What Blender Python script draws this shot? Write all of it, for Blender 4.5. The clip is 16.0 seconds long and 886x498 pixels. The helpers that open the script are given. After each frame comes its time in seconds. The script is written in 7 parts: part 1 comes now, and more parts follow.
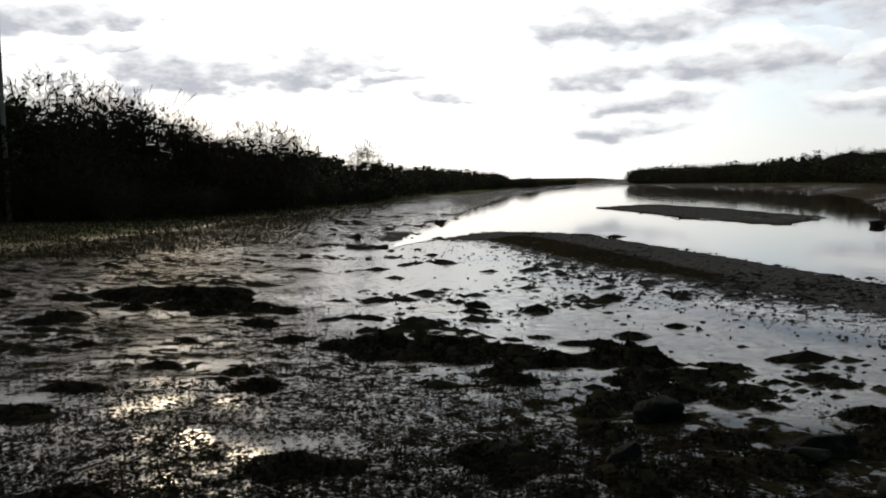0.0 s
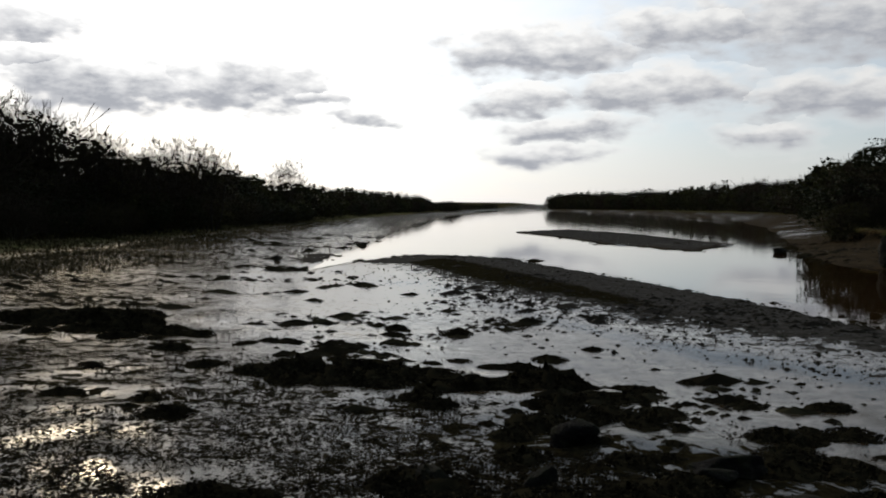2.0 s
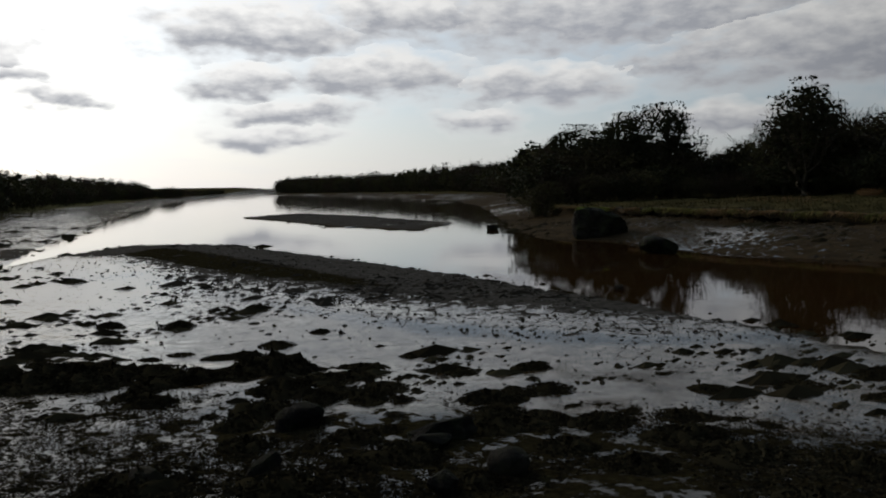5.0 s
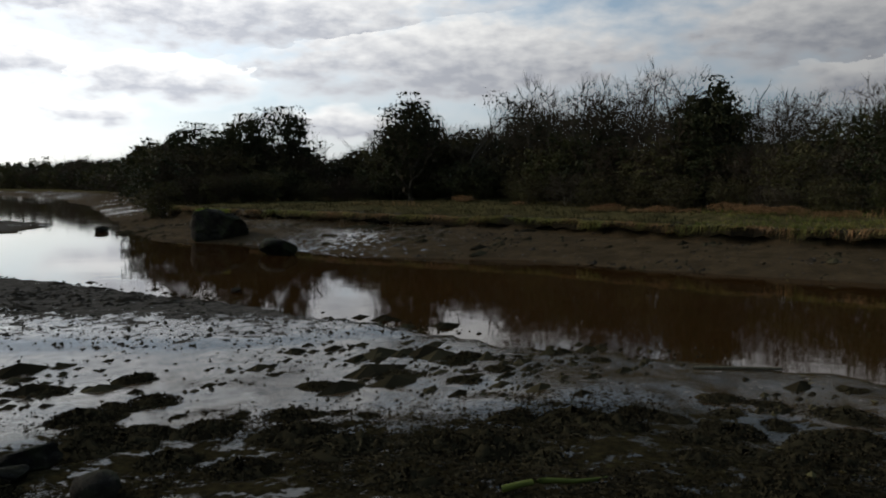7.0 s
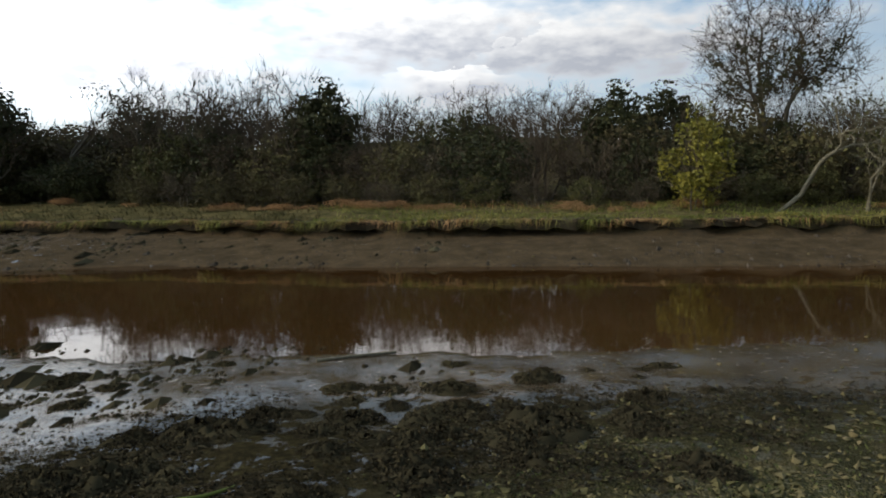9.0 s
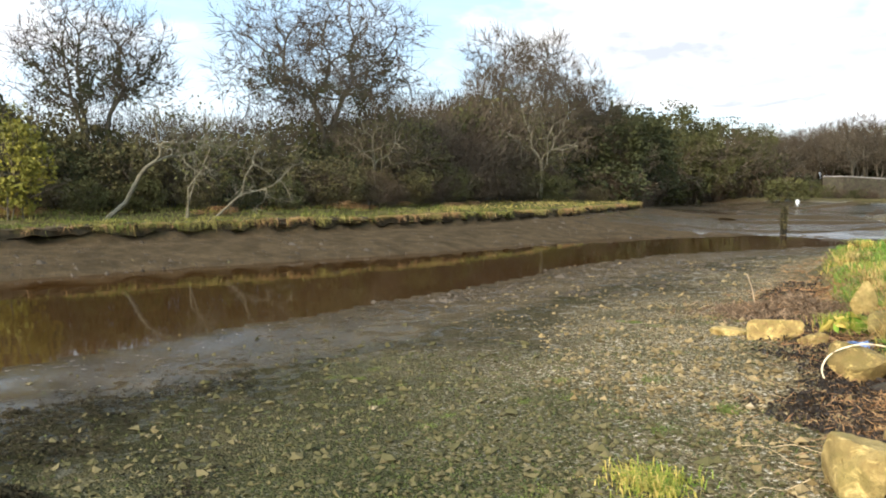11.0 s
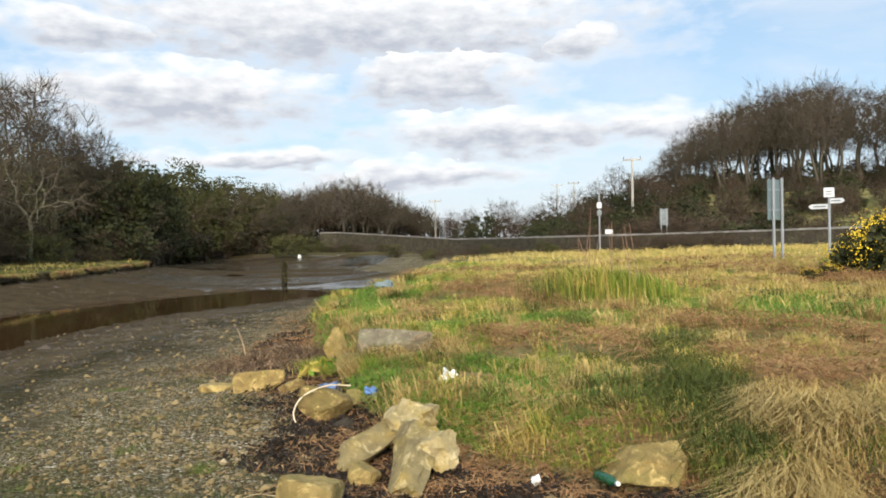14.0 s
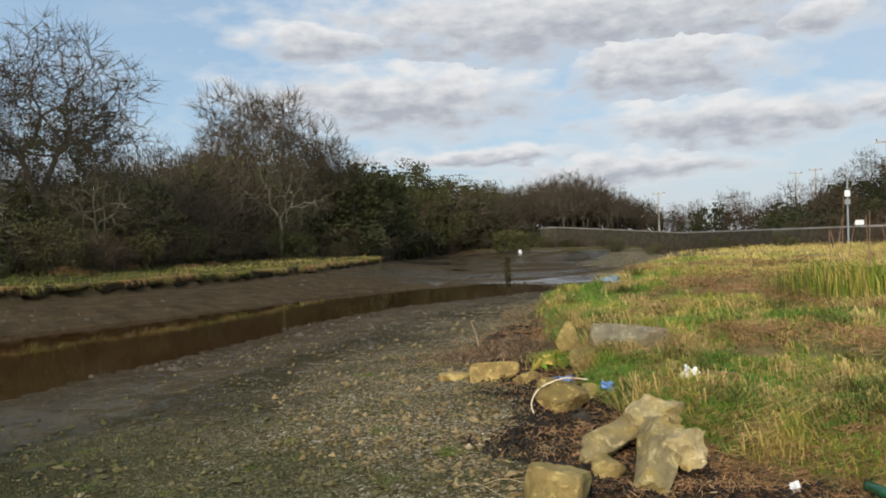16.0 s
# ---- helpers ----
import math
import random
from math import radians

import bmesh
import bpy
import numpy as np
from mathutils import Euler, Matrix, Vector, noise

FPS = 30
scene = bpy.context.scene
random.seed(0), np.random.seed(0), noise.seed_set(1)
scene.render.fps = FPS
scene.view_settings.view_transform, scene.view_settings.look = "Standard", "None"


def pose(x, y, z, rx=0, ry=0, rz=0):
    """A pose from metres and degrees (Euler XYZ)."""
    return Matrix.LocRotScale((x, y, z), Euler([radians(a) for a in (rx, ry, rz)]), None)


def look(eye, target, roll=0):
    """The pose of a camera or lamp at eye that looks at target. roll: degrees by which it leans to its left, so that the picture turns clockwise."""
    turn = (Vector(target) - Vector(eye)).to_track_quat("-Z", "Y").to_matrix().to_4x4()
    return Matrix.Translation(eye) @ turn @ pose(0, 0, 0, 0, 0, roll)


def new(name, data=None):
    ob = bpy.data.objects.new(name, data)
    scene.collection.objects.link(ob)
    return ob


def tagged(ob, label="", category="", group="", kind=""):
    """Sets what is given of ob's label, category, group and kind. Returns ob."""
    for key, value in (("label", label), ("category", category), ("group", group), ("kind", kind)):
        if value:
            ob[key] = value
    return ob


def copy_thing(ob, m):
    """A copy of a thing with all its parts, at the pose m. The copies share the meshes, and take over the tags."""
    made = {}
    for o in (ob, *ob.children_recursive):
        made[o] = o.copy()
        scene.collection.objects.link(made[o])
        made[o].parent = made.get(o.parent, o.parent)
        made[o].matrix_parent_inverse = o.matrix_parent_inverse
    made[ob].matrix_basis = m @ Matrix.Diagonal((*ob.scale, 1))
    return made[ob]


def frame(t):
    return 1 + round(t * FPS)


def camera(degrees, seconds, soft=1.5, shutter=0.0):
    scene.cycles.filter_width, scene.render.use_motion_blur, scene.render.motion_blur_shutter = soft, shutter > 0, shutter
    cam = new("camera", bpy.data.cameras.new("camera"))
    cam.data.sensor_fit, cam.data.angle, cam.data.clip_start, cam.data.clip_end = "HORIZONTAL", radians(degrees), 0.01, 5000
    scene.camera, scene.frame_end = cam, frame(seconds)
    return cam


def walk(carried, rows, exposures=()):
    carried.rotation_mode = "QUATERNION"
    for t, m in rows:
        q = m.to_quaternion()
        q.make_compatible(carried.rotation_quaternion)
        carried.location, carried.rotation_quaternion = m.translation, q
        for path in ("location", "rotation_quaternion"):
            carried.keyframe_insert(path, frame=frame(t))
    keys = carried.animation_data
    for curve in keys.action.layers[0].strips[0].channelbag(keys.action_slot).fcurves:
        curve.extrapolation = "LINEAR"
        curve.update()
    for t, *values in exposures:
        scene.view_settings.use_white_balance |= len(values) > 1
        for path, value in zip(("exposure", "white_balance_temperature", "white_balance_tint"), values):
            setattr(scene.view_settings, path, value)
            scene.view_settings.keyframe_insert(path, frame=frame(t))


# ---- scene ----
# ---- camera ----
# seconds, x, y, heading (degrees clockwise from north), pitch, roll; the eye is 1.6 m above the beach
EYE = 1.6
ROWS = [
    (0.0, 0.003, 0.267, 0.14, -4.64, -0.99), (0.5, -0.001, 0.278, 1.32, -4.64, -0.73), (1.0, 0.002, 0.279, 2.18, -4.22, -0.82),
    (1.5, 0.008, 0.295, 3.45, -3.77, -0.44), (2.0, 0.024, 0.306, 5.9, -3.02, 0.0), (2.5, 0.046, 0.341, 8.01, -3.11, 0.07),
    (3.0, 0.069, 0.324, 11.44, -2.78, -0.21), (5.5, 0.154, 0.247, 30.27, -4.92, -0.64), (6.0, 0.203, 0.227, 35.97, -5.05, 0.04),
    (6.5, 0.265, 0.159, 42.95, -4.99, -0.14), (7.0, 0.288, 0.192, 52.64, -4.52, 0.22), (7.5, 0.263, 0.239, 56.22, -4.58, -0.03),
    (8.0, 0.278, 0.243, 61.56, -4.64, -0.3), (8.5, 0.328, 0.219, 69.41, -4.72, -0.87), (9.0, 0.402, 0.191, 79.96, -4.76, -0.77),
    (9.5, 0.327, 0.144, 90.82, -4.77, -0.46), (10.0, 0.365, 0.077, 102.04, -4.81, 0.35), (10.2, 0.395, 0.039, 106.52, -4.55, 0.14),
    (12.3, 0.219, -0.219, 149.69, -4.33, 0.76), (12.5, 0.199, -0.235, 150.84, -4.02, 0.45), (13.0, 0.154, -0.306, 155.81, -2.74, -0.26),
    (13.5, 0.128, -0.334, 159.64, -1.37, -0.49), (14.0, 0.112, -0.364, 160.91, -0.56, -1.06), (14.5, 0.092, -0.317, 162.04, -1.14, -1.08),
    (15.0, 0.106, -0.311, 160.31, -1.00, -0.93), (15.5, 0.140, -0.279, 153.01, -0.43, -1.33), (16.0, 0.211, -0.214, 144.90, -0.56, -1.61)]
cam = camera(59.3, 16.0, soft=1.9)
walk(cam, [(t, pose(x, y, EYE, 90 + p, 0, -h) @ pose(0, 0, 0, 0, 0, r)) for t, x, y, h, p, r in ROWS],
     exposures=[(0.0, -2.25), (3.0, -2.7), (5.5, -2.7), (6.5, -2.27), (7.0, -1.95), (8.0, -1.47), (8.6, -0.95), (9.0, -0.66), (9.5, -0.48), (10.2, 0.08), (12.3, 0.75), (12.6, 0.62), (13.2, 0.2), (14.0, -0.02), (15.0, -0.1), (16.0, -0.42)])

# ---- world and sun ----
SUN_AZ, SUN_EL = -17.0, 25.0
world = bpy.data.worlds.new("sky")
scene.world = world
world.use_nodes = True


class Nodes:
    """Short hand for node trees."""

    def __init__(self, tree):
        self.tree = tree
        tree.nodes.clear()

    def add(self, kind, **settings):
        n = self.tree.nodes.new(kind)
        for key, value in settings.items():
            if key == "op":
                n.operation = value
            elif key == "blend":
                n.blend_type = value
            elif key == "dims":
                n.noise_dimensions = value
            elif key == "feature":
                n.feature = value
            elif key == "name_":
                n.attribute_name = value
        return n

    def put(self, socket, value):
        if hasattr(value, "is_linked"):
            self.tree.links.new(value, socket)
        elif isinstance(value, tuple) and len(value) == 3 and socket.type == "RGBA":
            socket.default_value = (*value, 1)
        else:
            socket.default_value = value

    def math(self, op, a, b=0.0, clamp=False):
        n = self.add("ShaderNodeMath", op=op)
        n.use_clamp = clamp
        self.put(n.inputs[0], a)
        self.put(n.inputs[1], b)
        return n.outputs[0]

    def mix(self, f, a, b, blend="MIX"):
        n = self.add("ShaderNodeMixRGB", blend=blend)
        self.put(n.inputs[0], f)
        self.put(n.inputs[1], a)
        self.put(n.inputs[2], b)
        return n.outputs[0]

    def noise(self, vec, scale, detail=4.0, rough=0.55, distort=0.0):
        n = self.add("ShaderNodeTexNoise")
        if vec is not None:
            self.put(n.inputs["Vector"], vec)
        n.inputs["Scale"].default_value, n.inputs["Detail"].default_value = scale, detail
        n.inputs["Roughness"].default_value, n.inputs["Distortion"].default_value = rough, distort
        return n.outputs["Fac"]

    def voronoi(self, vec, scale, feature="F1"):
        n = self.add("ShaderNodeTexVoronoi", feature=feature)
        if vec is not None:
            self.put(n.inputs["Vector"], vec)
        n.inputs["Scale"].default_value = scale
        return n

    def ramp(self, fac, stops):
        n = self.add("ShaderNodeValToRGB")
        self.put(n.inputs[0], fac)
        els = n.color_ramp.elements
        while len(els) < len(stops):
            els.new(0.5)
        for e, (at, c) in zip(els, stops):
            e.position = at
            e.color = (*c, 1) if isinstance(c, tuple) else (c, c, c, 1)
        return n.outputs[0]

    def span(self, v, a, b, c=0.0, d=1.0):
        n = self.add("ShaderNodeMapRange")
        n.clamp = True
        for s, x in zip(n.inputs, (v, a, b, c, d)):
            self.put(s, x)
        return n.outputs[0]


# the day's clouds: heading, elevation, half width, half height, in degrees
CLOUDS_NORTH = [(-25.8, 11.8, 5.0, 1.0), (-17.6, 8.7, 6.2, 1.17), (-9.1, 9.0, 4.8, 1.33), (-21.7, 9.5, 1.9, 0.62), (-3.1, 8.1, 1.1, 0.5), (-0.7, 6.3, 1.7, 0.33), (13.1, 11.4, 4.9, 1.17), (11.7, 7.8, 2.2, 0.67), (20.2, 8.3, 4.8, 0.92), (14.7, 5.7, 3.2, 0.5),
                (28.8, 5.1, 1.8, 0.58), (33.1, 7.4, 4.7, 0.7), (37.6, 12.4, 10.4, 1.75), (12.6, 3.8, 2.5, 0.46), (23.8, 12.3, 4.2, 0.83), (43.9, 4.7, 2.9, 0.5)]
CLOUDS_SOUTH = [(53.5, 9.3, 12.0, 2.1), (79.6, 10.7, 7.9, 2.0), (80.7, 7.2, 3.8, 0.92), (90.0, 9.6, 9.0, 1.6), (155.3, 15.5, 13.8, 2.17), (142.3, 10.4, 7.7, 1.75), (160.9, 11.8, 5.2, 1.75), (165.8, 7.9, 6.7, 1.17), (176.1, 8.0, 4.8, 0.83), (147.8, 6.1, 5.2, 0.42), (159.5, 5.1, 5.6, 0.71),
                (171.3, 14.1, 2.0, 1.04), (136.5, 14.4, 4.0, 0.9)]


def build_sky():
    n = Nodes(world.node_tree)
    coord = n.add("ShaderNodeTexCoord").outputs["Generated"]
    sep = n.add("ShaderNodeSeparateXYZ")
    n.put(sep.inputs[0], coord)
    x, y, z = sep.outputs
    up = n.math("MAXIMUM", z, 0.0)
    # nishita air
    air = n.add("ShaderNodeTexSky")
    air.sky_type, air.sun_disc = "NISHITA", False
    air.sun_elevation, air.sun_rotation = radians(SUN_EL), radians(SUN_AZ)
    blue = n.mix(1.0, air.outputs[0], (0.15, 0.15, 0.15), "MULTIPLY")
    # a deck of broken cloud seen in perspective; the same deck a little higher up tells tops from undersides
    def deck(lift):
        low = n.math("ADD", up, 0.13 + lift)
        comb = n.add("ShaderNodeCombineXYZ")
        n.put(comb.inputs[0], n.math("DIVIDE", x, low))
        n.put(comb.inputs[1], n.math("DIVIDE", y, low))
        comb.inputs[2].default_value = 3.7
        big = n.noise(comb.outputs[0], 1.7, 7.0, 0.55, 0.3)
        wide = n.noise(comb.outputs[0], 0.45, 2.0, 0.5)
        return n.math("ADD", n.math("MULTIPLY", big, 0.72), n.math("MULTIPLY", wide, 0.28))
    dens = deck(0.0)
    veil = n.span(dens, 0.46, 0.62, 0.0, 0.34)
    # single clouds, by heading, elevation and half sizes in degrees
    az = n.math("MULTIPLY", n.math("ARCTAN2", x, y), 57.2958)
    az = n.math("ADD", az, n.math("MULTIPLY", n.math("LESS_THAN", az, -60.0), 360.0))
    el = n.math("MULTIPLY", n.math("ARCSINE", z), 57.2958)
    flat = n.add("ShaderNodeCombineXYZ")
    n.put(flat.inputs[0], az)
    n.put(flat.inputs[1], n.math("MULTIPLY", el, 2.2))
    def warp(scale, amount, detail):
        t = n.add("ShaderNodeTexNoise")
        n.put(t.inputs["Vector"], flat.outputs[0])
        t.inputs["Scale"].default_value, t.inputs["Detail"].default_value = scale, detail
        off = n.add("ShaderNodeVectorMath", op="SUBTRACT")
        n.put(off.inputs[0], t.outputs["Color"])
        off.inputs[1].default_value = (0.5, 0.5, 0.5)
        sc = n.add("ShaderNodeVectorMath", op="MULTIPLY")
        n.put(sc.inputs[0], off.outputs[0])
        sc.inputs[1].default_value = amount
        return sc.outputs[0]
    pos = n.add("ShaderNodeCombineXYZ")
    n.put(pos.inputs[0], az)
    n.put(pos.inputs[1], el)
    add1 = n.add("ShaderNodeVectorMath", op="ADD")
    n.put(add1.inputs[0], pos.outputs[0])
    n.put(add1.inputs[1], warp(0.16, (9.0, 2.4, 0.0), 5.0))
    add2 = n.add("ShaderNodeVectorMath", op="ADD")
    n.put(add2.inputs[0], add1.outputs[0])
    n.put(add2.inputs[1], warp(0.6, (2.2, 1.0, 0.0), 2.5))
    depth, rise = 9.0, 0.0
    for a, e, w, h in CLOUDS_NORTH + CLOUDS_SOUTH:
        off = n.add("ShaderNodeVectorMath", op="SUBTRACT")
        n.put(off.inputs[0], add2.outputs[0])
        off.inputs[1].default_value = (a, e, 0)
        sc = n.add("ShaderNodeVectorMath", op="MULTIPLY")
        n.put(sc.inputs[0], off.outputs[0])
        k = 0.62 if a < 45 else 0.8
        sc.inputs[1].default_value = (k / w, 0.9 * k / h, 0)
        ln = n.add("ShaderNodeVectorMath", op="LENGTH")
        n.put(ln.inputs[0], sc.outputs[0])
        part_y = n.add("ShaderNodeSeparateXYZ")
        n.put(part_y.inputs[0], sc.outputs[0])
        nearer = n.math("LESS_THAN", ln.outputs["Value"], depth)
        rise = n.math("ADD", n.math("MULTIPLY", nearer, part_y.outputs[1]), n.math("MULTIPLY", n.math("SUBTRACT", 1.0, nearer), rise))
        depth = n.math("MINIMUM", depth, ln.outputs["Value"])
    puff = n.math("SUBTRACT", n.noise(flat.outputs[0], 0.36, 4.5, 0.5), 0.5)
    depth = n.math("ADD", depth, n.math("MULTIPLY", puff, 1.9))
    rim = n.math("POWER", n.span(depth, 1.65, 0.7), 1.2)
    low_part = n.math("ADD", rise, n.math("MULTIPLY", n.math("SUBTRACT", n.noise(flat.outputs[0], 0.5, 5.0, 0.55), 0.5), 2.2))
    core = n.math("MULTIPLY", n.span(low_part, 0.75, -0.55), n.span(depth, 1.5, 0.5))
    # the sun behind the thin cloud lights it from behind
    sun = Vector((math.sin(radians(SUN_AZ)) * math.cos(radians(SUN_EL)), math.cos(radians(SUN_AZ)) * math.cos(radians(SUN_EL)), math.sin(radians(SUN_EL))))
    dot = n.add("ShaderNodeVectorMath", op="DOT_PRODUCT")
    n.put(dot.inputs[0], coord)
    dot.inputs[1].default_value = sun
    toward = dot.outputs["Value"]
    glow = n.math("POWER", n.span(toward, 0.62, 1.0), 1.7)
    side = n.math("POWER", n.span(toward, -0.9, 0.62), 3.0)
    white = n.mix(side, (1.07, 1.08, 1.09), (4.8, 4.8, 4.75))
    grey = n.mix(side, (0.58, 0.62, 0.70), (2.35, 2.45, 2.7))
    blue = n.mix(0.55, blue, (0.55, 0.78, 1.04))
    blue = n.mix(1.0, blue, n.mix(side, (1.0, 1.0, 1.0), (4.4, 4.2, 4.0)), "MULTIPLY")
    haze = n.span(up, 0.0, 0.15, 0.8, 0.0)
    sky = n.mix(veil, blue, n.mix(0.25, white, grey))
    sky = n.mix(haze, sky, n.mix(side, (0.86, 0.91, 0.98), (4.0, 4.0, 3.95)))
    sky = n.mix(1.0, sky, n.mix(1.0, (4.6, 4.5, 4.4), glow, "MULTIPLY"), "ADD")
    body = n.mix(core, white, grey)
    body = n.mix(1.0, body, n.mix(1.0, (2.6, 2.55, 2.5), n.math("MULTIPLY", glow, n.math("SUBTRACT", 1.0, n.math("MULTIPLY", core, 0.9))), "MULTIPLY"), "ADD")
    lit = n.mix(n.math("MULTIPLY", rim, n.span(up, 0.0, 0.05, 0.3, 1.0)), sky, body)
    bg = n.add("ShaderNodeBackground")
    n.put(bg.inputs[0], lit)
    bg.inputs[1].default_value = 1.0
    out = n.add("ShaderNodeOutputWorld")
    n.put(out.inputs[0], bg.outputs[0])


build_sky()
lamp = bpy.data.lights.new("sun", "SUN")
lamp.energy, lamp.angle, lamp.color = 4.8, radians(0.9), (1.0, 0.81, 0.55)
sun_ob = new("sun", lamp)
sun_ob.matrix_basis = look((math.sin(radians(SUN_AZ)) * 50, math.cos(radians(SUN_AZ)) * 50, math.tan(radians(SUN_EL)) * 50), (0, 0, 0))

# ---- materials ----


def material(name):
    m = bpy.data.materials.new(name)
    m.use_nodes = True
    n = Nodes(m.node_tree)
    out = n.add("ShaderNodeOutputMaterial")
    bsdf = n.add("ShaderNodeBsdfPrincipled")
    n.tree.links.new(bsdf.outputs[0], out.inputs[0])
    return m, n, bsdf


def bump(n, bsdf, height, strength=0.5, dist=0.02):
    b = n.add("ShaderNodeBump")
    b.inputs["Strength"].default_value, b.inputs["Distance"].default_value = strength, dist
    n.put(b.inputs["Height"], height)
    n.put(bsdf.inputs["Normal"], b.outputs[0])


def where(n):
    return n.add("ShaderNodeNewGeometry").outputs["Position"]


def object_pos(n):
    return n.add("ShaderNodeTexCoord").outputs["Object"]


def leafy(name, stops, rough=0.6, shine=0.12, through_light=0.12, own=0.26):
    """Foliage, blades or twigs: each loose piece takes its own shade from the stops."""
    m, n, b = material(name)
    isl = n.add("ShaderNodeNewGeometry").outputs["Random Per Island"]
    obj = n.add("ShaderNodeObjectInfo").outputs["Random"]
    patch = n.math("ADD", n.math("MULTIPLY", n.noise(where(n), 0.45, 5.0, 0.6), 0.55), n.math("MULTIPLY", n.noise(where(n), 2.3, 3.0, 0.6), 0.45))
    f = n.math("ADD", n.math("MULTIPLY", isl, own), n.math("ADD", n.math("MULTIPLY", obj, 0.2), n.math("MULTIPLY", n.span(patch, 0.34, 0.66), 0.8 - own)))
    col = n.ramp(f, stops)
    n.put(b.inputs["Base Color"], col)
    b.inputs["Roughness"].default_value = rough
    b.inputs["Specular IOR Level"].default_value = shine
    if through_light:
        tr = n.add("ShaderNodeBsdfTranslucent")
        n.put(tr.inputs[0], col)
        mx = n.add("ShaderNodeMixShader")
        mx.inputs[0].default_value = through_light
        out = [k for k in n.tree.nodes if k.type == "OUTPUT_MATERIAL"][0]
        n.tree.links.new(b.outputs[0], mx.inputs[1])
        n.tree.links.new(tr.outputs[0], mx.inputs[2])
        n.tree.links.new(mx.outputs[0], out.inputs[0])
    return m


def barky(name, dark, pale, scale=14.0, rough=0.85):
    m, n, b = material(name)
    p = object_pos(n)
    f = n.math("ADD", n.math("MULTIPLY", n.noise(p, scale, 5.0), 0.6), n.math("MULTIPLY", n.noise(p, 1.3, 3.0), 0.4))
    n.put(b.inputs["Base Color"], n.ramp(f, [(0.3, dark), (0.7, pale)]))
    b.inputs["Roughness"].default_value = rough
    b.inputs["Specular IOR Level"].default_value = 0.06
    bump(n, b, n.noise(p, scale * 2, 4.0), 0.5, 0.02)
    return m


def stony(name, a, c, moss, scale=5.0, mossy=0.5, shine=0.12):
    m, n, b = material(name)
    p = object_pos(n)
    f = n.math("ADD", n.math("MULTIPLY", n.noise(p, scale, 7.0, 0.65), 0.7), n.math("MULTIPLY", n.add("ShaderNodeObjectInfo").outputs["Random"], 0.3))
    col = n.ramp(f, [(0.32, tuple(k * 0.6 for k in a)), (0.5, a), (0.7, c)])
    col = n.mix(n.math("MULTIPLY", n.span(n.noise(p, scale * 0.7, 5.0, 0.6, 0.4), 0.45, 0.62), mossy), col, moss)
    col = n.mix(n.span(n.noise(p, scale * 1.7, 6.0, 0.7, 0.8), 0.54, 0.66, 0.0, 0.6), col, tuple(min(1.0, k * 1.35) for k in c))
    spots = n.voronoi(p, scale * 6)
    col = n.mix(n.span(spots.outputs["Distance"], 0.0, 0.25, 0.35, 0.0), col, (0.06, 0.05, 0.04))
    n.put(b.inputs["Base Color"], col)
    b.inputs["Roughness"].default_value = 0.85
    b.inputs["Specular IOR Level"].default_value = shine
    h = n.math("ADD", n.noise(p, scale * 2.5, 8.0, 0.7), n.math("MULTIPLY", n.noise(p, scale * 12, 4.0, 0.7), 0.35))
    crack = n.voronoi(n.mix(0.25, p, n.add("ShaderNodeTexNoise").outputs["Color"]), scale * 0.9, "DISTANCE_TO_EDGE")
    h = n.math("ADD", h, n.span(crack.outputs["Distance"], 0.0, 0.05, -0.12, 0.0))
    bump(n, b, h, 1.0, 0.045)
    return m


def plain(name, col, rough=0.5, metal=0.0, vary=0.15, scale=20.0):
    m, n, b = material(name)
    p = object_pos(n)
    dark = tuple(x * (1 - vary) for x in col)
    n.put(b.inputs["Base Color"], n.mix(n.noise(p, scale, 4.0), dark, col))
    b.inputs["Roughness"].default_value, b.inputs["Metallic"].default_value = rough, metal
    return m


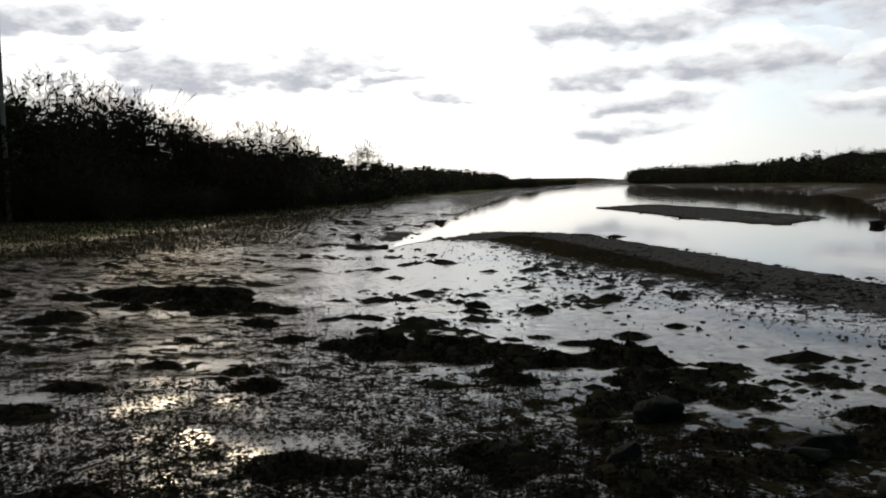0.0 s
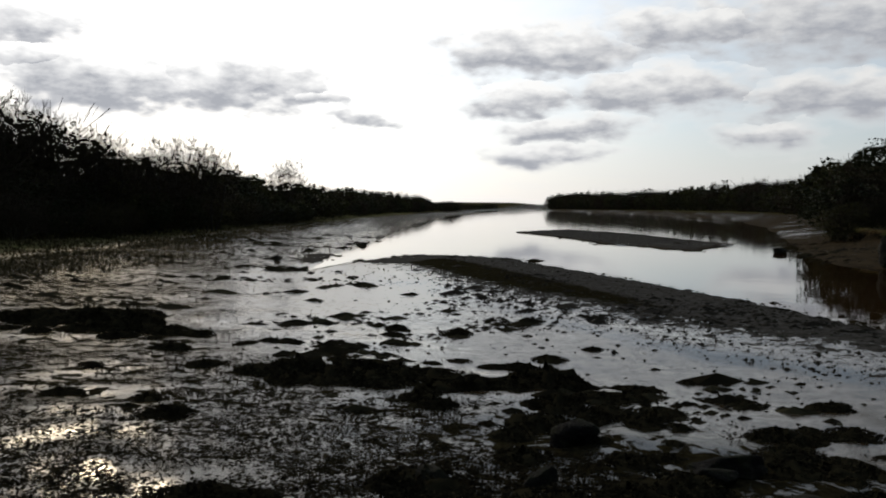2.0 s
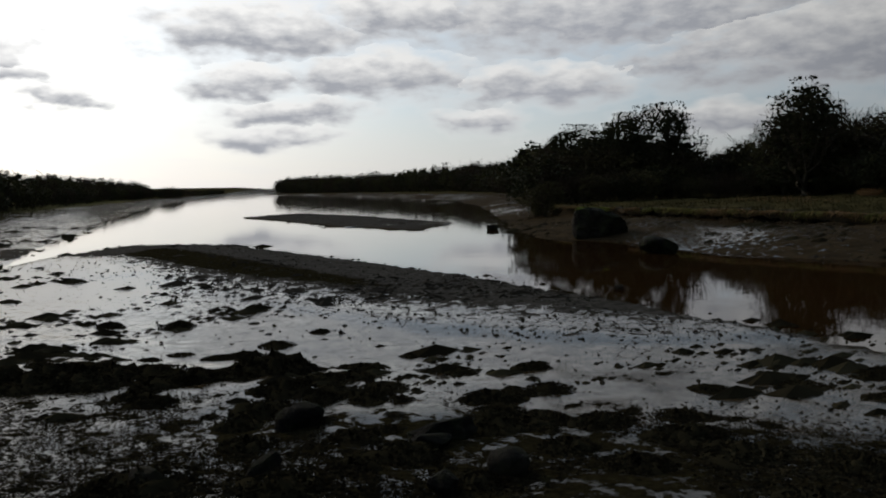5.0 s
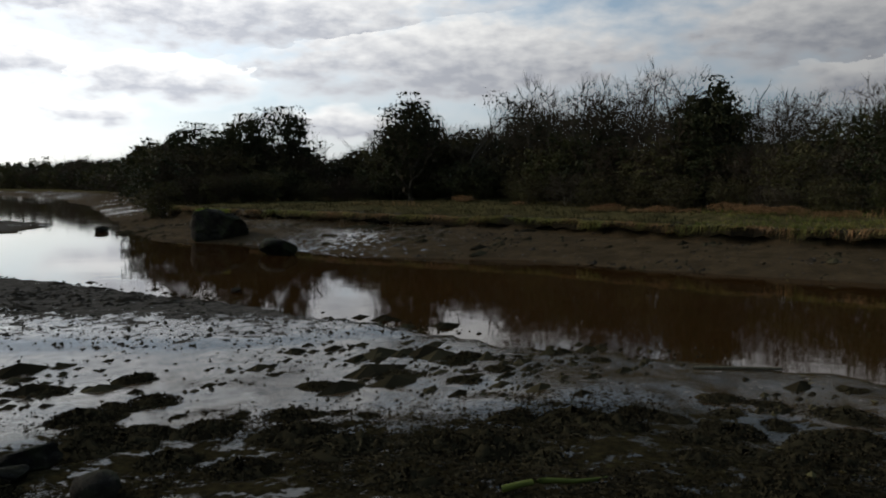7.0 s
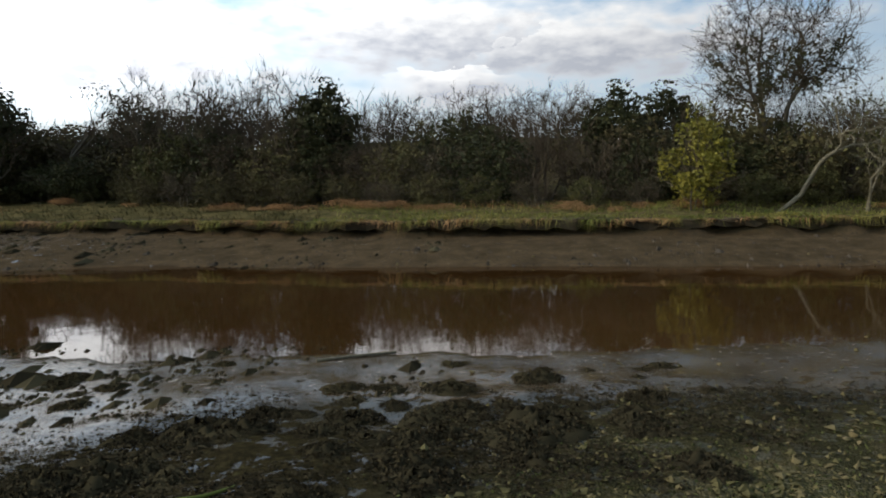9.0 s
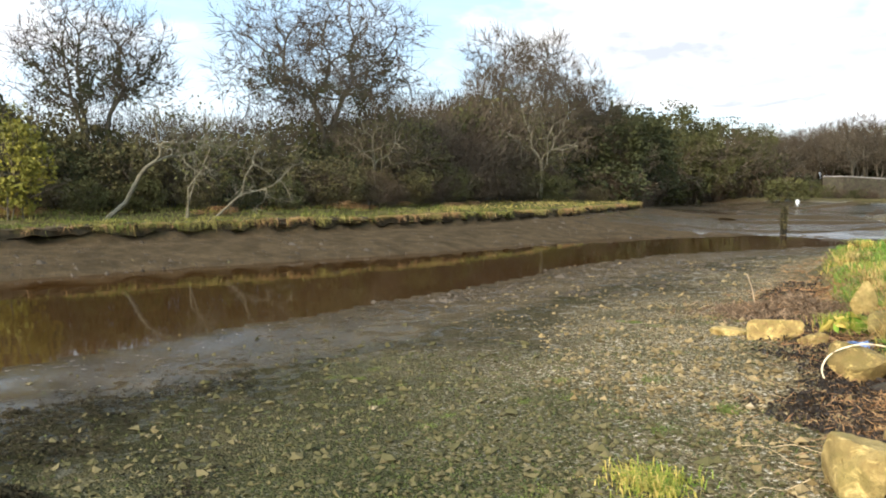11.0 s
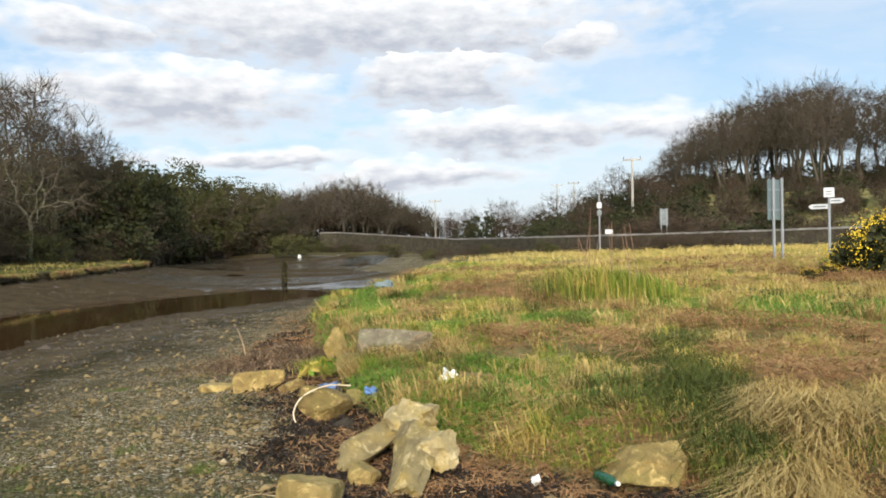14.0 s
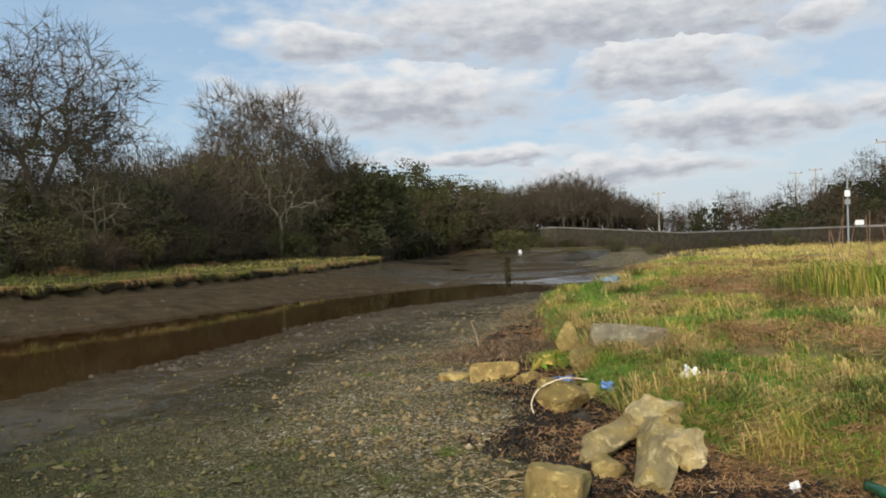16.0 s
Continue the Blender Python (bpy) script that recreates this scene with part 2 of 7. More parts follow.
def ground_material():
    """Mud with a film of water, weed, shingle, turf: the shares are written on the mesh."""
    m, n, b = material("shore")
    p = where(n)
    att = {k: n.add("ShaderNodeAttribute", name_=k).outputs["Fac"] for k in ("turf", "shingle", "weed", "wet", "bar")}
    # mud
    mud = n.ramp(n.noise(p, 1.7, 6.0, 0.6), [(0.3, (0.022, 0.016, 0.009)), (0.7, (0.055, 0.039, 0.021))])
    mud = n.mix(n.span(n.noise(p, 9.0, 5.0, 0.65), 0.52, 0.66), mud, (0.028, 0.022, 0.015))
    bar = n.ramp(n.noise(p, 7.0, 7.0, 0.7), [(0.35, (0.020, 0.018, 0.015)), (0.65, (0.075, 0.068, 0.058))])
    col = n.mix(att["bar"], mud, bar)
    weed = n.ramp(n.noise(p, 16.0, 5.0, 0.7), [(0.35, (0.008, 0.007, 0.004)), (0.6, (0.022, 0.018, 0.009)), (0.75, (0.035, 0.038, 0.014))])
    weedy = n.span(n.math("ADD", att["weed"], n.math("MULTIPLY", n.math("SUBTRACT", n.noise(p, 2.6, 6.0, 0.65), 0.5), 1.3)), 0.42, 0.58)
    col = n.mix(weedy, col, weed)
    small = n.voronoi(p, 46.0)
    sepc = n.add("ShaderNodeSeparateColor")
    n.put(sepc.inputs[0], small.outputs["Color"])
    peb = n.ramp(sepc.outputs[0], [(0.0, (0.034, 0.026, 0.013)), (0.5, (0.096, 0.073, 0.040)), (0.85, (0.185, 0.15, 0.090)), (1.0, (0.34, 0.30, 0.23))])
    algae = n.span(n.noise(p, 0.8, 5.0, 0.65), 0.42, 0.62)
    py = n.add("ShaderNodeSeparateXYZ")
    n.put(py.inputs[0], p)
    slime = n.span(n.math("ADD", n.math("ADD", py.outputs[1], n.math("MULTIPLY", py.outputs[0], 0.35)), n.math("MULTIPLY", n.noise(p, 0.9, 4.0, 0.6), 3.0)), -1.6, 0.2)
    peb = n.mix(n.math("MAXIMUM", n.math("MULTIPLY", algae, 0.6), n.math("MULTIPLY", slime, 0.85)), peb, (0.026, 0.029, 0.012))
    col = n.mix(att["shingle"], col, peb)
    soil = n.ramp(n.math("ADD", n.math("MULTIPLY", n.noise(p, 0.6, 4.0, 0.6), 0.5), n.math("MULTIPLY", n.noise(p, 5.0, 6.0, 0.7), 0.5)), [(0.36, (0.045, 0.058, 0.016)), (0.5, (0.11, 0.10, 0.038)), (0.64, (0.20, 0.155, 0.075))])
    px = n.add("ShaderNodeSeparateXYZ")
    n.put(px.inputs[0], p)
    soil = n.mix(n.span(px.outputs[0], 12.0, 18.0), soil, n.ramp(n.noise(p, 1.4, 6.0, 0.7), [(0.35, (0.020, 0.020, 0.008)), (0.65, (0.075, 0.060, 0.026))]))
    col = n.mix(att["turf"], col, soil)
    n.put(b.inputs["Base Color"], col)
    film = n.span(n.math("ADD", att["wet"], n.math("MULTIPLY", n.math("SUBTRACT", n.noise(p, 4.2, 9.0, 0.74), 0.5), 3.0)), 0.47, 0.54)
    dry = n.math("MAXIMUM", n.math("MAXIMUM", att["turf"], att["shingle"]), n.math("MULTIPLY", weedy, n.math("SUBTRACT", 1.0, n.math("MULTIPLY", film, 0.8))))
    rough = n.math("MAXIMUM", n.span(n.math("MULTIPLY", film, n.span(n.noise(p, 5.0, 6.0, 0.7), 0.3, 0.62, 0.55, 1.0)), 0.0, 1.0, 0.62, 0.08), n.math("MULTIPLY", dry, 0.9))
    n.put(b.inputs["Roughness"], rough)
    b.inputs["IOR"].default_value = 1.34
    n.put(b.inputs["Specular IOR Level"], n.math("MULTIPLY", n.span(film, 0.0, 1.0, 0.05, 0.36), n.span(dry, 0.0, 1.0, 1.0, 0.3)))
    rugged = n.math("ADD", n.math("MULTIPLY", n.noise(p, 9.0, 8.0, 0.7), n.math("SUBTRACT", 1.05, film)), n.math("MULTIPLY", n.math("MULTIPLY", small.outputs["Distance"], att["shingle"]), -1.2))
    bump(n, b, rugged, 0.7, 0.05)
    matt = n.add("ShaderNodeBsdfDiffuse")
    n.put(matt.inputs["Color"], col)
    n.put(matt.inputs["Normal"], b.inputs["Normal"].links[0].from_socket)
    mx = n.add("ShaderNodeMixShader")
    n.put(mx.inputs[0], n.math("MULTIPLY", n.span(film, 0.0, 1.0, 0.12, 1.0), n.span(dry, 0.0, 1.0, 1.0, 0.15)))
    out = [k for k in n.tree.nodes if k.type == "OUTPUT_MATERIAL"][0]
    n.tree.links.new(matt.outputs[0], mx.inputs[1])
    n.tree.links.new(b.outputs[0], mx.inputs[2])
    n.tree.links.new(mx.outputs[0], out.inputs[0])
    return m


def water_material():
    m, n, b = material("river_water")
    p = where(n)
    n.put(b.inputs["Base Color"], n.ramp(n.noise(p, 0.15, 3.0), [(0.3, (0.019, 0.0090, 0.0027)), (0.7, (0.029, 0.0138, 0.0043))]))
    b.inputs["Roughness"].default_value = 0.035
    b.inputs["IOR"].default_value = 1.33
    wave = n.math("ADD", n.noise(p, 1.1, 3.0), n.math("MULTIPLY", n.noise(p, 7.0, 2.0), 0.12))
    bump(n, b, wave, 0.06, 0.05)
    return m


GROUND = ground_material()
WATER = water_material()
BARK = barky("grey_bark", (0.024, 0.021, 0.015), (0.075, 0.066, 0.048))
PALE_BARK = barky("pale_bark", (0.040, 0.036, 0.024), (0.125, 0.112, 0.075))
TWIG = leafy("bare_twigs", [(0.0, (0.018, 0.014, 0.009)), (0.5, (0.042, 0.033, 0.022)), (1.0, (0.092, 0.075, 0.052))], 0.85, 0.03, 0)
IVY = leafy("ivy_leaves", [(0.0, (0.009, 0.010, 0.004)), (0.6, (0.025, 0.027, 0.010)), (1.0, (0.058, 0.058, 0.022))], 0.65, 0.08)
BRAMBLE = leafy("bramble_leaves", [(0.0, (0.014, 0.012, 0.006)), (0.4, (0.038, 0.031, 0.015)), (0.75, (0.060, 0.056, 0.021)), (1.0, (0.115, 0.100, 0.040))], 0.75, 0.06)
RUSSET = leafy("russet_twigs", [(0.0, (0.016, 0.011, 0.007)), (0.5, (0.036, 0.025, 0.016)), (1.0, (0.075, 0.055, 0.034))], 0.85, 0.03, 0)
OLIVE = leafy("olive_leaves", [(0.0, (0.016, 0.017, 0.006)), (0.5, (0.040, 0.040, 0.014)), (1.0, (0.085, 0.078, 0.027))], 0.7, 0.06)
YELLOW = leafy("yellow_leaves", [(0.0, (0.035, 0.042, 0.008)), (0.5, (0.11, 0.10, 0.014)), (1.0, (0.23, 0.195, 0.022))], 0.6, 0.12)
FLOWER = leafy("gorse_flowers", [(0.0, (0.36, 0.23, 0.01)), (1.0, (0.66, 0.47, 0.03))], 0.6, 0.1)
GRASS = leafy("green_grass", [(0.0, (0.036, 0.078, 0.009)), (0.38, (0.088, 0.145, 0.018)), (0.54, (0.170, 0.163, 0.026)), (0.70, (0.340, 0.251, 0.071)), (1.0, (0.536, 0.391, 0.150))], 0.7, 0.06, 0.2, 0.34)
LUSH = leafy("lush_grass", [(0.0, (0.032, 0.077, 0.010)), (0.5, (0.074, 0.140, 0.017)), (1.0, (0.179, 0.216, 0.043))], 0.65, 0.08, 0.2, 0.35)
RANK = leafy("rank_grass", [(0.0, (0.022, 0.030, 0.006)), (0.5, (0.058, 0.066, 0.014)), (1.0, (0.17, 0.135, 0.040))], 0.7, 0.06, 0.15, 0.4)
MEADOW = leafy("meadow_grass", [(0.0, (0.130, 0.137, 0.024)), (0.3, (0.240, 0.196, 0.050)), (0.6, (0.380, 0.282, 0.094)), (1.0, (0.560, 0.410, 0.165))], 0.75, 0.05, 0.2, 0.38)
STRAW = leafy("straw", [(0.0, (0.095, 0.060, 0.020)), (0.45, (0.260, 0.182, 0.065)), (1.0, (0.500, 0.382, 0.166))], 0.8, 0.06, 0.15, 0.4)
# brown dead grass, its colour darkened further for shade against the light
BACKLIT_DEADMARSH = leafy("dead_saltmarsh_grass", [(0.0, (0.018, 0.018, 0.007)), (0.5, (0.048, 0.040, 0.016)), (1.0, (0.11, 0.080, 0.036))], 0.8, 0.03, 0.05, 0.2)
ALGAE = leafy("green_algae", [(0.0, (0.018, 0.024, 0.007)), (1.0, (0.050, 0.056, 0.018))], 0.8, 0.05, 0)
DARKMUD = leafy("mud_clods", [(0.0, (0.012, 0.010, 0.007)), (0.6, (0.032, 0.026, 0.019)), (1.0, (0.075, 0.062, 0.047))], 0.9, 0.0, 0, 0.5)
MARSHGRASS = leafy("saltmarsh_grass", [(0.0, (0.028, 0.044, 0.009)), (0.4, (0.080, 0.090, 0.018)), (0.65, (0.15, 0.13, 0.036)), (1.0, (0.26, 0.19, 0.08))], 0.75, 0.05, 0.1, 0.2)
REEDMAT = leafy("flattened_reed", [(0.0, (0.045, 0.022, 0.010)), (0.5, (0.160, 0.086, 0.038)), (1.0, (0.380, 0.242, 0.112))], 0.8, 0.06, 0.1, 0.4)
WEEDMASS = leafy("weed_mass", [(0.0, (0.009, 0.008, 0.005)), (1.0, (0.028, 0.024, 0.013))], 0.9, 0.0, 0)
KELP = leafy("bladder_wrack", [(0.0, (0.007, 0.006, 0.004)), (0.5, (0.018, 0.015, 0.009)), (1.0, (0.055, 0.047, 0.026))], 0.85, 0.0, 0, 0.5)
SANDSTONE = stony("sandstone", (0.194, 0.136, 0.047), (0.378, 0.276, 0.106), (0.105, 0.092, 0.023), 6.0, 0.55)
PALESTONE = stony("lichened_limestone", (0.21, 0.162, 0.074), (0.38, 0.305, 0.160), (0.30, 0.205, 0.040), 6.0, 0.5)
DARKSTONE = stony("wet_dark_stone", (0.010, 0.009, 0.007), (0.032, 0.028, 0.021), (0.03, 0.036, 0.012), 4.0, 0.5, 0.05)
WALLSTONE = stony("wall_stone", (0.028, 0.022, 0.015), (0.060, 0.049, 0.034), (0.045, 0.048, 0.024), 3.0, 0.4)
CONCRETE = stony("old_concrete", (0.13, 0.106, 0.066), (0.22, 0.182, 0.118), (0.13, 0.125, 0.06), 6.0, 0.35)
PEBBLE = leafy("pebbles", [(0.0, (0.029, 0.021, 0.009)), (0.45, (0.087, 0.063, 0.027)), (0.8, (0.157, 0.117, 0.058)), (1.0, (0.27, 0.225, 0.15))], 0.85, 0.05, 0, 0.45)
SLIMY = leafy("algae_coated_pebbles", [(0.0, (0.016, 0.014, 0.006)), (0.5, (0.045, 0.040, 0.015)), (0.85, (0.076, 0.061, 0.029)), (1.0, (0.190, 0.147, 0.093))], 0.8, 0.08, 0, 0.45)
WRACK = leafy("dried_wrack", [(0.0, (0.005, 0.004, 0.003)), (0.6, (0.014, 0.010, 0.007)), (1.0, (0.060, 0.042, 0.025))], 0.7, 0.12, 0)
MOSS = leafy("moss_tufts", [(0.0, (0.025, 0.038, 0.006)), (1.0, (0.10, 0.115, 0.022))], 0.7, 0.1, 0.1)
GLASS_GREEN = plain("green_bottle_glass", (0.008, 0.045, 0.018), 0.12)
WHITE_PLASTIC = plain("white_plastic", (0.52, 0.50, 0.45), 0.5, 0, 0.25)
BLUE_CLOTH = plain("blue_plastic_sheet", (0.085, 0.17, 0.36), 0.6, 0, 0.5, 30)
ORANGE = plain("orange_plastic", (0.75, 0.30, 0.06), 0.5)
ROPE = plain("pale_hose", (0.40, 0.33, 0.21), 0.7)
POLE_WOOD = barky("weathered_pole", (0.13, 0.12, 0.10), (0.30, 0.28, 0.24), 9.0)
DRIFT = barky("driftwood", (0.11, 0.075, 0.045), (0.30, 0.225, 0.14), 12.0)
STEEL = plain("galvanised_steel", (0.15, 0.16, 0.165), 0.6, 0.2, 0.15)
SIGN_BACK = plain("sign_back", (0.065, 0.09, 0.09), 0.5, 0.0, 0.15, 3)
SIGN_GREY = plain("grey_sign_back", (0.085, 0.10, 0.10), 0.6, 0.0, 0.15, 3)
SIGN_WHITE = plain("white_sign", (0.34, 0.35, 0.345), 0.5, 0.0, 0.12, 5)
INK = plain("dark_lettering", (0.03, 0.03, 0.03), 0.5)

# ---- plan of the shore ----
WATER_Z = -0.45
CHANNEL = np.array([(12.5, -34), (15.0, -27), (15.9, -20), (15, -15.1), (13.4, -10.8), (12.1, -6.9), (10.8, -2.8), (10.0, 0.2), (9.5, 2.4), (8.95, 5), (9.0, 6.7),
                    (8.6, 9), (8.5, 12.2), (8.3, 16.3), (7.9, 19.2), (6.7, 25), (5.9, 31.2), (2.3, 34.6), (-0.5, 29.8), (-1.8, 26), (-0.3, 40.4), (9.3, 115), (25, 209),
                    (82, 510), (260, 1300), (900, 3600), (1400, 3600), (330, 1300), (144, 660), (100, 296), (69, 138), (58, 115), (33, 59), (20.0, 34), (17.1, 26.5),
                    (18.2, 22.4), (17.3, 18.6), (17.9, 14.6), (19.3, 11.5), (18.9, 7.6), (19.6, 0.6), (20.1, -7), (20.3, -15), (20.9, -19), (21.8, -24), (19.5, -31)], float)
POOL = np.array([(-0.6, 26.5), (1.6, 18.4), (3.1, 15.2), (4.1, 12.5), (4.8, 10.8), (5.6, 10), (6.2, 8.8), (7.4, 7.9), (9.0, 6.9), (9.2, 4.6), (7.6, 5.2), (5.6, 7.0),
                 (3.6, 8.8), (1.9, 10.4), (0.2, 13.2), (-1.2, 17), (-2.6, 22)], float)
BAR2 = np.array([(13.1, 43.1), (12.6, 65.6), (19.5, 72.6), (22.0, 58), (21.0, 42), (15.5, 34.5)], float)
FAR_SIDE = np.array([(16.5, -40), (18, -28), (17.0, -14), (15, -3), (14.5, 6), (13.5, 15), (12.5, 25), (11, 40), (40, 110), (60, 215), (110, 510), (200, 950), (1100, 3900), (4000, 3900), (4000, -4000), (90, -200), (30, -60)], float)
MARSH = np.array([(330, 1250), (152, 655), (112, 300), (78, 138), (64, 112), (41, 62), (29, 44), (24.5, 36), (23.6, 29), (23.1, 22), (24.2, 14), (23.2, 8.9), (23.3, 3), (23.7, -2), (24.6, -9.5),
                  (25.2, -16), (27.0, -23), (29.6, -30), (36.5, -43), (40.2, -48.2), (43, -47.5), (47, -46), (52, -52), (60, -66), (62, -76), (54, -80), (45, -76),
                  (39, -72), (33, -70), (28.5, -72), (27, -76), (60, -200), (400, -900), (4000, -900), (4000, 1250)], float)
LEFT = np.array([(-60, -30), (-22, 2), (-14, 11), (-10.8, 18.8), (-8.9, 21.3), (-8.4, 27), (-6.9, 43), (-3.9, 69), (0, 98), (14, 200), (52, 410), (190, 1250), (850, 3600), (-4000, 3900), (-4000, -600)], float)
FIELD = np.array([(-80, 8), (-30, 0), (-10, -2.4), (-5, -3.1), (-2.2, -4.3), (-0.6, -5.0), (0.9, -5.1), (1.8, -5.2), (2.6, -6.0), (3.4, -7.2), (4.5, -8.8), (6.4, -11.2), (8.9, -16.5),
                  (10.8, -24), (16.5, -46), (22.5, -70), (25, -82), (60, -200), (300, -900), (-4000, -900), (-4000, -200)], float)


def lattice(ix, iy, seed):
    h = (ix.astype(np.int64) * 374761393 + iy.astype(np.int64) * 668265263 + seed * 974634257) & 0xFFFFFFFF
    h = ((h ^ (h >> 13)) * 1274126177) & 0xFFFFFFFF
    return ((h ^ (h >> 16)) & 0xFFFF) / 65535.0


def vnoise(x, y, scale, seed=0, octaves=3):
    """Smooth value noise, about -1 to 1."""
    total, amp, norm = 0.0, 1.0, 0.0
    x, y = np.asarray(x, float) / scale, np.asarray(y, float) / scale
    for o in range(octaves):
        ix, iy = np.floor(x), np.floor(y)
        fx, fy = x - ix, y - iy
        fx, fy = fx * fx * (3 - 2 * fx), fy * fy * (3 - 2 * fy)
        a, b = lattice(ix, iy, seed + o), lattice(ix + 1, iy, seed + o)
        c, d = lattice(ix, iy + 1, seed + o), lattice(ix + 1, iy + 1, seed + o)
        total = total + amp * ((a + (b - a) * fx) * (1 - fy) + (c + (d - c) * fx) * fy - 0.5) * 2
        norm += amp
        x, y, amp = x * 2.03 + 17.1, y * 2.03 + 5.3, amp * 0.5
    return total / norm


def outside(poly, x, y):
    """Signed distance to a polygon, positive outside."""
    if x.size <= 4:
        q = np.roll(poly, -1, 0)
        ax, ay, ex, ey = (c[:, None] for c in (poly[:, 0], poly[:, 1], q[:, 0] - poly[:, 0], q[:, 1] - poly[:, 1]))
        px, py = x.ravel()[None], y.ravel()[None]
        t = np.clip(((px - ax) * ex + (py - ay) * ey) / (ex * ex + ey * ey + 1e-12), 0, 1)
        best = np.hypot(px - ax - t * ex, py - ay - t * ey).min(0)
        odd = (((ay > py) != (ay + ey > py)) & (px < ex * (py - ay) / np.where(ey == 0, 1e-12, ey) + ax)).sum(0) % 2
        return np.where(odd == 1, -best, best).reshape(x.shape)
    best = np.full(x.shape, 1e9)
    inside = np.zeros(x.shape, bool)
    for (ax, ay), (bx, by) in zip(poly, np.roll(poly, -1, 0)):
        ex, ey = bx - ax, by - ay
        t = np.clip(((x - ax) * ex + (y - ay) * ey) / (ex * ex + ey * ey + 1e-12), 0, 1)
        best = np.minimum(best, np.hypot(x - ax - t * ex, y - ay - t * ey))
        cross = ((ay > y) != (by > y)) & (x < ex * (y - ay) / (ey if ey else 1e-12) + ax)
        inside ^= cross
    return np.where(inside, -best, best)


def smooth(v, a, b):
    t = np.clip((v - a) / (b - a), 0, 1)
    return t * t * (3 - 2 * t)


def shore(x, y):
    """Height of the ground and the shares of its cover at plan points."""
    x, y = np.asarray(x, float), np.asarray(y, float)
    r = np.hypot(x, y)
    wob = 0.35 * vnoise(x, y, 2.2, 3) * np.clip(r / 9, 0.3, 1) + np.clip(r / 60, 0, 3) * vnoise(x, y, 14, 5)
    sc, sp, sb = outside(CHANNEL, x, y) + wob * 0.6, outside(POOL, x, y) + wob, outside(BAR2, x, y) + wob
    marsh, left, field = outside(MARSH, x, y) + 0.5 * wob, outside(LEFT, x, y) + wob, outside(FIELD, x, y) + 0.45 * vnoise(x, y, 1.1, 9)
    far = smooth(-outside(FAR_SIDE, x, y), -0.5, 0.5)
    # mud on either side of the channel
    near_z = np.interp(sc, [0, 1.2, 3, 7, 11, 18], [0, 0.04, 0.12, 0.36, 0.5, 0.58])
    near_z = np.minimum(near_z, np.interp(sp, [0, 0.8, 3, 6, 9, 14], [0.02, 0.05, 0.14, 0.34, 0.5, 0.58]))
    far_z = np.interp(sc, [0, 1.5, 3.5, 6, 30], [0, 0.22, 0.45, 0.58, 0.66])
    bay = smooth(-y, 24, 34) * smooth(x, 8, 16)
    z = WATER_Z + near_z * (1 - far) + far_z * far
    rise = 0.55 * (1 - smooth(marsh, 0, 7)) + 0.35 * (1 - smooth(field, 0, 6))
    z_bay = WATER_Z + 0.055 + 0.13 * vnoise(x * 0.5 + y * 0.25, y * 0.5, 6.0, 95, 3) + rise
    z = z * (1 - bay) + bay * np.minimum(z, z_bay)
    z = np.where(sc < 0, WATER_Z - 0.05 - 0.35 * smooth(-sc, 0, 2.5), z)
    z = np.where(sb < 0, WATER_Z + 0.05 + 0.06 * smooth(-sb, 0, 5), z)
    mid_x = np.interp(y, [5.7, 6.7, 8.4, 9.6, 11.2, 13.3, 17, 24, 30], [9.1, 7.0, 5.6, 4.3, 3.1, 1.7, 0.2, -1.6, -2.5])
    bar = smooth(-sb, 0, 1) + smooth(6.5 - sc, 0, 1) * smooth(sp, -0.7, 0.2) * smooth(x - mid_x, 0, 0.5) * smooth(sc, 0, 0.15) * smooth(y, 6.0, 8.0) * (1 - far) * smooth(36 - y, 0, 3)
    z = np.where((sc > 0) & (y > 6), np.maximum(z, WATER_Z + 0.07 * np.clip(bar, 0, 1)), z)
    # relief: ripples, runnels and lumps
    relief = 0.042 * vnoise(x, y, 0.9, 21, 4) + 0.026 * vnoise(x, y, 0.28, 31, 3) * np.clip(12 / (r + 1), 0, 1) + 0.05 * vnoise(x, y, 5.0, 41, 2)
    band = smooth(sp, -0.3, 1.5) * smooth(sc, 0.3, 2.0)
    z = z + relief * (0.35 + 0.65 * band)
    # turf
    lum = 0.10 * vnoise(x, y, 0.75, 51, 3) + 0.12 * vnoise(x, y, 3.0, 61, 2)
    d = np.maximum(-marsh, 0)
    hill = 0.03 * np.minimum(d, 8) + 0.10 * np.clip(d - 9, 0, 70) + 0.02 * np.clip(d - 79, 0, 300)
    low = smooth(-y, 55, 90)
    z_marsh = 0.52 + hill * (1 - 0.75 * low) * (1 - 0.6 * smooth(y, 60, 160)) + lum * np.clip(d, 0.2, 1)
    k = smooth(-marsh, 0.0, 0.3)
    z = z * (1 - k) + z_marsh * k
    d = np.maximum(-left, 0)
    z_left = -0.12 + 0.035 * np.minimum(d, 12) + 0.16 * np.clip(d - 12, 0, 40) + lum * 0.5
    k2 = smooth(-left, 0.0, 2.5)
    z = z * (1 - k2) + z_left * k2
    d = np.maximum(-field, 0)
    z_field = 0.14 + 0.18 * smooth(d, 0, 1.0) + 0.036 * np.clip(d - 0.5, 0, 15) + lum
    z_field = z_field + 5.6 * smooth(22 - x, 0, 17) * smooth(-y, 66, 96) * smooth(x, -110, -60)
    z_field = z_field + 0.26 * np.exp(-((x + 1.0) ** 2 + (y + 5.2) ** 2) / 0.7) - 0.12 * np.exp(-((x + 0.05) ** 2 / 0.05 + (y + 5.6) ** 2 / 0.6))
    k3 = smooth(-field, 0.0, 0.5) * (1 - far * smooth(-marsh, 0, 1))
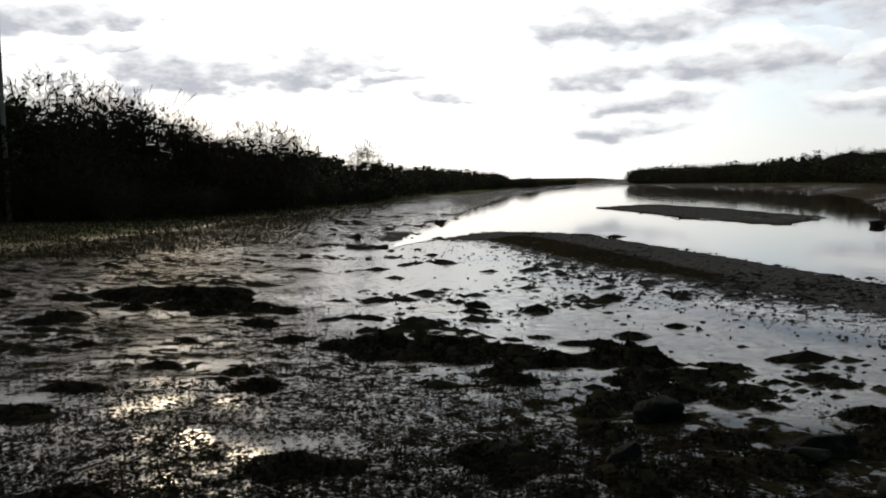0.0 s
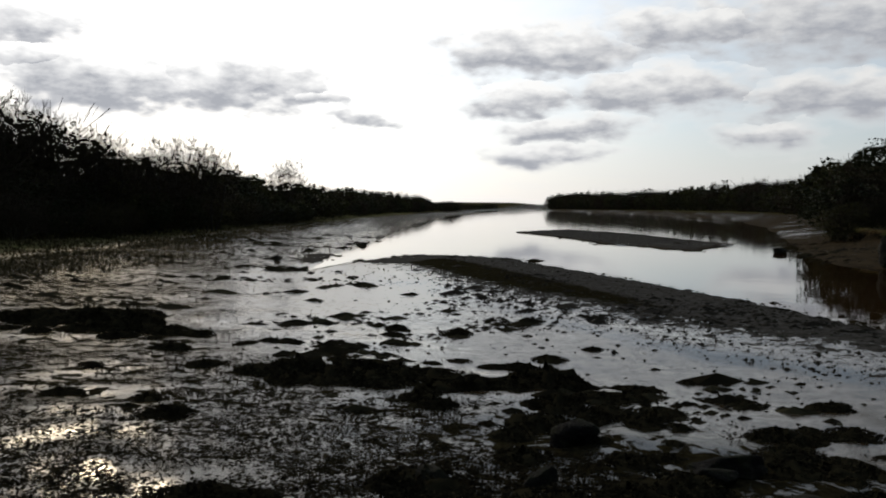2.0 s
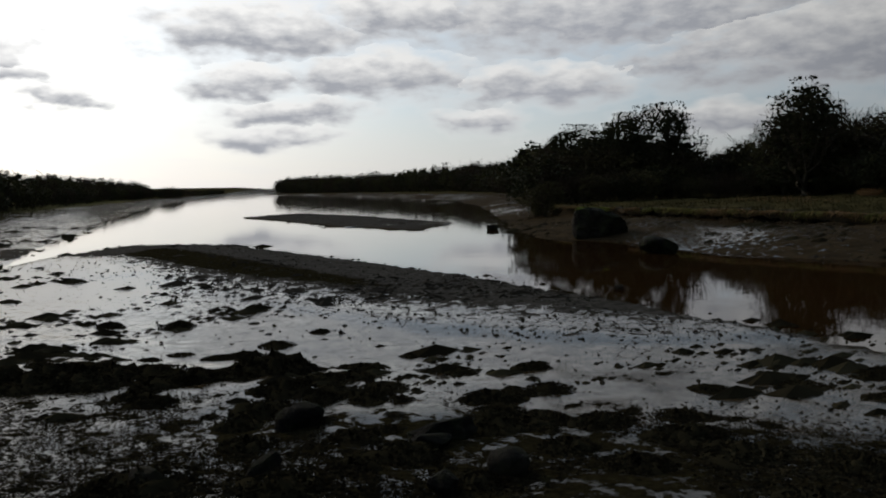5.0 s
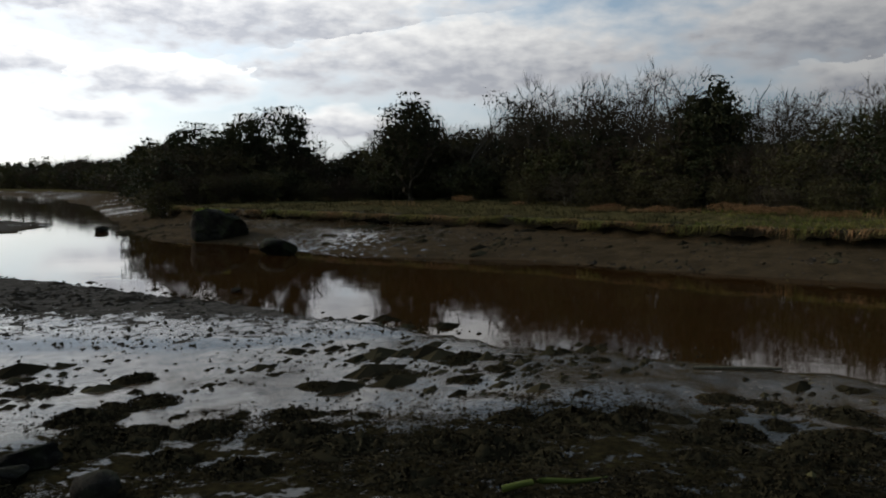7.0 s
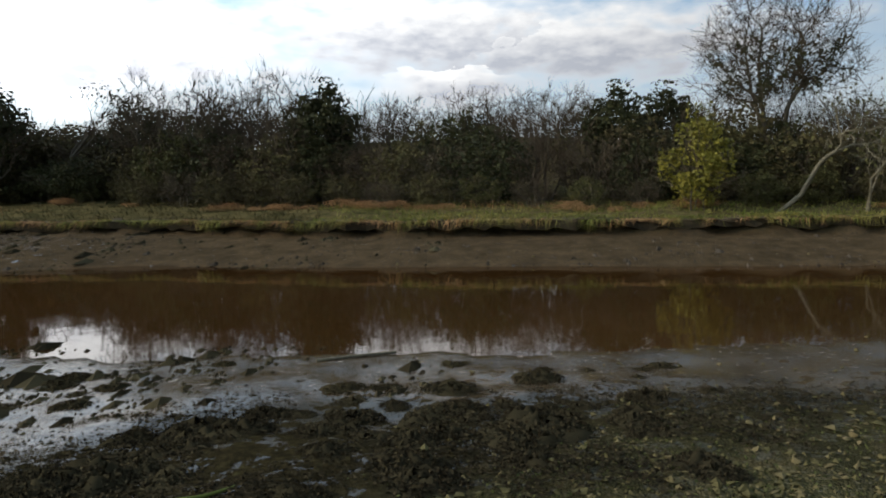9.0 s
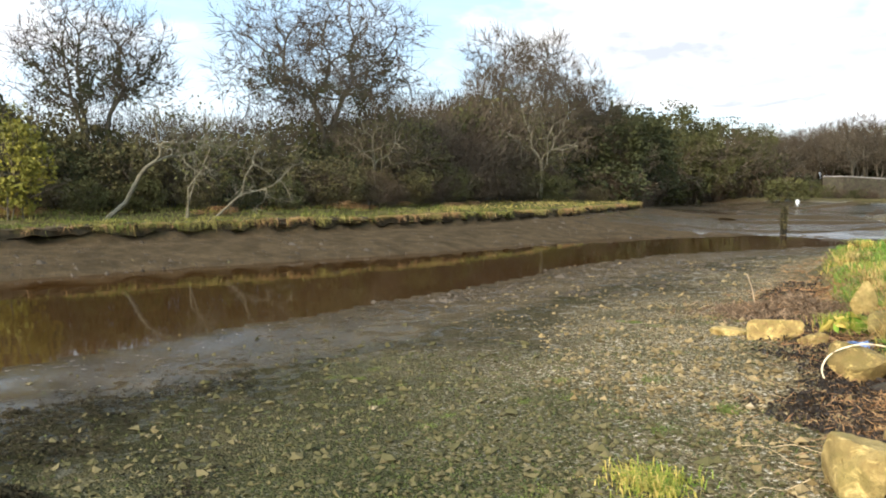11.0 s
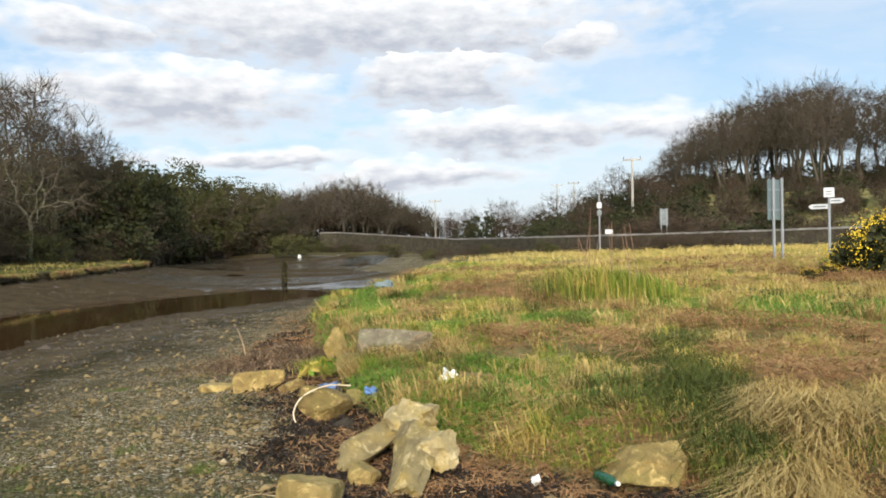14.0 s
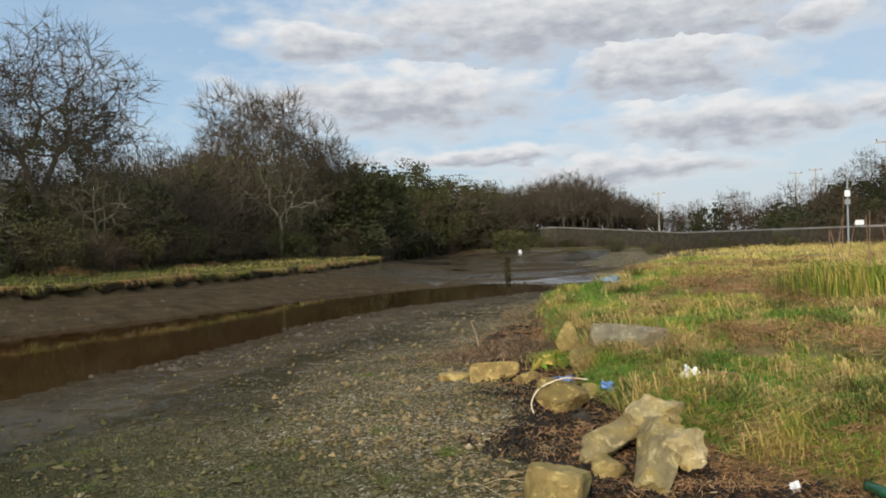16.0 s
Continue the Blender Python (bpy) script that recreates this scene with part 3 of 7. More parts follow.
    z = z * (1 - k3) + z_field * k3
    # low hills far off
    ridge = smooth(r, 1300, 2600) * (10 + 7 * vnoise(x, y, 600, 71, 2))
    z = np.where((sc > 0) | (r > 2300), z + ridge, z)
    turf = np.maximum(np.maximum(smooth(-marsh, 0.22, 0.5), k2 * smooth(-left, 1.0, 6.0)), k3)
    shingle = smooth(field, -0.4, 0.1) * (1 - smooth(field, 5.5, 8.5)) * (1 - smooth(y, -1.0, 2.5)) * (1 - far) * smooth(sc, 0.5, 2.2) * (1 - turf)
    shingle = shingle * (1 - 0.8 * (1 - smooth(sc + 2.0 * vnoise(x, y, 1.5, 77), 3.0, 6.5)))
    weed = smooth(sp, 1.3, 3.0) * smooth(sc, 1.6, 3.4) * (1 - far) * (1 - shingle) * (1 - turf) * (1 - 0.2 * smooth(sp, 5, 9)) + 0.5 * far * smooth(sc, 2, 6) * vnoise(x, y, 6, 81)
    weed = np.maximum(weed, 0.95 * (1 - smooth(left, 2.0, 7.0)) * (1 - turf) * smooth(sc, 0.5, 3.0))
    wet = (1 - smooth(sp, 0.5, 3.5)) * 0.9 + 0.35 * (1 - far) - 0.52 * np.clip(bar, 0, 1) + 0.1 * far + 0.9 * far * smooth(y, 12, 20) * np.clip(vnoise(x * 0.5, y * 0.8, 3.0, 215, 3) + 0.12, 0, 1)
    wet = wet + 0.5 * (1 - smooth(sc, 1.0, 4.4)) * smooth(7 - y, 0, 2) * smooth(y, -9, -4) * (1 - far)
    wet = wet + 0.24 * smooth(-x, -3.4, 0.5) * smooth(y, 2, 4) + 0.16 * smooth(-x, -0.8, 0.6) * smooth(y, 3, 4) * (1 - smooth(y, 6.0, 8.0))
    streak = vnoise((0.87 * x + 0.5 * y) / 3.2, 0.5 * x - 0.87 * y, 2.0, 91, 3)
    wet = np.where(bay > 0.5, 0.62 + 2.3 * streak, wet)
    return z, np.clip(turf, 0, 1), np.clip(shingle, 0, 1), np.clip(weed, 0, 1), np.clip(wet, 0, 1), np.clip(bar, 0, 1)


def height(x, y):
    return float(shore(np.array([x]), np.array([y]))[0][0])


def heights(x, y):
    return shore(x, y)[0]


def polar(az, d):
    return math.sin(radians(az)) * d, math.cos(radians(az)) * d


# ---- mesh makers ----


def fill(name, verts, faces, mat=None, flat=False):
    """A mesh from arrays: verts n x 3, faces n x 3 or n x 4."""
    me = bpy.data.meshes.new(name)
    verts, faces = np.asarray(verts, np.float32), np.asarray(faces, np.int32)
    k = faces.shape[1]
    me.vertices.add(len(verts))
    me.vertices.foreach_set("co", verts.ravel())
    me.loops.add(faces.size)
    me.loops.foreach_set("vertex_index", faces.ravel())
    me.polygons.add(len(faces))
    me.polygons.foreach_set("loop_start", np.arange(0, faces.size, k, dtype=np.int32))
    me.polygons.foreach_set("use_smooth", np.full(len(faces), not flat))
    me.update(calc_edges=True)
    if mat:
        me.materials.append(mat)
    return me


def part(name, me, parent, label=""):
    ob = new(name, me)
    ob.parent = parent
    if label:
        ob["label"] = label
    return ob


def from_bm(name, bm, mat):
    me = bpy.data.meshes.new(name)
    bm.normal_update()
    bm.to_mesh(me)
    bm.free()
    me.materials.append(mat)
    return me


def box(bm, sx, sy, sz, m=None, bevel=0.0):
    got = bmesh.ops.create_cube(bm, size=1.0, matrix=(m or Matrix()) @ Matrix.Diagonal((sx, sy, sz, 1)))
    if bevel:
        edges = list({e for v in got["verts"] for e in v.link_edges})
        bmesh.ops.bevel(bm, geom=edges, offset=bevel, segments=2, affect="EDGES")


def rod(bm, p, q, r0, r1=None, sides=10):
    p, q = Vector(p), Vector(q)
    d = q - p
    m = Matrix.Translation((p + q) / 2) @ d.to_track_quat("Z", "Y").to_matrix().to_4x4()
    bmesh.ops.create_cone(bm, cap_ends=True, segments=sides, radius1=r0, radius2=r0 if r1 is None else r1, depth=d.length, matrix=m)


def tubes(segs, sides=3):
    """Verts and faces of many tapered tubes; segs n x 8: from, to, radii."""
    s = np.asarray(segs, float)
    p, q, r0, r1 = s[:, 0:3], s[:, 3:6], s[:, 6], s[:, 7]
    d = q - p
    d /= np.linalg.norm(d, axis=1, keepdims=True) + 1e-9
    ref = np.where(np.abs(d[:, 2:3]) > 0.9, np.array([[1.0, 0, 0]]), np.array([[0, 0, 1.0]]))
    a = np.cross(d, ref)
    a /= np.linalg.norm(a, axis=1, keepdims=True) + 1e-9
    b = np.cross(d, a)
    verts = []
    for i in range(sides):
        t = 2 * math.pi * i / sides
        ring = a * math.cos(t) + b * math.sin(t)
        verts += [p + ring * r0[:, None], q + ring * r1[:, None]]
    v = np.stack(verts, 1)
    n = len(s)
    base = (np.arange(n) * 2 * sides)[:, None]
    f = [np.concatenate([base + 2 * i, base + 2 * ((i + 1) % sides), base + 2 * ((i + 1) % sides) + 1, base + 2 * i + 1], 1) for i in range(sides)]
    return v.reshape(-1, 3), np.concatenate(f)


def ribbons(segs, rng):
    """Fine twigs as narrow tapered strips, two triangles each, turned every way."""
    s = np.asarray(segs, float)
    p, q = s[:, 0:3], s[:, 3:6]
    d = q - p
    e = np.cross(d, rng.normal(size=d.shape))
    e /= np.linalg.norm(e, axis=1, keepdims=True) + 1e-9
    v = np.stack([p - e * s[:, 6:7], p + e * s[:, 6:7], q + e * s[:, 7:8], q - e * s[:, 7:8]], 1).reshape(-1, 3)
    b = (np.arange(len(s)) * 4)[:, None]
    return v, np.concatenate([b, b + 1, b + 2, b + 3], 1)


def leaves(points, size, rng, stretch=1.4, droop=0.0):
    """Folded leaf blades (two triangles each) at points, in all directions."""
    pts = np.asarray(points, float)
    n = len(pts)
    d = rng.normal(size=(n, 3))
    d[:, 2] -= droop
    d /= np.linalg.norm(d, axis=1, keepdims=True)
    e = np.cross(d, rng.normal(size=(n, 3)))
    e /= np.linalg.norm(e, axis=1, keepdims=True) + 1e-9
    s = size * rng.uniform(0.55, 1.3, (n, 1))
    up = np.cross(d, e) * s * 0.15
    v = np.stack([pts - d * s * stretch / 2, pts + e * s / 2 + up, pts + d * s * stretch / 2, pts - e * s / 2 + up], 1)
    b = (np.arange(n) * 4)[:, None]
    return v.reshape(-1, 3), np.concatenate([b, b + 1, b + 2, b + 3], 1)


def grow(rng, segs, tips, p, d, length, r, level, spec):
    """One limb and its limbs in turn."""
    steps = spec.get("steps", 3)
    kids = spec["kids"][level] if level < len(spec["kids"]) else 0
    at = []
    for i in range(steps):
        d = d + rng.normal(size=3) * spec.get("wobble", 0.16) + np.array([spec.get("wind", 0.0), 0, spec.get("lift", 0.05)])
        d = d / np.linalg.norm(d)
        q = p + d * length / steps
        r1 = r * (1 - 0.24 / steps * (1.6 if kids == 0 else 1.0))
        segs.append((*p, *q, r, r1, level))
        p, r = q, r1
        at.append((q, d, r))
    if not kids:
        tips.append(p)
        return
    for k in range(kids):
        q, dd, rr = at[-1] if k < 2 else at[rng.integers(max(0, steps - 2), steps)]
        side = np.cross(dd, rng.normal(size=3))
        side /= np.linalg.norm(side) + 1e-9
        ang = radians(spec["spread"]) * rng.uniform(0.6, 1.25)
        if k == 0:
            ang *= 0.45
        nd = dd * math.cos(ang) + side * math.sin(ang)
        grow(rng, segs, tips, q, nd, length * spec["ratio"] * rng.uniform(0.8, 1.15), rr * (0.84 if k == 0 else 0.68), level + 1, spec)


def tree_thing(name, seed, spec, bark, twig, height_m, trunk_r, leaf=None, leaf_n=0, leaf_size=0.12, cut=3, stems=1, foliage="foliage", spread0=0.0, blob=None, girth=1.0, base=0.0, fine=0.008, stretch=1.4):
    """A tree or bush as an Empty with trunk, twigs and foliage, its foot at the origin."""
    rng = np.random.default_rng(seed)
    segs, tips = [], []
    for s in range(stems):
        a = rng.uniform(0, 2 * math.pi)
        tilt = spread0 * rng.uniform(0.3, 1.0)
        d = np.array([math.cos(a) * tilt + spec.get("lean", 0.0), math.sin(a) * tilt, 1.0])
        p = np.array([math.cos(a), math.sin(a), 0]) * (0.15 * (stems > 1)) * rng.uniform(0, 2) + np.array([0, 0, -0.15])
        grow(rng, segs, tips, p, d / np.linalg.norm(d), spec["first"] * rng.uniform(0.85, 1.15), trunk_r * rng.uniform(0.7, 1.1), 0, spec)
    s = np.array(segs)
    tips = np.array(tips)
    k = height_m * (0.9 if blob and stretch < 4 else 1.0) / max(s[:, 5].max(), 0.1)
    s[:, :6] *= k
    tips = tips * k
    root = new(name)
    root.empty_display_size = 0.2
    big, small = s[s[:, 8] < cut], s[s[:, 8] >= cut]
    v, f = tubes(big[:, :8], 5 if stems < 4 else 3)
    part("trunk" if stems < 4 else "brushwood", fill("trunk", v, f, bark), root)["kind"] = "stuff"
    if len(small):
        small = small.copy()
        small[:, 6:8] = np.maximum(small[:, 6:8], fine)
        v, f = ribbons(small[:, :8], rng)
        part("spray", fill("spray", v, f, twig), root)["kind"] = "stuff"
    if leaf and leaf_n:
        if blob is None:
            src = tips[rng.integers(0, len(tips), leaf_n)] + rng.normal(size=(leaf_n, 3)) * height_m * 0.045
        else:
            # leaves on many lumps that fill a rounded, uneven mass
            centres = rng.normal(size=(blob, 3))
            centres /= np.linalg.norm(centres, axis=1, keepdims=True)
            centres *= rng.uniform(0.35, 1.0, (blob, 1)) ** 0.6
            centres = centres * np.array([0.46 * girth, 0.46 * girth, 0.42]) * height_m + np.array([0, 0, 0.46 * height_m + base])
            pick = rng.integers(0, blob, leaf_n)
            d = np.clip(rng.normal(size=(leaf_n, 3)), -1.05, 1.05)
            rad = height_m * rng.uniform(0.03, 0.085, blob)
            src = centres[pick] + d * rad[pick][:, None]
        src[:, 2] = np.abs(src[:, 2])
        v, f = leaves(src, leaf_size, rng, stretch)
        if stretch > 4:
            # single twigs: one long thin triangle each
            v = v.reshape(-1, 4, 3)[:, [0, 1, 2]].reshape(-1, 3)
            f = np.arange(len(v)).reshape(-1, 3)
        part(foliage, fill(foliage, v, f, leaf, True), root)["kind"] = "stuff"
    root["tall"] = height_m
    return root


def branch_to(rng, segs, ends, pts, p, d, tip_r, bend):
    """Limbs that part again and again until each twig's end is reached."""
    n = len(pts)
    r0 = tip_r * n ** 0.44
    if n == 1:
        segs.append((*p, *pts[0], r0, tip_r * 0.7))
        ends.append((*pts[0], *(pts[0] - p)))
        return
    goal = p + (pts.mean(0) - p) * rng.uniform(0.34, 0.5)
    L = np.linalg.norm(goal - p) + 1e-6
    mid = (p + goal) / 2 + (d - (goal - p) / L) * L * bend + rng.normal(size=3) * L * 0.035
    r1 = r0 * 0.93
    segs += [(*p, *mid, r0, r1), (*mid, *goal, r1, r1 * 0.95)]
    nd = (goal - mid) / (np.linalg.norm(goal - mid) + 1e-6)
    k = 3 if n > 40 and rng.random() < 0.5 else 2
    u = pts - goal
    u = u / (np.linalg.norm(u, axis=1, keepdims=True) + 1e-6)
    c = u[rng.choice(n, k, replace=False)]
    for _ in range(3):
        lab = (u @ c.T).argmax(1)
        c = np.array([u[lab == j].mean(0) if (lab == j).any() else c[j] for j in range(k)])
    for j in range(k):
        if (lab == j).any():
            branch_to(rng, segs, ends, pts[lab == j], goal, nd, tip_r, bend)


def crown_tree(name, seed, tall, fork, radii, centre, tips, tip_r, twigs, twig_len, bark=None, twig=None, up=0.35, wind=0.0, stems=1, splay=0.5, cut=0.02, leaf=None, leaf_n=0, leaf_size=0.1, low=0.25, fine=0.008, ivy=None):
    """A leafless tree whose limbs fill a rounded crown: an Empty with trunk, spray and leaves, its foot at the origin."""
    rng = np.random.default_rng(seed)
    d = rng.normal(size=(tips * 3, 3))
    d /= np.linalg.norm(d, axis=1, keepdims=True)
    pts = d * rng.uniform(0.12, 1.0, (tips * 3, 1)) ** 0.5
    lump = 1 + 0.16 * np.sin(d[:, 0] * 4.1 + seed) * np.cos(d[:, 1] * 3.7 + seed) + 0.10 * np.sin(d[:, 2] * 7 + d[:, 0] * 5 + seed * 2)
    pts = (pts * lump[:, None] * np.array(radii) + np.array([0, 0, centre]))
    pts = pts[pts[:, 2] > fork * (1 + low)][:tips]
    pts[:, 0] += wind * np.maximum(pts[:, 2] - fork, 0) ** 1.3
    segs, ends = [], []
    ang = np.arctan2(pts[:, 1], pts[:, 0]) + rng.normal(size=len(pts)) * 0.25
    for k in range(stems):
        mine = pts[np.floor((ang + math.pi) / (2 * math.pi) * stems).astype(int) % stems == k]
        if not len(mine):
            continue
        side = mine.mean(0) * np.array([1, 1, 0]) * splay * (0 if stems == 1 else 1)
        foot = side * 0.25 + np.array([0, 0, -0.2])
        top = np.array([side[0], side[1], fork * rng.uniform(0.8, 1.1)])
        r = tip_r * len(mine) ** 0.44
        bow = (foot + top) / 2 + rng.normal(size=3) * 0.05 * fork
        segs += [(*foot, *bow, r * 1.35, r * 1.1), (*bow, *top, r * 1.1, r)]
        branch_to(rng, segs, ends, mine, top, (top - bow) / (np.linalg.norm(top - bow) + 1e-6), tip_r, 0.22)
    s, e = np.array(segs), np.array(ends)
    e = np.repeat(e, twigs, 0)
    n = len(e)
    axis = e[:, 3:6] / (np.linalg.norm(e[:, 3:6], axis=1, keepdims=True) + 1e-6)
    start = e[:, :3] - e[:, 3:6] * rng.uniform(0, 0.7, (n, 1))
    way = axis * 0.8 + rng.normal(size=(n, 3)) * 0.42 + np.array([wind * 2, 0, up])
    way /= np.linalg.norm(way, axis=1, keepdims=True)
    stop = start + way * twig_len * rng.uniform(0.5, 1.3, (n, 1))
    spray = np.concatenate([start, stop, np.full((n, 1), fine), np.full((n, 1), fine * 0.35)], 1)
    k = tall / stop[:, 2].max()
    s, spray = s * k, spray * k
    big, small = s[s[:, 6] >= cut], s[s[:, 6] < cut]
    small[:, 6:8] = np.maximum(small[:, 6:8], fine)
    root = new(name)
    v, f = tubes(big, 5)
    part("trunk", fill("trunk", v, f, bark or BARK), root)
    v, f = ribbons(np.concatenate([small, spray]), rng)
    part("spray", fill("spray", v, f, twig or TWIG), root)["kind"] = "stuff"
    if leaf_n:
        if ivy:
            # ivy climbing the stems up to the given height
            low_ = big[big[:, 5] < ivy]
            q = low_[rng.integers(0, len(low_), leaf_n)]
            src = q[:, :3] + (q[:, 3:6] - q[:, :3]) * rng.random((leaf_n, 1)) + rng.normal(size=(leaf_n, 3)) * 0.16
        else:
            src = stop[rng.integers(0, n, leaf_n)] * k + rng.normal(size=(leaf_n, 3)) * 0.25
        v, f = leaves(src, leaf_size, rng)
        part("ivy" if ivy else "foliage", fill("foliage", v, f, leaf, True), root)["kind"] = "stuff"
    root["tall"] = tall
    return root


USED = set()


def place(tmpl, x, y, size=1.0, turn=0.0, label="", category="", group="", z=None, squash=1.0, lean=0.0):
    """Put a built thing at a plan point: the first time itself, afterwards a copy."""
    zz = height(x, y) - 0.05 if z is None else z
    m = pose(x, y, zz, 0, lean, turn) @ Matrix.Diagonal((size, size, size * squash, 1))
    if tmpl.name in USED:
        ob = copy_thing(tmpl, m)
    else:
        USED.add(tmpl.name)
        ob = tmpl
    ob.matrix_basis = m
    return tagged(ob, label, category, group)


# ---- ground and water ----


def build_ground():
    turns, rings = 700, 310
    a = np.linspace(0, 2 * math.pi, turns, endpoint=False)
    r = np.concatenate([[0.0], np.geomspace(0.7, 4200, rings)])
    A, Rr = np.meshgrid(a, r[1:])
    x, y = np.sin(A).ravel() * Rr.ravel(), np.cos(A).ravel() * Rr.ravel()
    x, y = np.concatenate([[0], x]), np.concatenate([[0], y])
    z, *cover = shore(x, y)
    i = np.arange(rings - 1)[:, None] * turns + 1
    j = np.arange(turns)[None, :]
    j2 = (j + 1) % turns
    quads = np.stack([i + j, i + turns + j, i + turns + j2, i + j2], -1).reshape(-1, 4)[:, ::-1]
    me = fill("ground", np.stack([x, y, z], 1), quads, GROUND)
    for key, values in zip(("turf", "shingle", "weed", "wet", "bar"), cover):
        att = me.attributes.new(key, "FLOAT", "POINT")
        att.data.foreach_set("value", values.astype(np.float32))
    # the disc under the camera
    bm = bmesh.new()
    bm.from_mesh(me)
    bm.verts.ensure_lookup_table()
    for q in range(turns):
        bm.faces.new((bm.verts[0], bm.verts[1 + (q + 1) % turns], bm.verts[1 + q])).smooth = True
    bm.normal_update()
    bm.to_mesh(me)
    bm.free()
    return tagged(new("ground", me), "tidal shore of wet brown mud, shingle, weed and turf", "ground", kind="structure")


build_ground()
me = fill("water", [(-4200, -4200, WATER_Z), (4200, -4200, WATER_Z), (4200, 4200, WATER_Z), (-4200, 4200, WATER_Z)], [(0, 1, 2, 3)], WATER)
tagged(new("water", me), "still brown river water reflecting sky and trees", "water", kind="structure")

# ---- vegetation: kinds ----
BUSH = {"kids": [3, 3, 3], "ratio": 0.78, "spread": 34, "first": 1.0, "lift": 0.08, "wobble": 0.2, "steps": 2}
THORN = {"kids": [4, 3, 3, 3, 2], "ratio": 0.78, "spread": 40, "first": 1.0, "lift": 0.05, "wobble": 0.22, "steps": 2}
BENT = {"kids": [3, 3, 3, 3], "ratio": 0.74, "spread": 32, "first": 1.6, "lift": 0.0, "wobble": 0.14, "steps": 3, "wind": 0.12, "lean": 0.25}

bushes = {
    "bramble": [tree_thing("bramble_bush", 11 + i, BUSH, BARK, TWIG, 3.0, 0.03, BRAMBLE, 3000, 0.082, 1, 5, spread0=0.8, blob=110) for i in range(2)],
    "russet": [tree_thing("russet_bush", 21 + i, BUSH, BARK, TWIG, 3.0, 0.03, RUSSET, 5000, 0.018, 1, 6, spread0=0.7, blob=240, stretch=11.0) for i in range(2)],
    "grey": [tree_thing("grey_bush", 25 + i, BUSH, PALE_BARK, TWIG, 3.0, 0.03, TWIG, 5000, 0.017, 1, 6, spread0=0.7, blob=260, stretch=11.0) for i in range(2)],
    "olive": [tree_thing("olive_bush", 31 + i, BUSH, BARK, TWIG, 3.0, 0.03, OLIVE, 3000, 0.082, 1, 5, spread0=0.8, blob=100) for i in range(2)],
    "ivy": [tree_thing("ivy_bush", 41 + i, BUSH, BARK, TWIG, 3.0, 0.04, IVY, 3200, 0.084, 1, 4, spread0=0.55, blob=90) for i in range(2)],
    "bare": [crown_tree("bare_thorn_bush", 51 + i, 3.0, 0.5, (1.3, 1.3, 1.2), 1.7, 260, 0.006, 5, 0.36, up=0.4, stems=4, cut=0.014, fine=0.006) for i in range(2)],
    "bracken": [tree_thing("dead_bracken", 57 + i, BUSH, BARK, REEDMAT, 3.0, 0.03, REEDMAT, 1500, 0.05, 1, 8, spread0=1.0, blob=160, stretch=4.0) for i in range(2)],
}
FARB = {"kids": [3, 3], "ratio": 0.75, "spread": 40, "first": 1.0, "lift": 0.05, "wobble": 0.2, "steps": 2}
far_bushes = {
    "dark": [tree_thing("scrub_bush", 61 + i, FARB, BARK, TWIG, 3.0, 0.04, IVY, 1000, 0.15, 1, 4, spread0=0.8, blob=60) for i in range(2)],
    "brown": [tree_thing("leafless_scrub_bush", 65 + i, FARB, BARK, TWIG, 3.0, 0.04, RUSSET, 1500, 0.05, 1, 5, spread0=0.8, blob=110, stretch=7.0) for i in range(2)],
    "green": [tree_thing("evergreen_bush", 69 + i, FARB, BARK, TWIG, 3.0, 0.04, OLIVE, 1000, 0.15, 1, 4, spread0=0.8, blob=55) for i in range(2)],
}
LABELS = {"bramble": ("tangled bramble bush with dark green and brown leaves", "bush"), "russet": ("leafless red-brown thicket of dense twigs", "bush"), "grey": ("leafless grey-brown bush of fine twigs", "bush"),
          "olive": ("scrubby bush with dull olive leaves", "bush"), "ivy": ("dark bush overgrown with ivy", "bush"), "bare": ("bare thorn bush with fine grey twigs", "bush"), "bracken": ("heap of brown dead bracken below the thicket", "bracken"),
          "dark": ("dark scrub bush on the far shore", "bush"), "brown": ("leafless brown scrub on a slope", "bush"), "green": ("evergreen bush at the wood's edge", "bush")}
rnd = random.Random(7)


def plant(kinds, kind, x, y, tall, group, wide=1.0):
    t = rnd.choice(kinds[kind])
    k = tall / 3.0
    label, cat = LABELS[kind]
    return place(t, x, y, k * wide, rnd.uniform(0, 360), label, cat, group, squash=1.0 / wide)


def along(points, step):
    """Points at even steps along a line of plan points."""
    pts = [Vector((*p, 0)) for p in points]
    out, left_over = [], 0.0
    for a, b in zip(pts, pts[1:]):
        n = (b - a).length
        d = left_over
        while d < n:
            q = a + (b - a) * (d / n)
            side = Vector((b - a)).normalized().cross(Vector((0, 0, 1)))
            out.append((q.x, q.y, side.x, side.y))
            d += step
        left_over = d - n
    return out


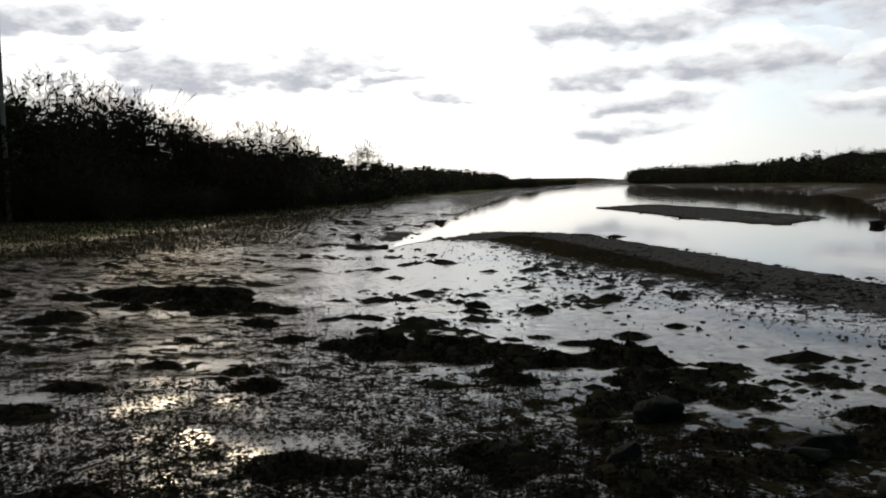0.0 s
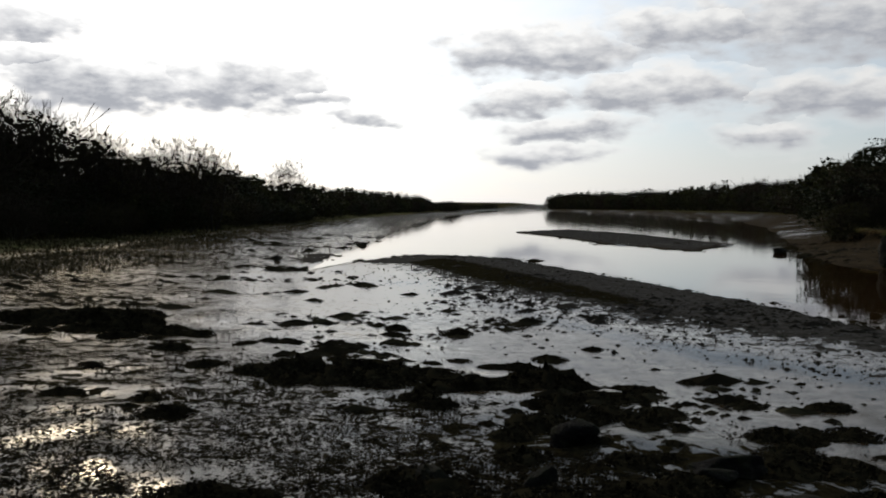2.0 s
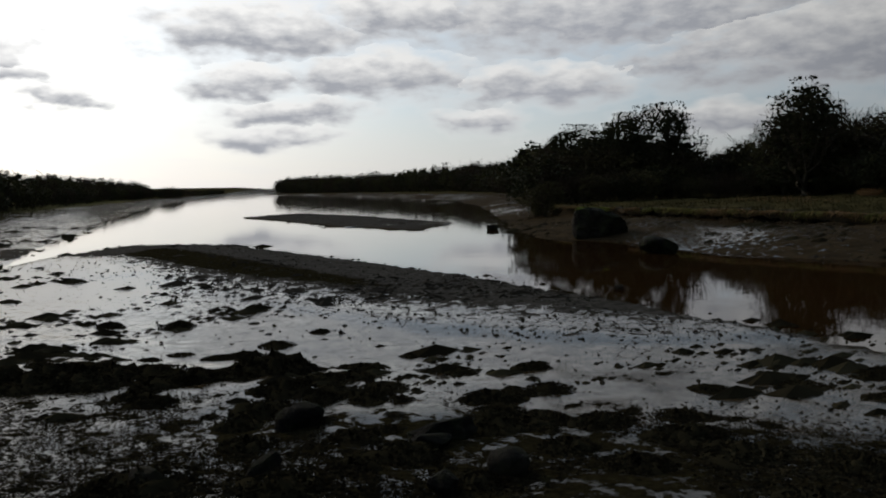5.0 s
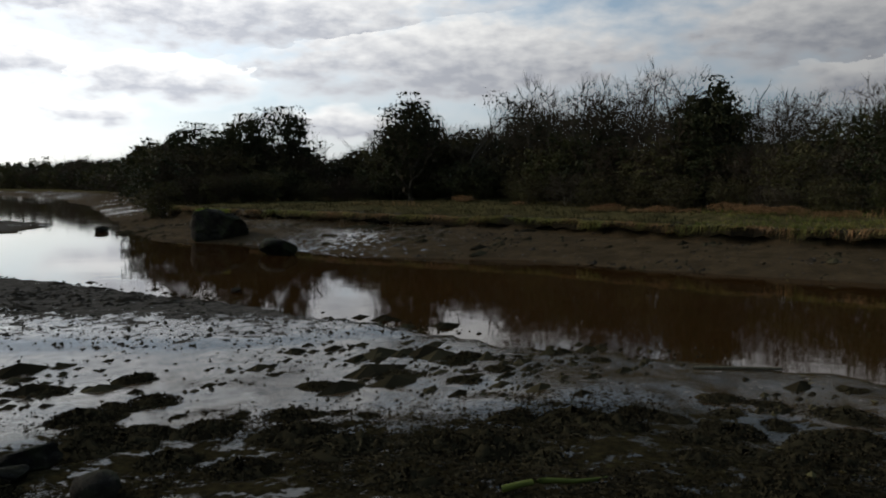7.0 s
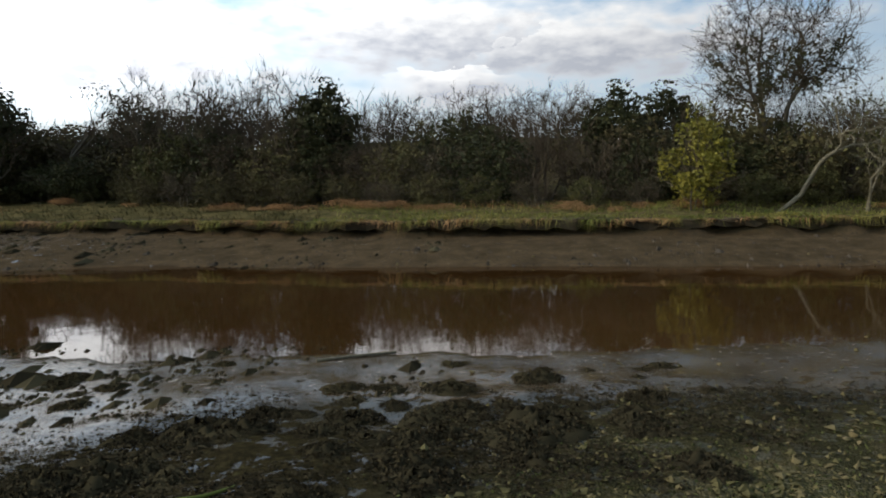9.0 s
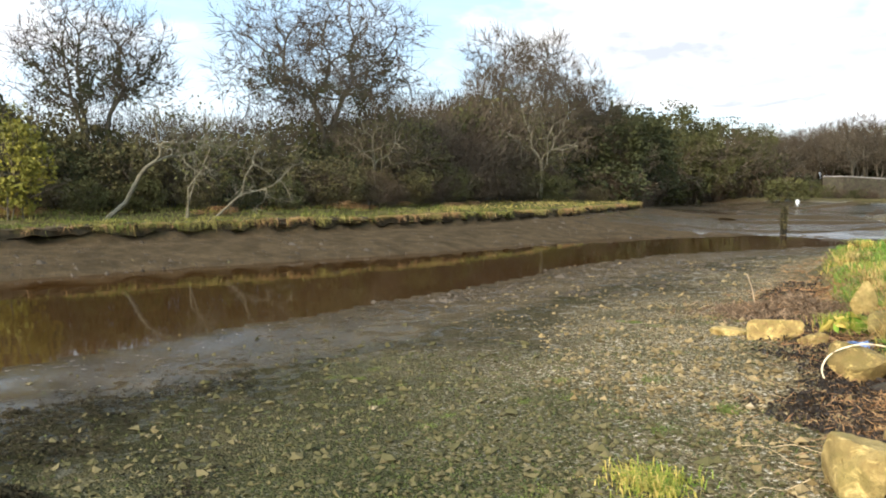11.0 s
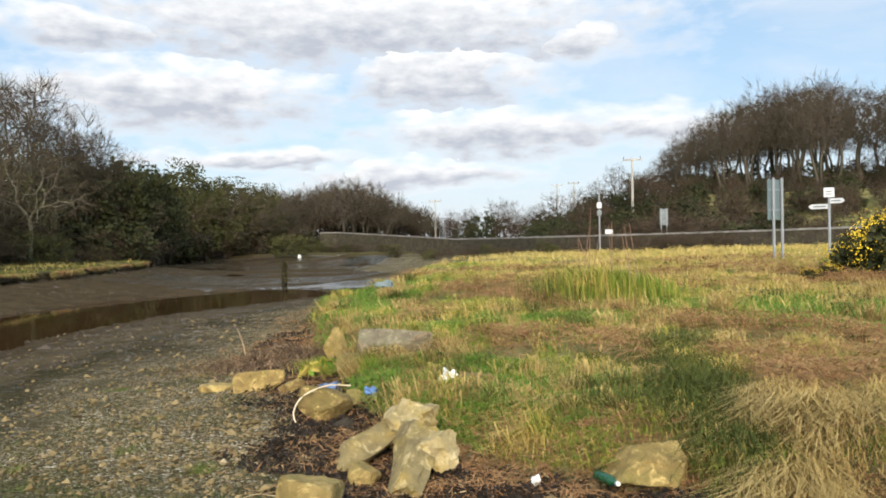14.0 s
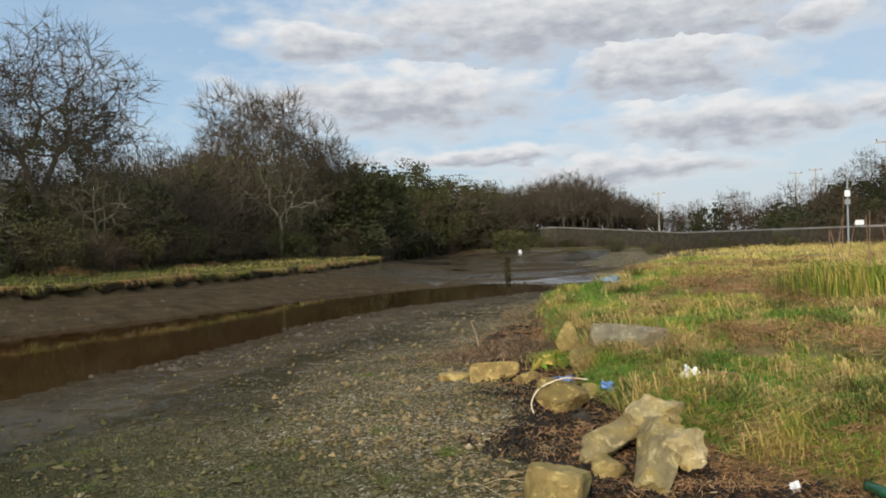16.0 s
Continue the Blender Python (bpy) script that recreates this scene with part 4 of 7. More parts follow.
# crest of the bushes all round: heading, elevation
CREST = [(-40, 7.4), (-28, 7), (-25.4, 7.2), (-22.3, 6.7), (-17.8, 5), (-14, 3.9), (-12, 3.5), (-9, 2.8), (-4.4, 2.1), (-1.6, 1.6), (3, 1.2), (7.5, 0.35), (12, 0.3), (13.4, 1), (17, 1.3), (21, 1.4), (26.2, 2), (31, 2.1), (33.4, 3.6), (38, 4),
         (41.5, 4.2), (43, 2.7), (46.5, 3.7), (49, 4.5), (53, 5.2), (57, 5.9), (61, 6.4), (64, 6.8), (70, 7), (72.5, 6.4), (79.4, 6.4), (82, 6.9), (86.7, 6.9), (91, 6.5), (96, 5.7), (100, 6.3), (105, 6.4), (111, 6.6), (116.7, 6.3),
         (122, 7), (127, 7.8), (131, 7.8), (136, 7), (139.2, 5.4), (142.2, 5.5), (144.4, 5), (146.3, 4.7), (149.4, 4.4), (151.9, 4.7), (153.9, 5.2), (155.9, 4.5), (157.6, 3.5), (161.3, 2.5), (163, 2.5), (166, 2.7), (169, 2.9)]
VEG = [(37, 41), (35.5, 29), (31, 15), (29.3, 4), (28.6, -5), (29.4, -12), (32, -21), (36, -30), (42, -40), (46.5, -45)]


def rise_to(x, y, el):
    """The height that a thing at a plan point needs to reach an elevation, seen from the beach."""
    return EYE + math.hypot(x, y) * math.tan(radians(el)) - height(x, y)


def crest(x, y):
    az = math.degrees(math.atan2(x, y))
    return rise_to(x, y, float(np.interp(az, [c[0] for c in CREST], [c[1] for c in CREST]))), az


def reach(tmpl, az, d, el, turn, label, category, group="", wide=1.0, lean=0.0):
    x, y = polar(az, d)
    k = rise_to(x, y, el) / tmpl["tall"]
    return place(tmpl, x, y, k * wide, turn, label, category, group, squash=1.0 / wide, lean=lean)


for row, (back, share, step) in enumerate(((0.4, 0.36, 2.0), (2.2, 0.72, 2.0), (4.4, 0.97, 2.0), (6.6, 1.06, 2.4))):
    for x, y, sx, sy in along(VEG, step):
        o = back + rnd.uniform(-0.5, 0.6)
        px, py = x - sx * o, y - sy * o
        tall, az = crest(px, py)
        tall = max(0.9, tall * share * rnd.uniform(0.84, 1.04))
        if row == 3:
            kind = rnd.choice(["grey", "bare", "russet", "grey"])
        elif row == 2:
            kind = rnd.choice(["grey", "bare", "ivy", "bramble", "grey"]) if az < 112 else rnd.choice(["russet", "grey", "olive"])
        elif az < 58:
            kind = rnd.choice(["bramble", "russet", "olive", "ivy"])
        elif az < 97:
            kind = rnd.choice(["bramble", "bramble", "grey", "ivy", "olive", "russet"] if row else ["bramble", "olive", "grey", "bramble", "grey"])
        elif az < 118:
            kind = rnd.choice(["ivy", "bramble", "olive"])
        else:
            kind = rnd.choice(["russet", "bramble", "russet"])
        plant(bushes, kind, px, py, tall, "thicket along the marsh", (1.25, 1.15, 1.05, 0.95)[row])
for i in range(40):
    az = rnd.uniform(55, 98) if i < 26 else rnd.uniform(98, 136)
    x, y, sx, sy = min(along(VEG, 0.5), key=lambda q: abs(math.degrees(math.atan2(q[0], q[1])) - az))
    plant(bushes, "bracken", x + sx * rnd.uniform(0.3, 1.3), y + sy * rnd.uniform(0.3, 1.3), rnd.uniform(0.2, 0.5), "dead bracken at the thicket's foot", 2.8)

# ---- far shores ----
for line, lows, step, deep in (([(37, 44), (42, 56), (52, 78), (66, 112)], 0.6, 3.0, 2), ([(66, 112), (84, 150), (104, 210)], 0.75, 4.0, 2), ([(104, 210), (118, 300), (156, 640)], 0.8, 8.0, 2),
                               ([(-30, 18), (-24, 27), (-18, 34), (-13.5, 37), (-10.5, 48)], 0.42, 2.0, 4), ([(-10.5, 48), (-7.5, 70), (-5, 96)], 0.6, 2.6, 3), ([(-5, 96), (8, 204), (46, 412)], 0.75, 7.0, 2), ([(46, 412), (170, 1000)], 0.8, 20.0, 1)):
    for k in range(deep):
        for x, y, sx, sy in along(line, step):
            o = 1.5 + k * 3.0 + rnd.uniform(-0.8, 0.8)
            west = x < 30 and (x < 0 or y > 90) and not (x > 20 and y < 140)
            px, py = x - abs(sx) * o if west else x + abs(sx) * o, y + (abs(sy) * o * 0.2)
            share = 1.0 if deep == 1 else lows + (1.03 - lows) * k / (deep - 1)
            h = max(1.2, crest(px, py)[0] * share * rnd.uniform(0.86, 1.05))
            if x < -8 and y < 70 and k < 2:
                plant(bushes, rnd.choice(["russet", "bramble", "ivy", "grey"]), px, py, h, "thicket on the wooded shore", 1.2)
            elif x < -8 and y < 70:
                plant(bushes, rnd.choice(["bramble", "ivy", "russet", "bramble"]), px, py, h, "thicket on the wooded shore", 1.2)
            else:
                plant(far_bushes, rnd.choice(["dark", "brown", "green"]), px, py, h, "scrub on the far shores", 1.3)

# bay head and the wood beyond the road
for line, lows, step, deep, kinds in (([(46, -47), (54, -55), (61, -68), (64, -84)], 0.5, 3.4, 3, ["dark", "green", "dark"]), ([(64, -84), (60, -95), (50, -103)], 0.55, 3.4, 3, ["brown", "green", "brown"]),
                                      ([(50, -103), (40, -118), (20, -122), (4, -116)], 0.7, 3.4, 2, ["brown", "brown", "dark"])):
    for k in range(deep):
        for x, y, sx, sy in along(line, step):
            o = 1.0 + 3.0 * k + rnd.uniform(-0.7, 0.7)
            d = math.hypot(x, y)
            px, py = x * (1 + o / d), y * (1 + o / d)
            plant(far_bushes, rnd.choice(kinds), px, py, max(1.5, (crest(px, py)[0]) * (lows + (0.95 - lows) * k / (deep - 1)) * rnd.uniform(0.85, 1.05)), "wood round the bay", 1.1)
for k in range(2):
    for x, y, sx, sy in along([(20, -92), (4, -84), (-8, -80), (-26, -78)], 3.4):
        q = 1 + (1.0 + 3.0 * k + rnd.uniform(-0.7, 0.7)) / math.hypot(x, y)
        plant(far_bushes, rnd.choice(["brown", "dark", "brown"]), x * q, y * q, rnd.uniform(2.0, 3.6), "wood round the bay", 1.05)

# ---- trees ----
ash = crown_tree("ash_tree", 101, 9.6, 3.2, (3.5, 3.5, 3.3), 6.0, 800, 0.0085, 6, 0.7, up=0.25, stems=3, splay=0.35, cut=0.02, leaf=IVY, leaf_n=2600, leaf_size=0.10, ivy=6.2, fine=0.009)
ash2 = crown_tree("ash_tree", 107, 11.4, 4.4, (5.4, 5.4, 3.9), 7.2, 1500, 0.008, 6, 0.78, up=0.2, stems=2, splay=0.2, cut=0.02, leaf=IVY, leaf_n=3200, leaf_size=0.10, ivy=6.6, low=-0.05, fine=0.012)
dome = crown_tree("domed_tree", 103, 12.0, 3.6, (4.6, 4.6, 4.4), 7.2, 1300, 0.0085, 7, 0.95, up=0.55, wind=0.05, stems=3, splay=0.4, cut=0.022, fine=0.014)
thorn = crown_tree("thorn_tree", 105, 5.0, 1.2, (1.5, 1.5, 1.9), 3.0, 300, 0.007, 5, 0.5, up=0.75, stems=3, splay=0.4, cut=0.014, fine=0.008)
broad = crown_tree("broad_thorn_tree", 106, 5.6, 1.6, (2.3, 2.3, 1.7), 3.6, 420, 0.007, 5, 0.48, up=0.4, stems=3, splay=0.35, cut=0.014, fine=0.008)
bent = tree_thing("wind_bent_tree", 109, BENT, BARK, TWIG, 4.5, 0.09, IVY, 900, 0.08, 2, 2, spread0=0.3)
ivied = tree_thing("ivy_clad_tree", 111, {**THORN, "first": 2.2}, BARK, TWIG, 5.0, 0.13, IVY, 7500, 0.115, 2, 2, foliage="ivy", spread0=0.3, blob=70, girth=0.85, base=0.7)
holly = tree_thing("holly_tree", 112, {**THORN, "first": 2.2}, BARK, TWIG, 5.0, 0.13, IVY, 7500, 0.115, 2, 2, foliage="foliage", spread0=0.3, blob=70, girth=0.6, base=0.3)
wood_a = crown_tree("woodland_tree", 113, 11.0, 3.4, (2.9, 2.9, 3.7), 7.0, 300, 0.014, 5, 0.85, up=0.4, wind=-0.03, cut=0.035, fine=0.015)
wood_b = crown_tree("woodland_tree", 115, 11.0, 3.0, (3.3, 3.3, 3.8), 6.9, 300, 0.014, 5, 0.85, up=0.45, wind=-0.06, stems=2, splay=0.25, cut=0.035, fine=0.015)
fuzzy = crown_tree("rounded_brown_tree", 116, 9.0, 2.0, (3.4, 3.4, 3.1), 5.6, 300, 0.014, 6, 0.75, up=0.5, stems=2, splay=0.3, cut=0.035, low=0.0, fine=0.014)
shore_tree = crown_tree("twiggy_shore_tree", 118, 6.5, 1.0, (2.5, 2.5, 2.6), 3.9, 460, 0.007, 9, 0.42, up=0.3, wind=0.03, stems=4, splay=0.6, cut=0.018, fine=0.011)
sapling = crown_tree("pale_sapling", 117, 4.9, 1.9, (1.9, 1.2, 1.3), 3.4, 80, 0.009, 4, 0.5, PALE_BARK, PALE_BARK, up=0.15, wind=0.16, cut=0.012, leaf=OLIVE, leaf_n=420, leaf_size=0.08, fine=0.007)
gnarled = crown_tree("gnarled_tree", 123, 6.8, 0.9, (3.0, 3.0, 2.5), 3.7, 260, 0.010, 5, 0.6, PALE_BARK, TWIG, up=-0.1, stems=1, cut=0.014, leaf=OLIVE, leaf_n=1500, leaf_size=0.07, low=-0.5, fine=0.008)
evergreen = tree_thing("evergreen_tree", 125, {**THORN, "first": 2.4}, BARK, TWIG, 6.0, 0.15, OLIVE, 8000, 0.11, 2, 2, spread0=0.25, blob=70, girth=0.9, base=0.1)
fan = crown_tree("fan_of_pale_stems", 119, 4.2, 0.5, (2.6, 1.2, 1.6), 2.3, 90, 0.009, 4, 0.55, PALE_BARK, PALE_BARK, up=0.3, wind=0.18, stems=3, splay=0.5, cut=0.012, leaf=OLIVE, leaf_n=300, leaf_size=0.08, fine=0.007)
yellow = tree_thing("yellow_leaved_shrub", 121, BUSH, BARK, TWIG, 4.0, 0.03, YELLOW, 3400, 0.10, 1, 6, spread0=0.3, blob=40, girth=0.62)
TREES = [
    (ash, 102.2, 34, 14.6, 20, "tall bare ash tree with ivy in its fork", "tree"), (ash2, 117.8, 39.5, 15.75, 200, "broad bare ash tree with an ivied trunk", "tree"),
    (dome, 132.4, 67, 12.35, 48, "bare tree with a domed crown swept by the wind", "tree"), (dome, 136.2, 70, 8.95, 35, "bare tree with a domed crown swept by the wind", "tree"),
    (thorn, 59.4, 41, 8.3, 300, "bare upright thorn tree on the slope", "tree"), (thorn, 62.8, 39, 8.3, 40, "bare upright thorn tree", "tree"), (thorn, 64.6, 39, 8.3, 170, "bare upright thorn tree", "tree"), (broad, 68.3, 38, 9.1, 150, "bare thorn tree with fine twigs", "tree"),
    (bent, 54.4, 43, 6.9, 300, "tree bent by the wind, half clad in ivy", "tree"), (bent, 56.6, 43, 6.5, 330, "tree bent by the wind, half clad in ivy", "tree"), (ivied, 41.0, 50, 5.4, 10, "round-headed tree smothered in ivy", "tree"), (ivied, 38.6, 51, 4.9, 60, "round-headed tree smothered in ivy", "tree"), (ivied, 35.4, 52, 4.2, 120, "round-headed tree smothered in ivy", "tree"),
    (holly, 50.3, 44, 6.8, 200, "ivy-clad tree with a bare trunk", "tree"), (holly, 71.4, 36, 7.6, 70, "dark rounded holly clad in ivy", "tree"), (holly, 92.2, 34, 7.1, 20, "dark rounded holly in the thicket", "tree"), (holly, 95.6, 36, 6.9, 200, "dark rounded holly in the thicket", "tree"),
    (broad, 82.0, 37, 7.6, 60, "bare thorn tree with fine twigs", "tree"), (broad, 86.4, 37, 7.5, 220, "bare thorn tree with fine twigs", "tree"), (thorn, 89.9, 35, 7.4, 220, "pale bare thorn tree", "tree"), (broad, 77.0, 38, 7, 100, "bare thorn tree with fine twigs", "tree"),
    (gnarled, 133.2, 53, 7.75, 40, "pale-barked tree with twisted drooping limbs", "tree"), (gnarled, 121.0, 38, 7.35, 140, "pale-barked tree with twisted drooping limbs", "tree"),
    (ivied, 138.6, 70, 5.55, 0, "tree smothered in ivy at the marsh's end", "tree"), (ivied, 140.4, 78, 5.35, 120, "tree smothered in ivy beside the bay", "tree"), (evergreen, 142.2, 96, 6.35, 80, "tall rounded olive-green evergreen tree", "tree"), (evergreen, 144.0, 97, 5.05, 160, "rounded olive-green evergreen tree", "tree"),
    (evergreen, 146.2, 100, 5.15, 240, "narrow evergreen tree by the bay", "tree"), (evergreen, 147.6, 100, 4.65, 20, "evergreen tree by the bay", "tree"), (evergreen, 140.9, 95, 5.25, 300, "evergreen tree by the bay", "tree"), (evergreen, 145.1, 95, 4.15, 300, "evergreen tree by the bay", "tree"),
    (yellow, 97.6, 27.4, 5.9, 0, "shrub with bright yellow autumn leaves", "shrub"),
]
for t, az, d, el, turn, label, cat in TREES:
    reach(t, az, d, el, turn, label, cat)
for i in range(16):
    az = 117 + i * 1.35
    x, y = polar(az, float(np.interp(az, [117, 123, 130, 137], [34.0, 36.5, 50.5, 55.5])) + rnd.uniform(-0.8, 1.2))
    plant(bushes, rnd.choice(["russet", "bramble", "russet", "olive"]), x, y, rnd.uniform(1.2, 2.8), "thicket along the marsh", 1.2)
for i in range(26):
    az = 33 + i * 0.9 + rnd.uniform(-0.3, 0.3)
    for d, share in ((46.5, 0.5), (49.5, 0.85)):
        x, y = polar(az, d + rnd.uniform(-1, 1) - max(0, az - 46) * 0.45)
        plant(bushes, rnd.choice(["bramble", "ivy", "bramble", "russet"]), x, y, max(1.0, crest(x, y)[0] * share * rnd.uniform(0.85, 1.05)), "thicket along the marsh", 1.35)
reach(sapling, 102.6, 28.2, 8.6, -100, "pale leaning sapling with thin branches", "tree", lean=38)
reach(fan, 108.3, 28.8, 6.6, -106, "fan of pale leafless stems", "tree", lean=30)
for az, d in ((137.5, 64), (138.6, 66), (139.7, 72), (140.6, 88), (141.5, 92), (142.4, 93), (143.3, 94), (144.2, 94), (145.2, 95), (146.1, 96), (147.2, 97), (148.3, 98), (149.4, 99), (150.6, 100), (138.2, 69), (139.2, 68)):
    x, y = polar(az, d + rnd.uniform(-1, 1))
    plant(far_bushes, rnd.choice(["dark", "green", "brown"]), x, y, rnd.uniform(3.0, 4.6), "bushes along the bay", 1.4)
# rounded leafless trees at the head of the bay
for i in range(30):
    az = 147.5 + i * 0.42 + rnd.uniform(-0.3, 0.3)
    el = float(np.interp(az, [147, 149.4, 151.9, 153.9, 155.9, 157.6, 160.5], [4.6, 4.5, 4.9, 5.4, 4.7, 3.6, 2.7]))
    reach(fuzzy, az, rnd.uniform(104, 122), el * rnd.uniform(0.84, 1.0), rnd.uniform(0, 360), "rounded leafless brown tree at the bay's head", "tree", "trees at the head of the bay", 1.15)
# the wood on the hill
for i in range(58):
    az, d = 176.9 + (i % 40) * 0.62 + rnd.uniform(-0.4, 0.4), 90 + rnd.uniform(0, 28)
    el = float(np.interp(az, [176.5, 177.2, 179, 181.3, 183.8, 187, 190.7, 202], [6.6, 7.2, 8.4, 9.9, 10.6, 10.6, 10.0, 9.4]))
    reach(rnd.choice([wood_a, wood_b]), az, d, el * rnd.uniform(0.9, 1.02), rnd.uniform(0, 360), "leafless woodland tree on the hill", "tree", "hilltop wood", 0.95)
for az, d, el in ((173.6, 92, 5.5), (174.6, 96, 5.0), (175.8, 94, 5.2), (172.2, 100, 4.6), (169.3, 110, 3.7), (170.6, 104, 4.0), (167.8, 125, 3.0), (166.0, 130, 3.3), (165.0, 132, 3.2), (163, 140, 2.8), (161.8, 140, 2.5), (177.2, 96, 5.4)):
    reach(rnd.choice([wood_a, wood_b]), az, d, el, rnd.uniform(0, 360), "leafless tree beyond the road", "tree", "trees beyond the road")
for az, d, el in ((-31, 45, 8.0), (-28.6, 45, 8.1), (-26.4, 46, 8.5), (-24.4, 46, 8.6), (-22.6, 48, 7.8), (-20.8, 48, 7.0), (-18.8, 48, 6.0), (-17, 50, 5.6), (-13.6, 52, 5.4), (-12.2, 54, 5.4), (-10.6, 54, 4.8), (-5.4, 84, 3.8)):
    reach(shore_tree, az, d, el, rnd.uniform(0, 360), "bare twiggy tree standing out of the scrub", "tree", "trees on the wooded shore", 0.85)
for i in range(40):
    x, y = polar(rnd.uniform(167.5, 179), rnd.uniform(66, 94))
    plant(far_bushes, rnd.choice(["dark", "brown", "dark"]), x, y, rnd.uniform(1.8, 3.2), "scrub on the hill", 1.8)
for i in range(44):
    az = rnd.uniform(176.5, 200)
    x, y = polar(az, rnd.uniform(58, 84))
    plant(far_bushes, rnd.choice(["brown", "brown", "brown", "dark"]), x, y, rnd.uniform(1.4, 2.6), "scrub on the hill", 1.9)
for i in range(44):
    x, y = polar(177 + i * 0.52 + rnd.uniform(-0.3, 0.3), rnd.uniform(98, 122))
    plant(far_bushes, rnd.choice(["brown", "dark", "dark"]), x, y, rnd.uniform(3.0, 5.2), "undergrowth of the hilltop wood", 1.3)
for i in range(74):
    az, d = rnd.uniform(170.5, 199) if i < 54 else rnd.uniform(178, 200), rnd.uniform(62, 100)
    x, y = polar(az, d)
    plant(far_bushes, rnd.choice(["brown", "brown", "brown", "dark"]), x, y, rnd.uniform(1.6, 3.4) * (1.25 if az < 177 else 1.0), "scrub on the hill", 1.2)

# ---- turf, shingle and weed ----
def scatter(seed, n, az0, az1, r0, r1, keep):
    """Plan points with an even spread in heading and in the logarithm of distance, thinned by keep(cover)."""
    rng = np.random.default_rng(seed)
    a = np.radians(rng.uniform(az0, az1, n))
    r = np.exp(rng.uniform(math.log(r0), math.log(r1), n))
    x, y = np.sin(a) * r, np.cos(a) * r
    z, turf, shingle, weed, wet, bar = shore(x, y)
    ok = rng.random(n) < keep(x, y, z, turf, shingle, weed, wet, bar)
    return rng, x[ok], y[ok], z[ok], r[ok]


def blades(rng, x, y, z, tall, wide, bend=0.5, wind=(0.3, 0.1)):
    """Grass blades: three triangles each, bent over."""
    n = len(x)
    a = rng.uniform(0, 2 * math.pi, n)
    side = np.stack([np.cos(a), np.sin(a), np.zeros(n)], 1)
    fall = np.stack([-np.sin(a) + wind[0], np.cos(a) + wind[1], np.zeros(n)], 1) * (bend * rng.uniform(0.2, 1.2, n) * tall)[:, None]
    foot = np.stack([x, y, z - 0.02], 1)
    up = np.zeros((n, 3))
    up[:, 2] = tall
    w = (np.broadcast_to(wide, (n,)) / 2)[:, None]
    mid = foot + up * 0.6 + fall * 0.35
    tip = foot + up * rng.uniform(0.75, 1.0, n)[:, None] * (1 - 0.35 * min(bend, 1.5)) + fall
    v = np.stack([foot - side * w, foot + side * w, mid + side * w * 0.8, mid - side * w * 0.8, tip], 1).reshape(-1, 3)
    b = (np.arange(n) * 5)[:, None]
    f = np.concatenate([np.concatenate([b, b + 1, b + 2], 1), np.concatenate([b, b + 2, b + 3], 1), np.concatenate([b + 3, b + 2, b + 4], 1)])
    return v, f


def stuff(name, v, f, mat, label, category, flat=True):
    return tagged(new(name, fill(name, v, f, mat, flat)), label, category, kind="stuff")


def r_of(x, y):
    return np.hypot(x, y)


def patch(x, y):
    return vnoise(x, y, 2.6, 131, 3)


edge = lambda x, y: -outside(FIELD, x, y)
def tufty(x, y, seed):
    """Grass grows in tufts and mats: a factor on its height."""
    return 0.45 + 1.1 * np.clip(0.5 + vnoise(x, y, 0.42, seed, 2), 0, 1.3) * np.clip(0.75 + 0.8 * vnoise(x, y, 1.9, seed + 3), 0.2, 1.5)


def near_line(x, y, pts):
    """Distance to a line of plan points."""
    best = np.full(np.shape(x), 1e9)
    for (ax, ay), (bx, by) in zip(pts, pts[1:]):
        ex, ey = bx - ax, by - ay
        t = np.clip(((x - ax) * ex + (y - ay) * ey) / (ex * ex + ey * ey), 0, 1)
        best = np.minimum(best, np.hypot(x - ax - t * ex, y - ay - t * ey))
    return best


# strandline of reddish reed over the field, and the rank gully that cuts the bank
STRAND = [(6.2, -19.5), (4.6, -16.6), (2.4, -12.6), (1.2, -11.0), (0.0, -10.4), (-0.8, -9.5), (-1.8, -9.0), (-5, -8.6)]
STRAND_B = [(2.6, -9.6), (1.7, -9.0), (0.9, -8.2), (-0.2, -7.8), (-1.6, -7.4)]
GULLY = [(0.6, -8.9), (0.4, -7.4), (0.15, -6.3), (0.02, -5.6)]
LUSH_AT = [(6.9, -14.2, 1.76), (6.0, -12.2, 1.35), (7.6, -16.8, 1.89), (3.1, -7.8, 0.94), (2.6, -7.2, 0.68), (1.9, -6.5, 0.81), (1.3, -6.3, 0.68), (4.9, -9.9, 0.81), (1.9, -10.4, 1.08), (0.9, -12.3, 1.22), (-0.6, -11.2, 1.22), (3.2, -11.0, 0.94), (8.4, -20, 2.16), (-1.5, -12.5, 1.62), (-2.6, -11, 1.35), (3.6, -9.6, 0.9), (5.4, -11.0, 1.0)]


def mats(x, y):
    """Share of flattened dead reed, in drifts along the strandline and over the field."""
    far_drift = smooth(vnoise(x * 0.55 + y * 0.35, y * 1.1 - x * 0.5, 1.5, 159, 3), 0.12, 0.3) * 0.8
    a = np.exp(-((near_line(x, y, STRAND) + 0.25 * vnoise(x, y, 0.8, 191)) / 0.95) ** 2)
    b = 0.9 * np.exp(-((near_line(x, y, STRAND_B) + 0.25 * vnoise(x, y, 0.8, 193)) / 0.6) ** 2)
    return smooth(np.maximum(np.maximum(a, b), far_drift) + 0.45 * vnoise(x, y, 0.6, 209, 3), 0.35, 0.7) * (1 - lush(x, y)) * (1 - gully(x, y))


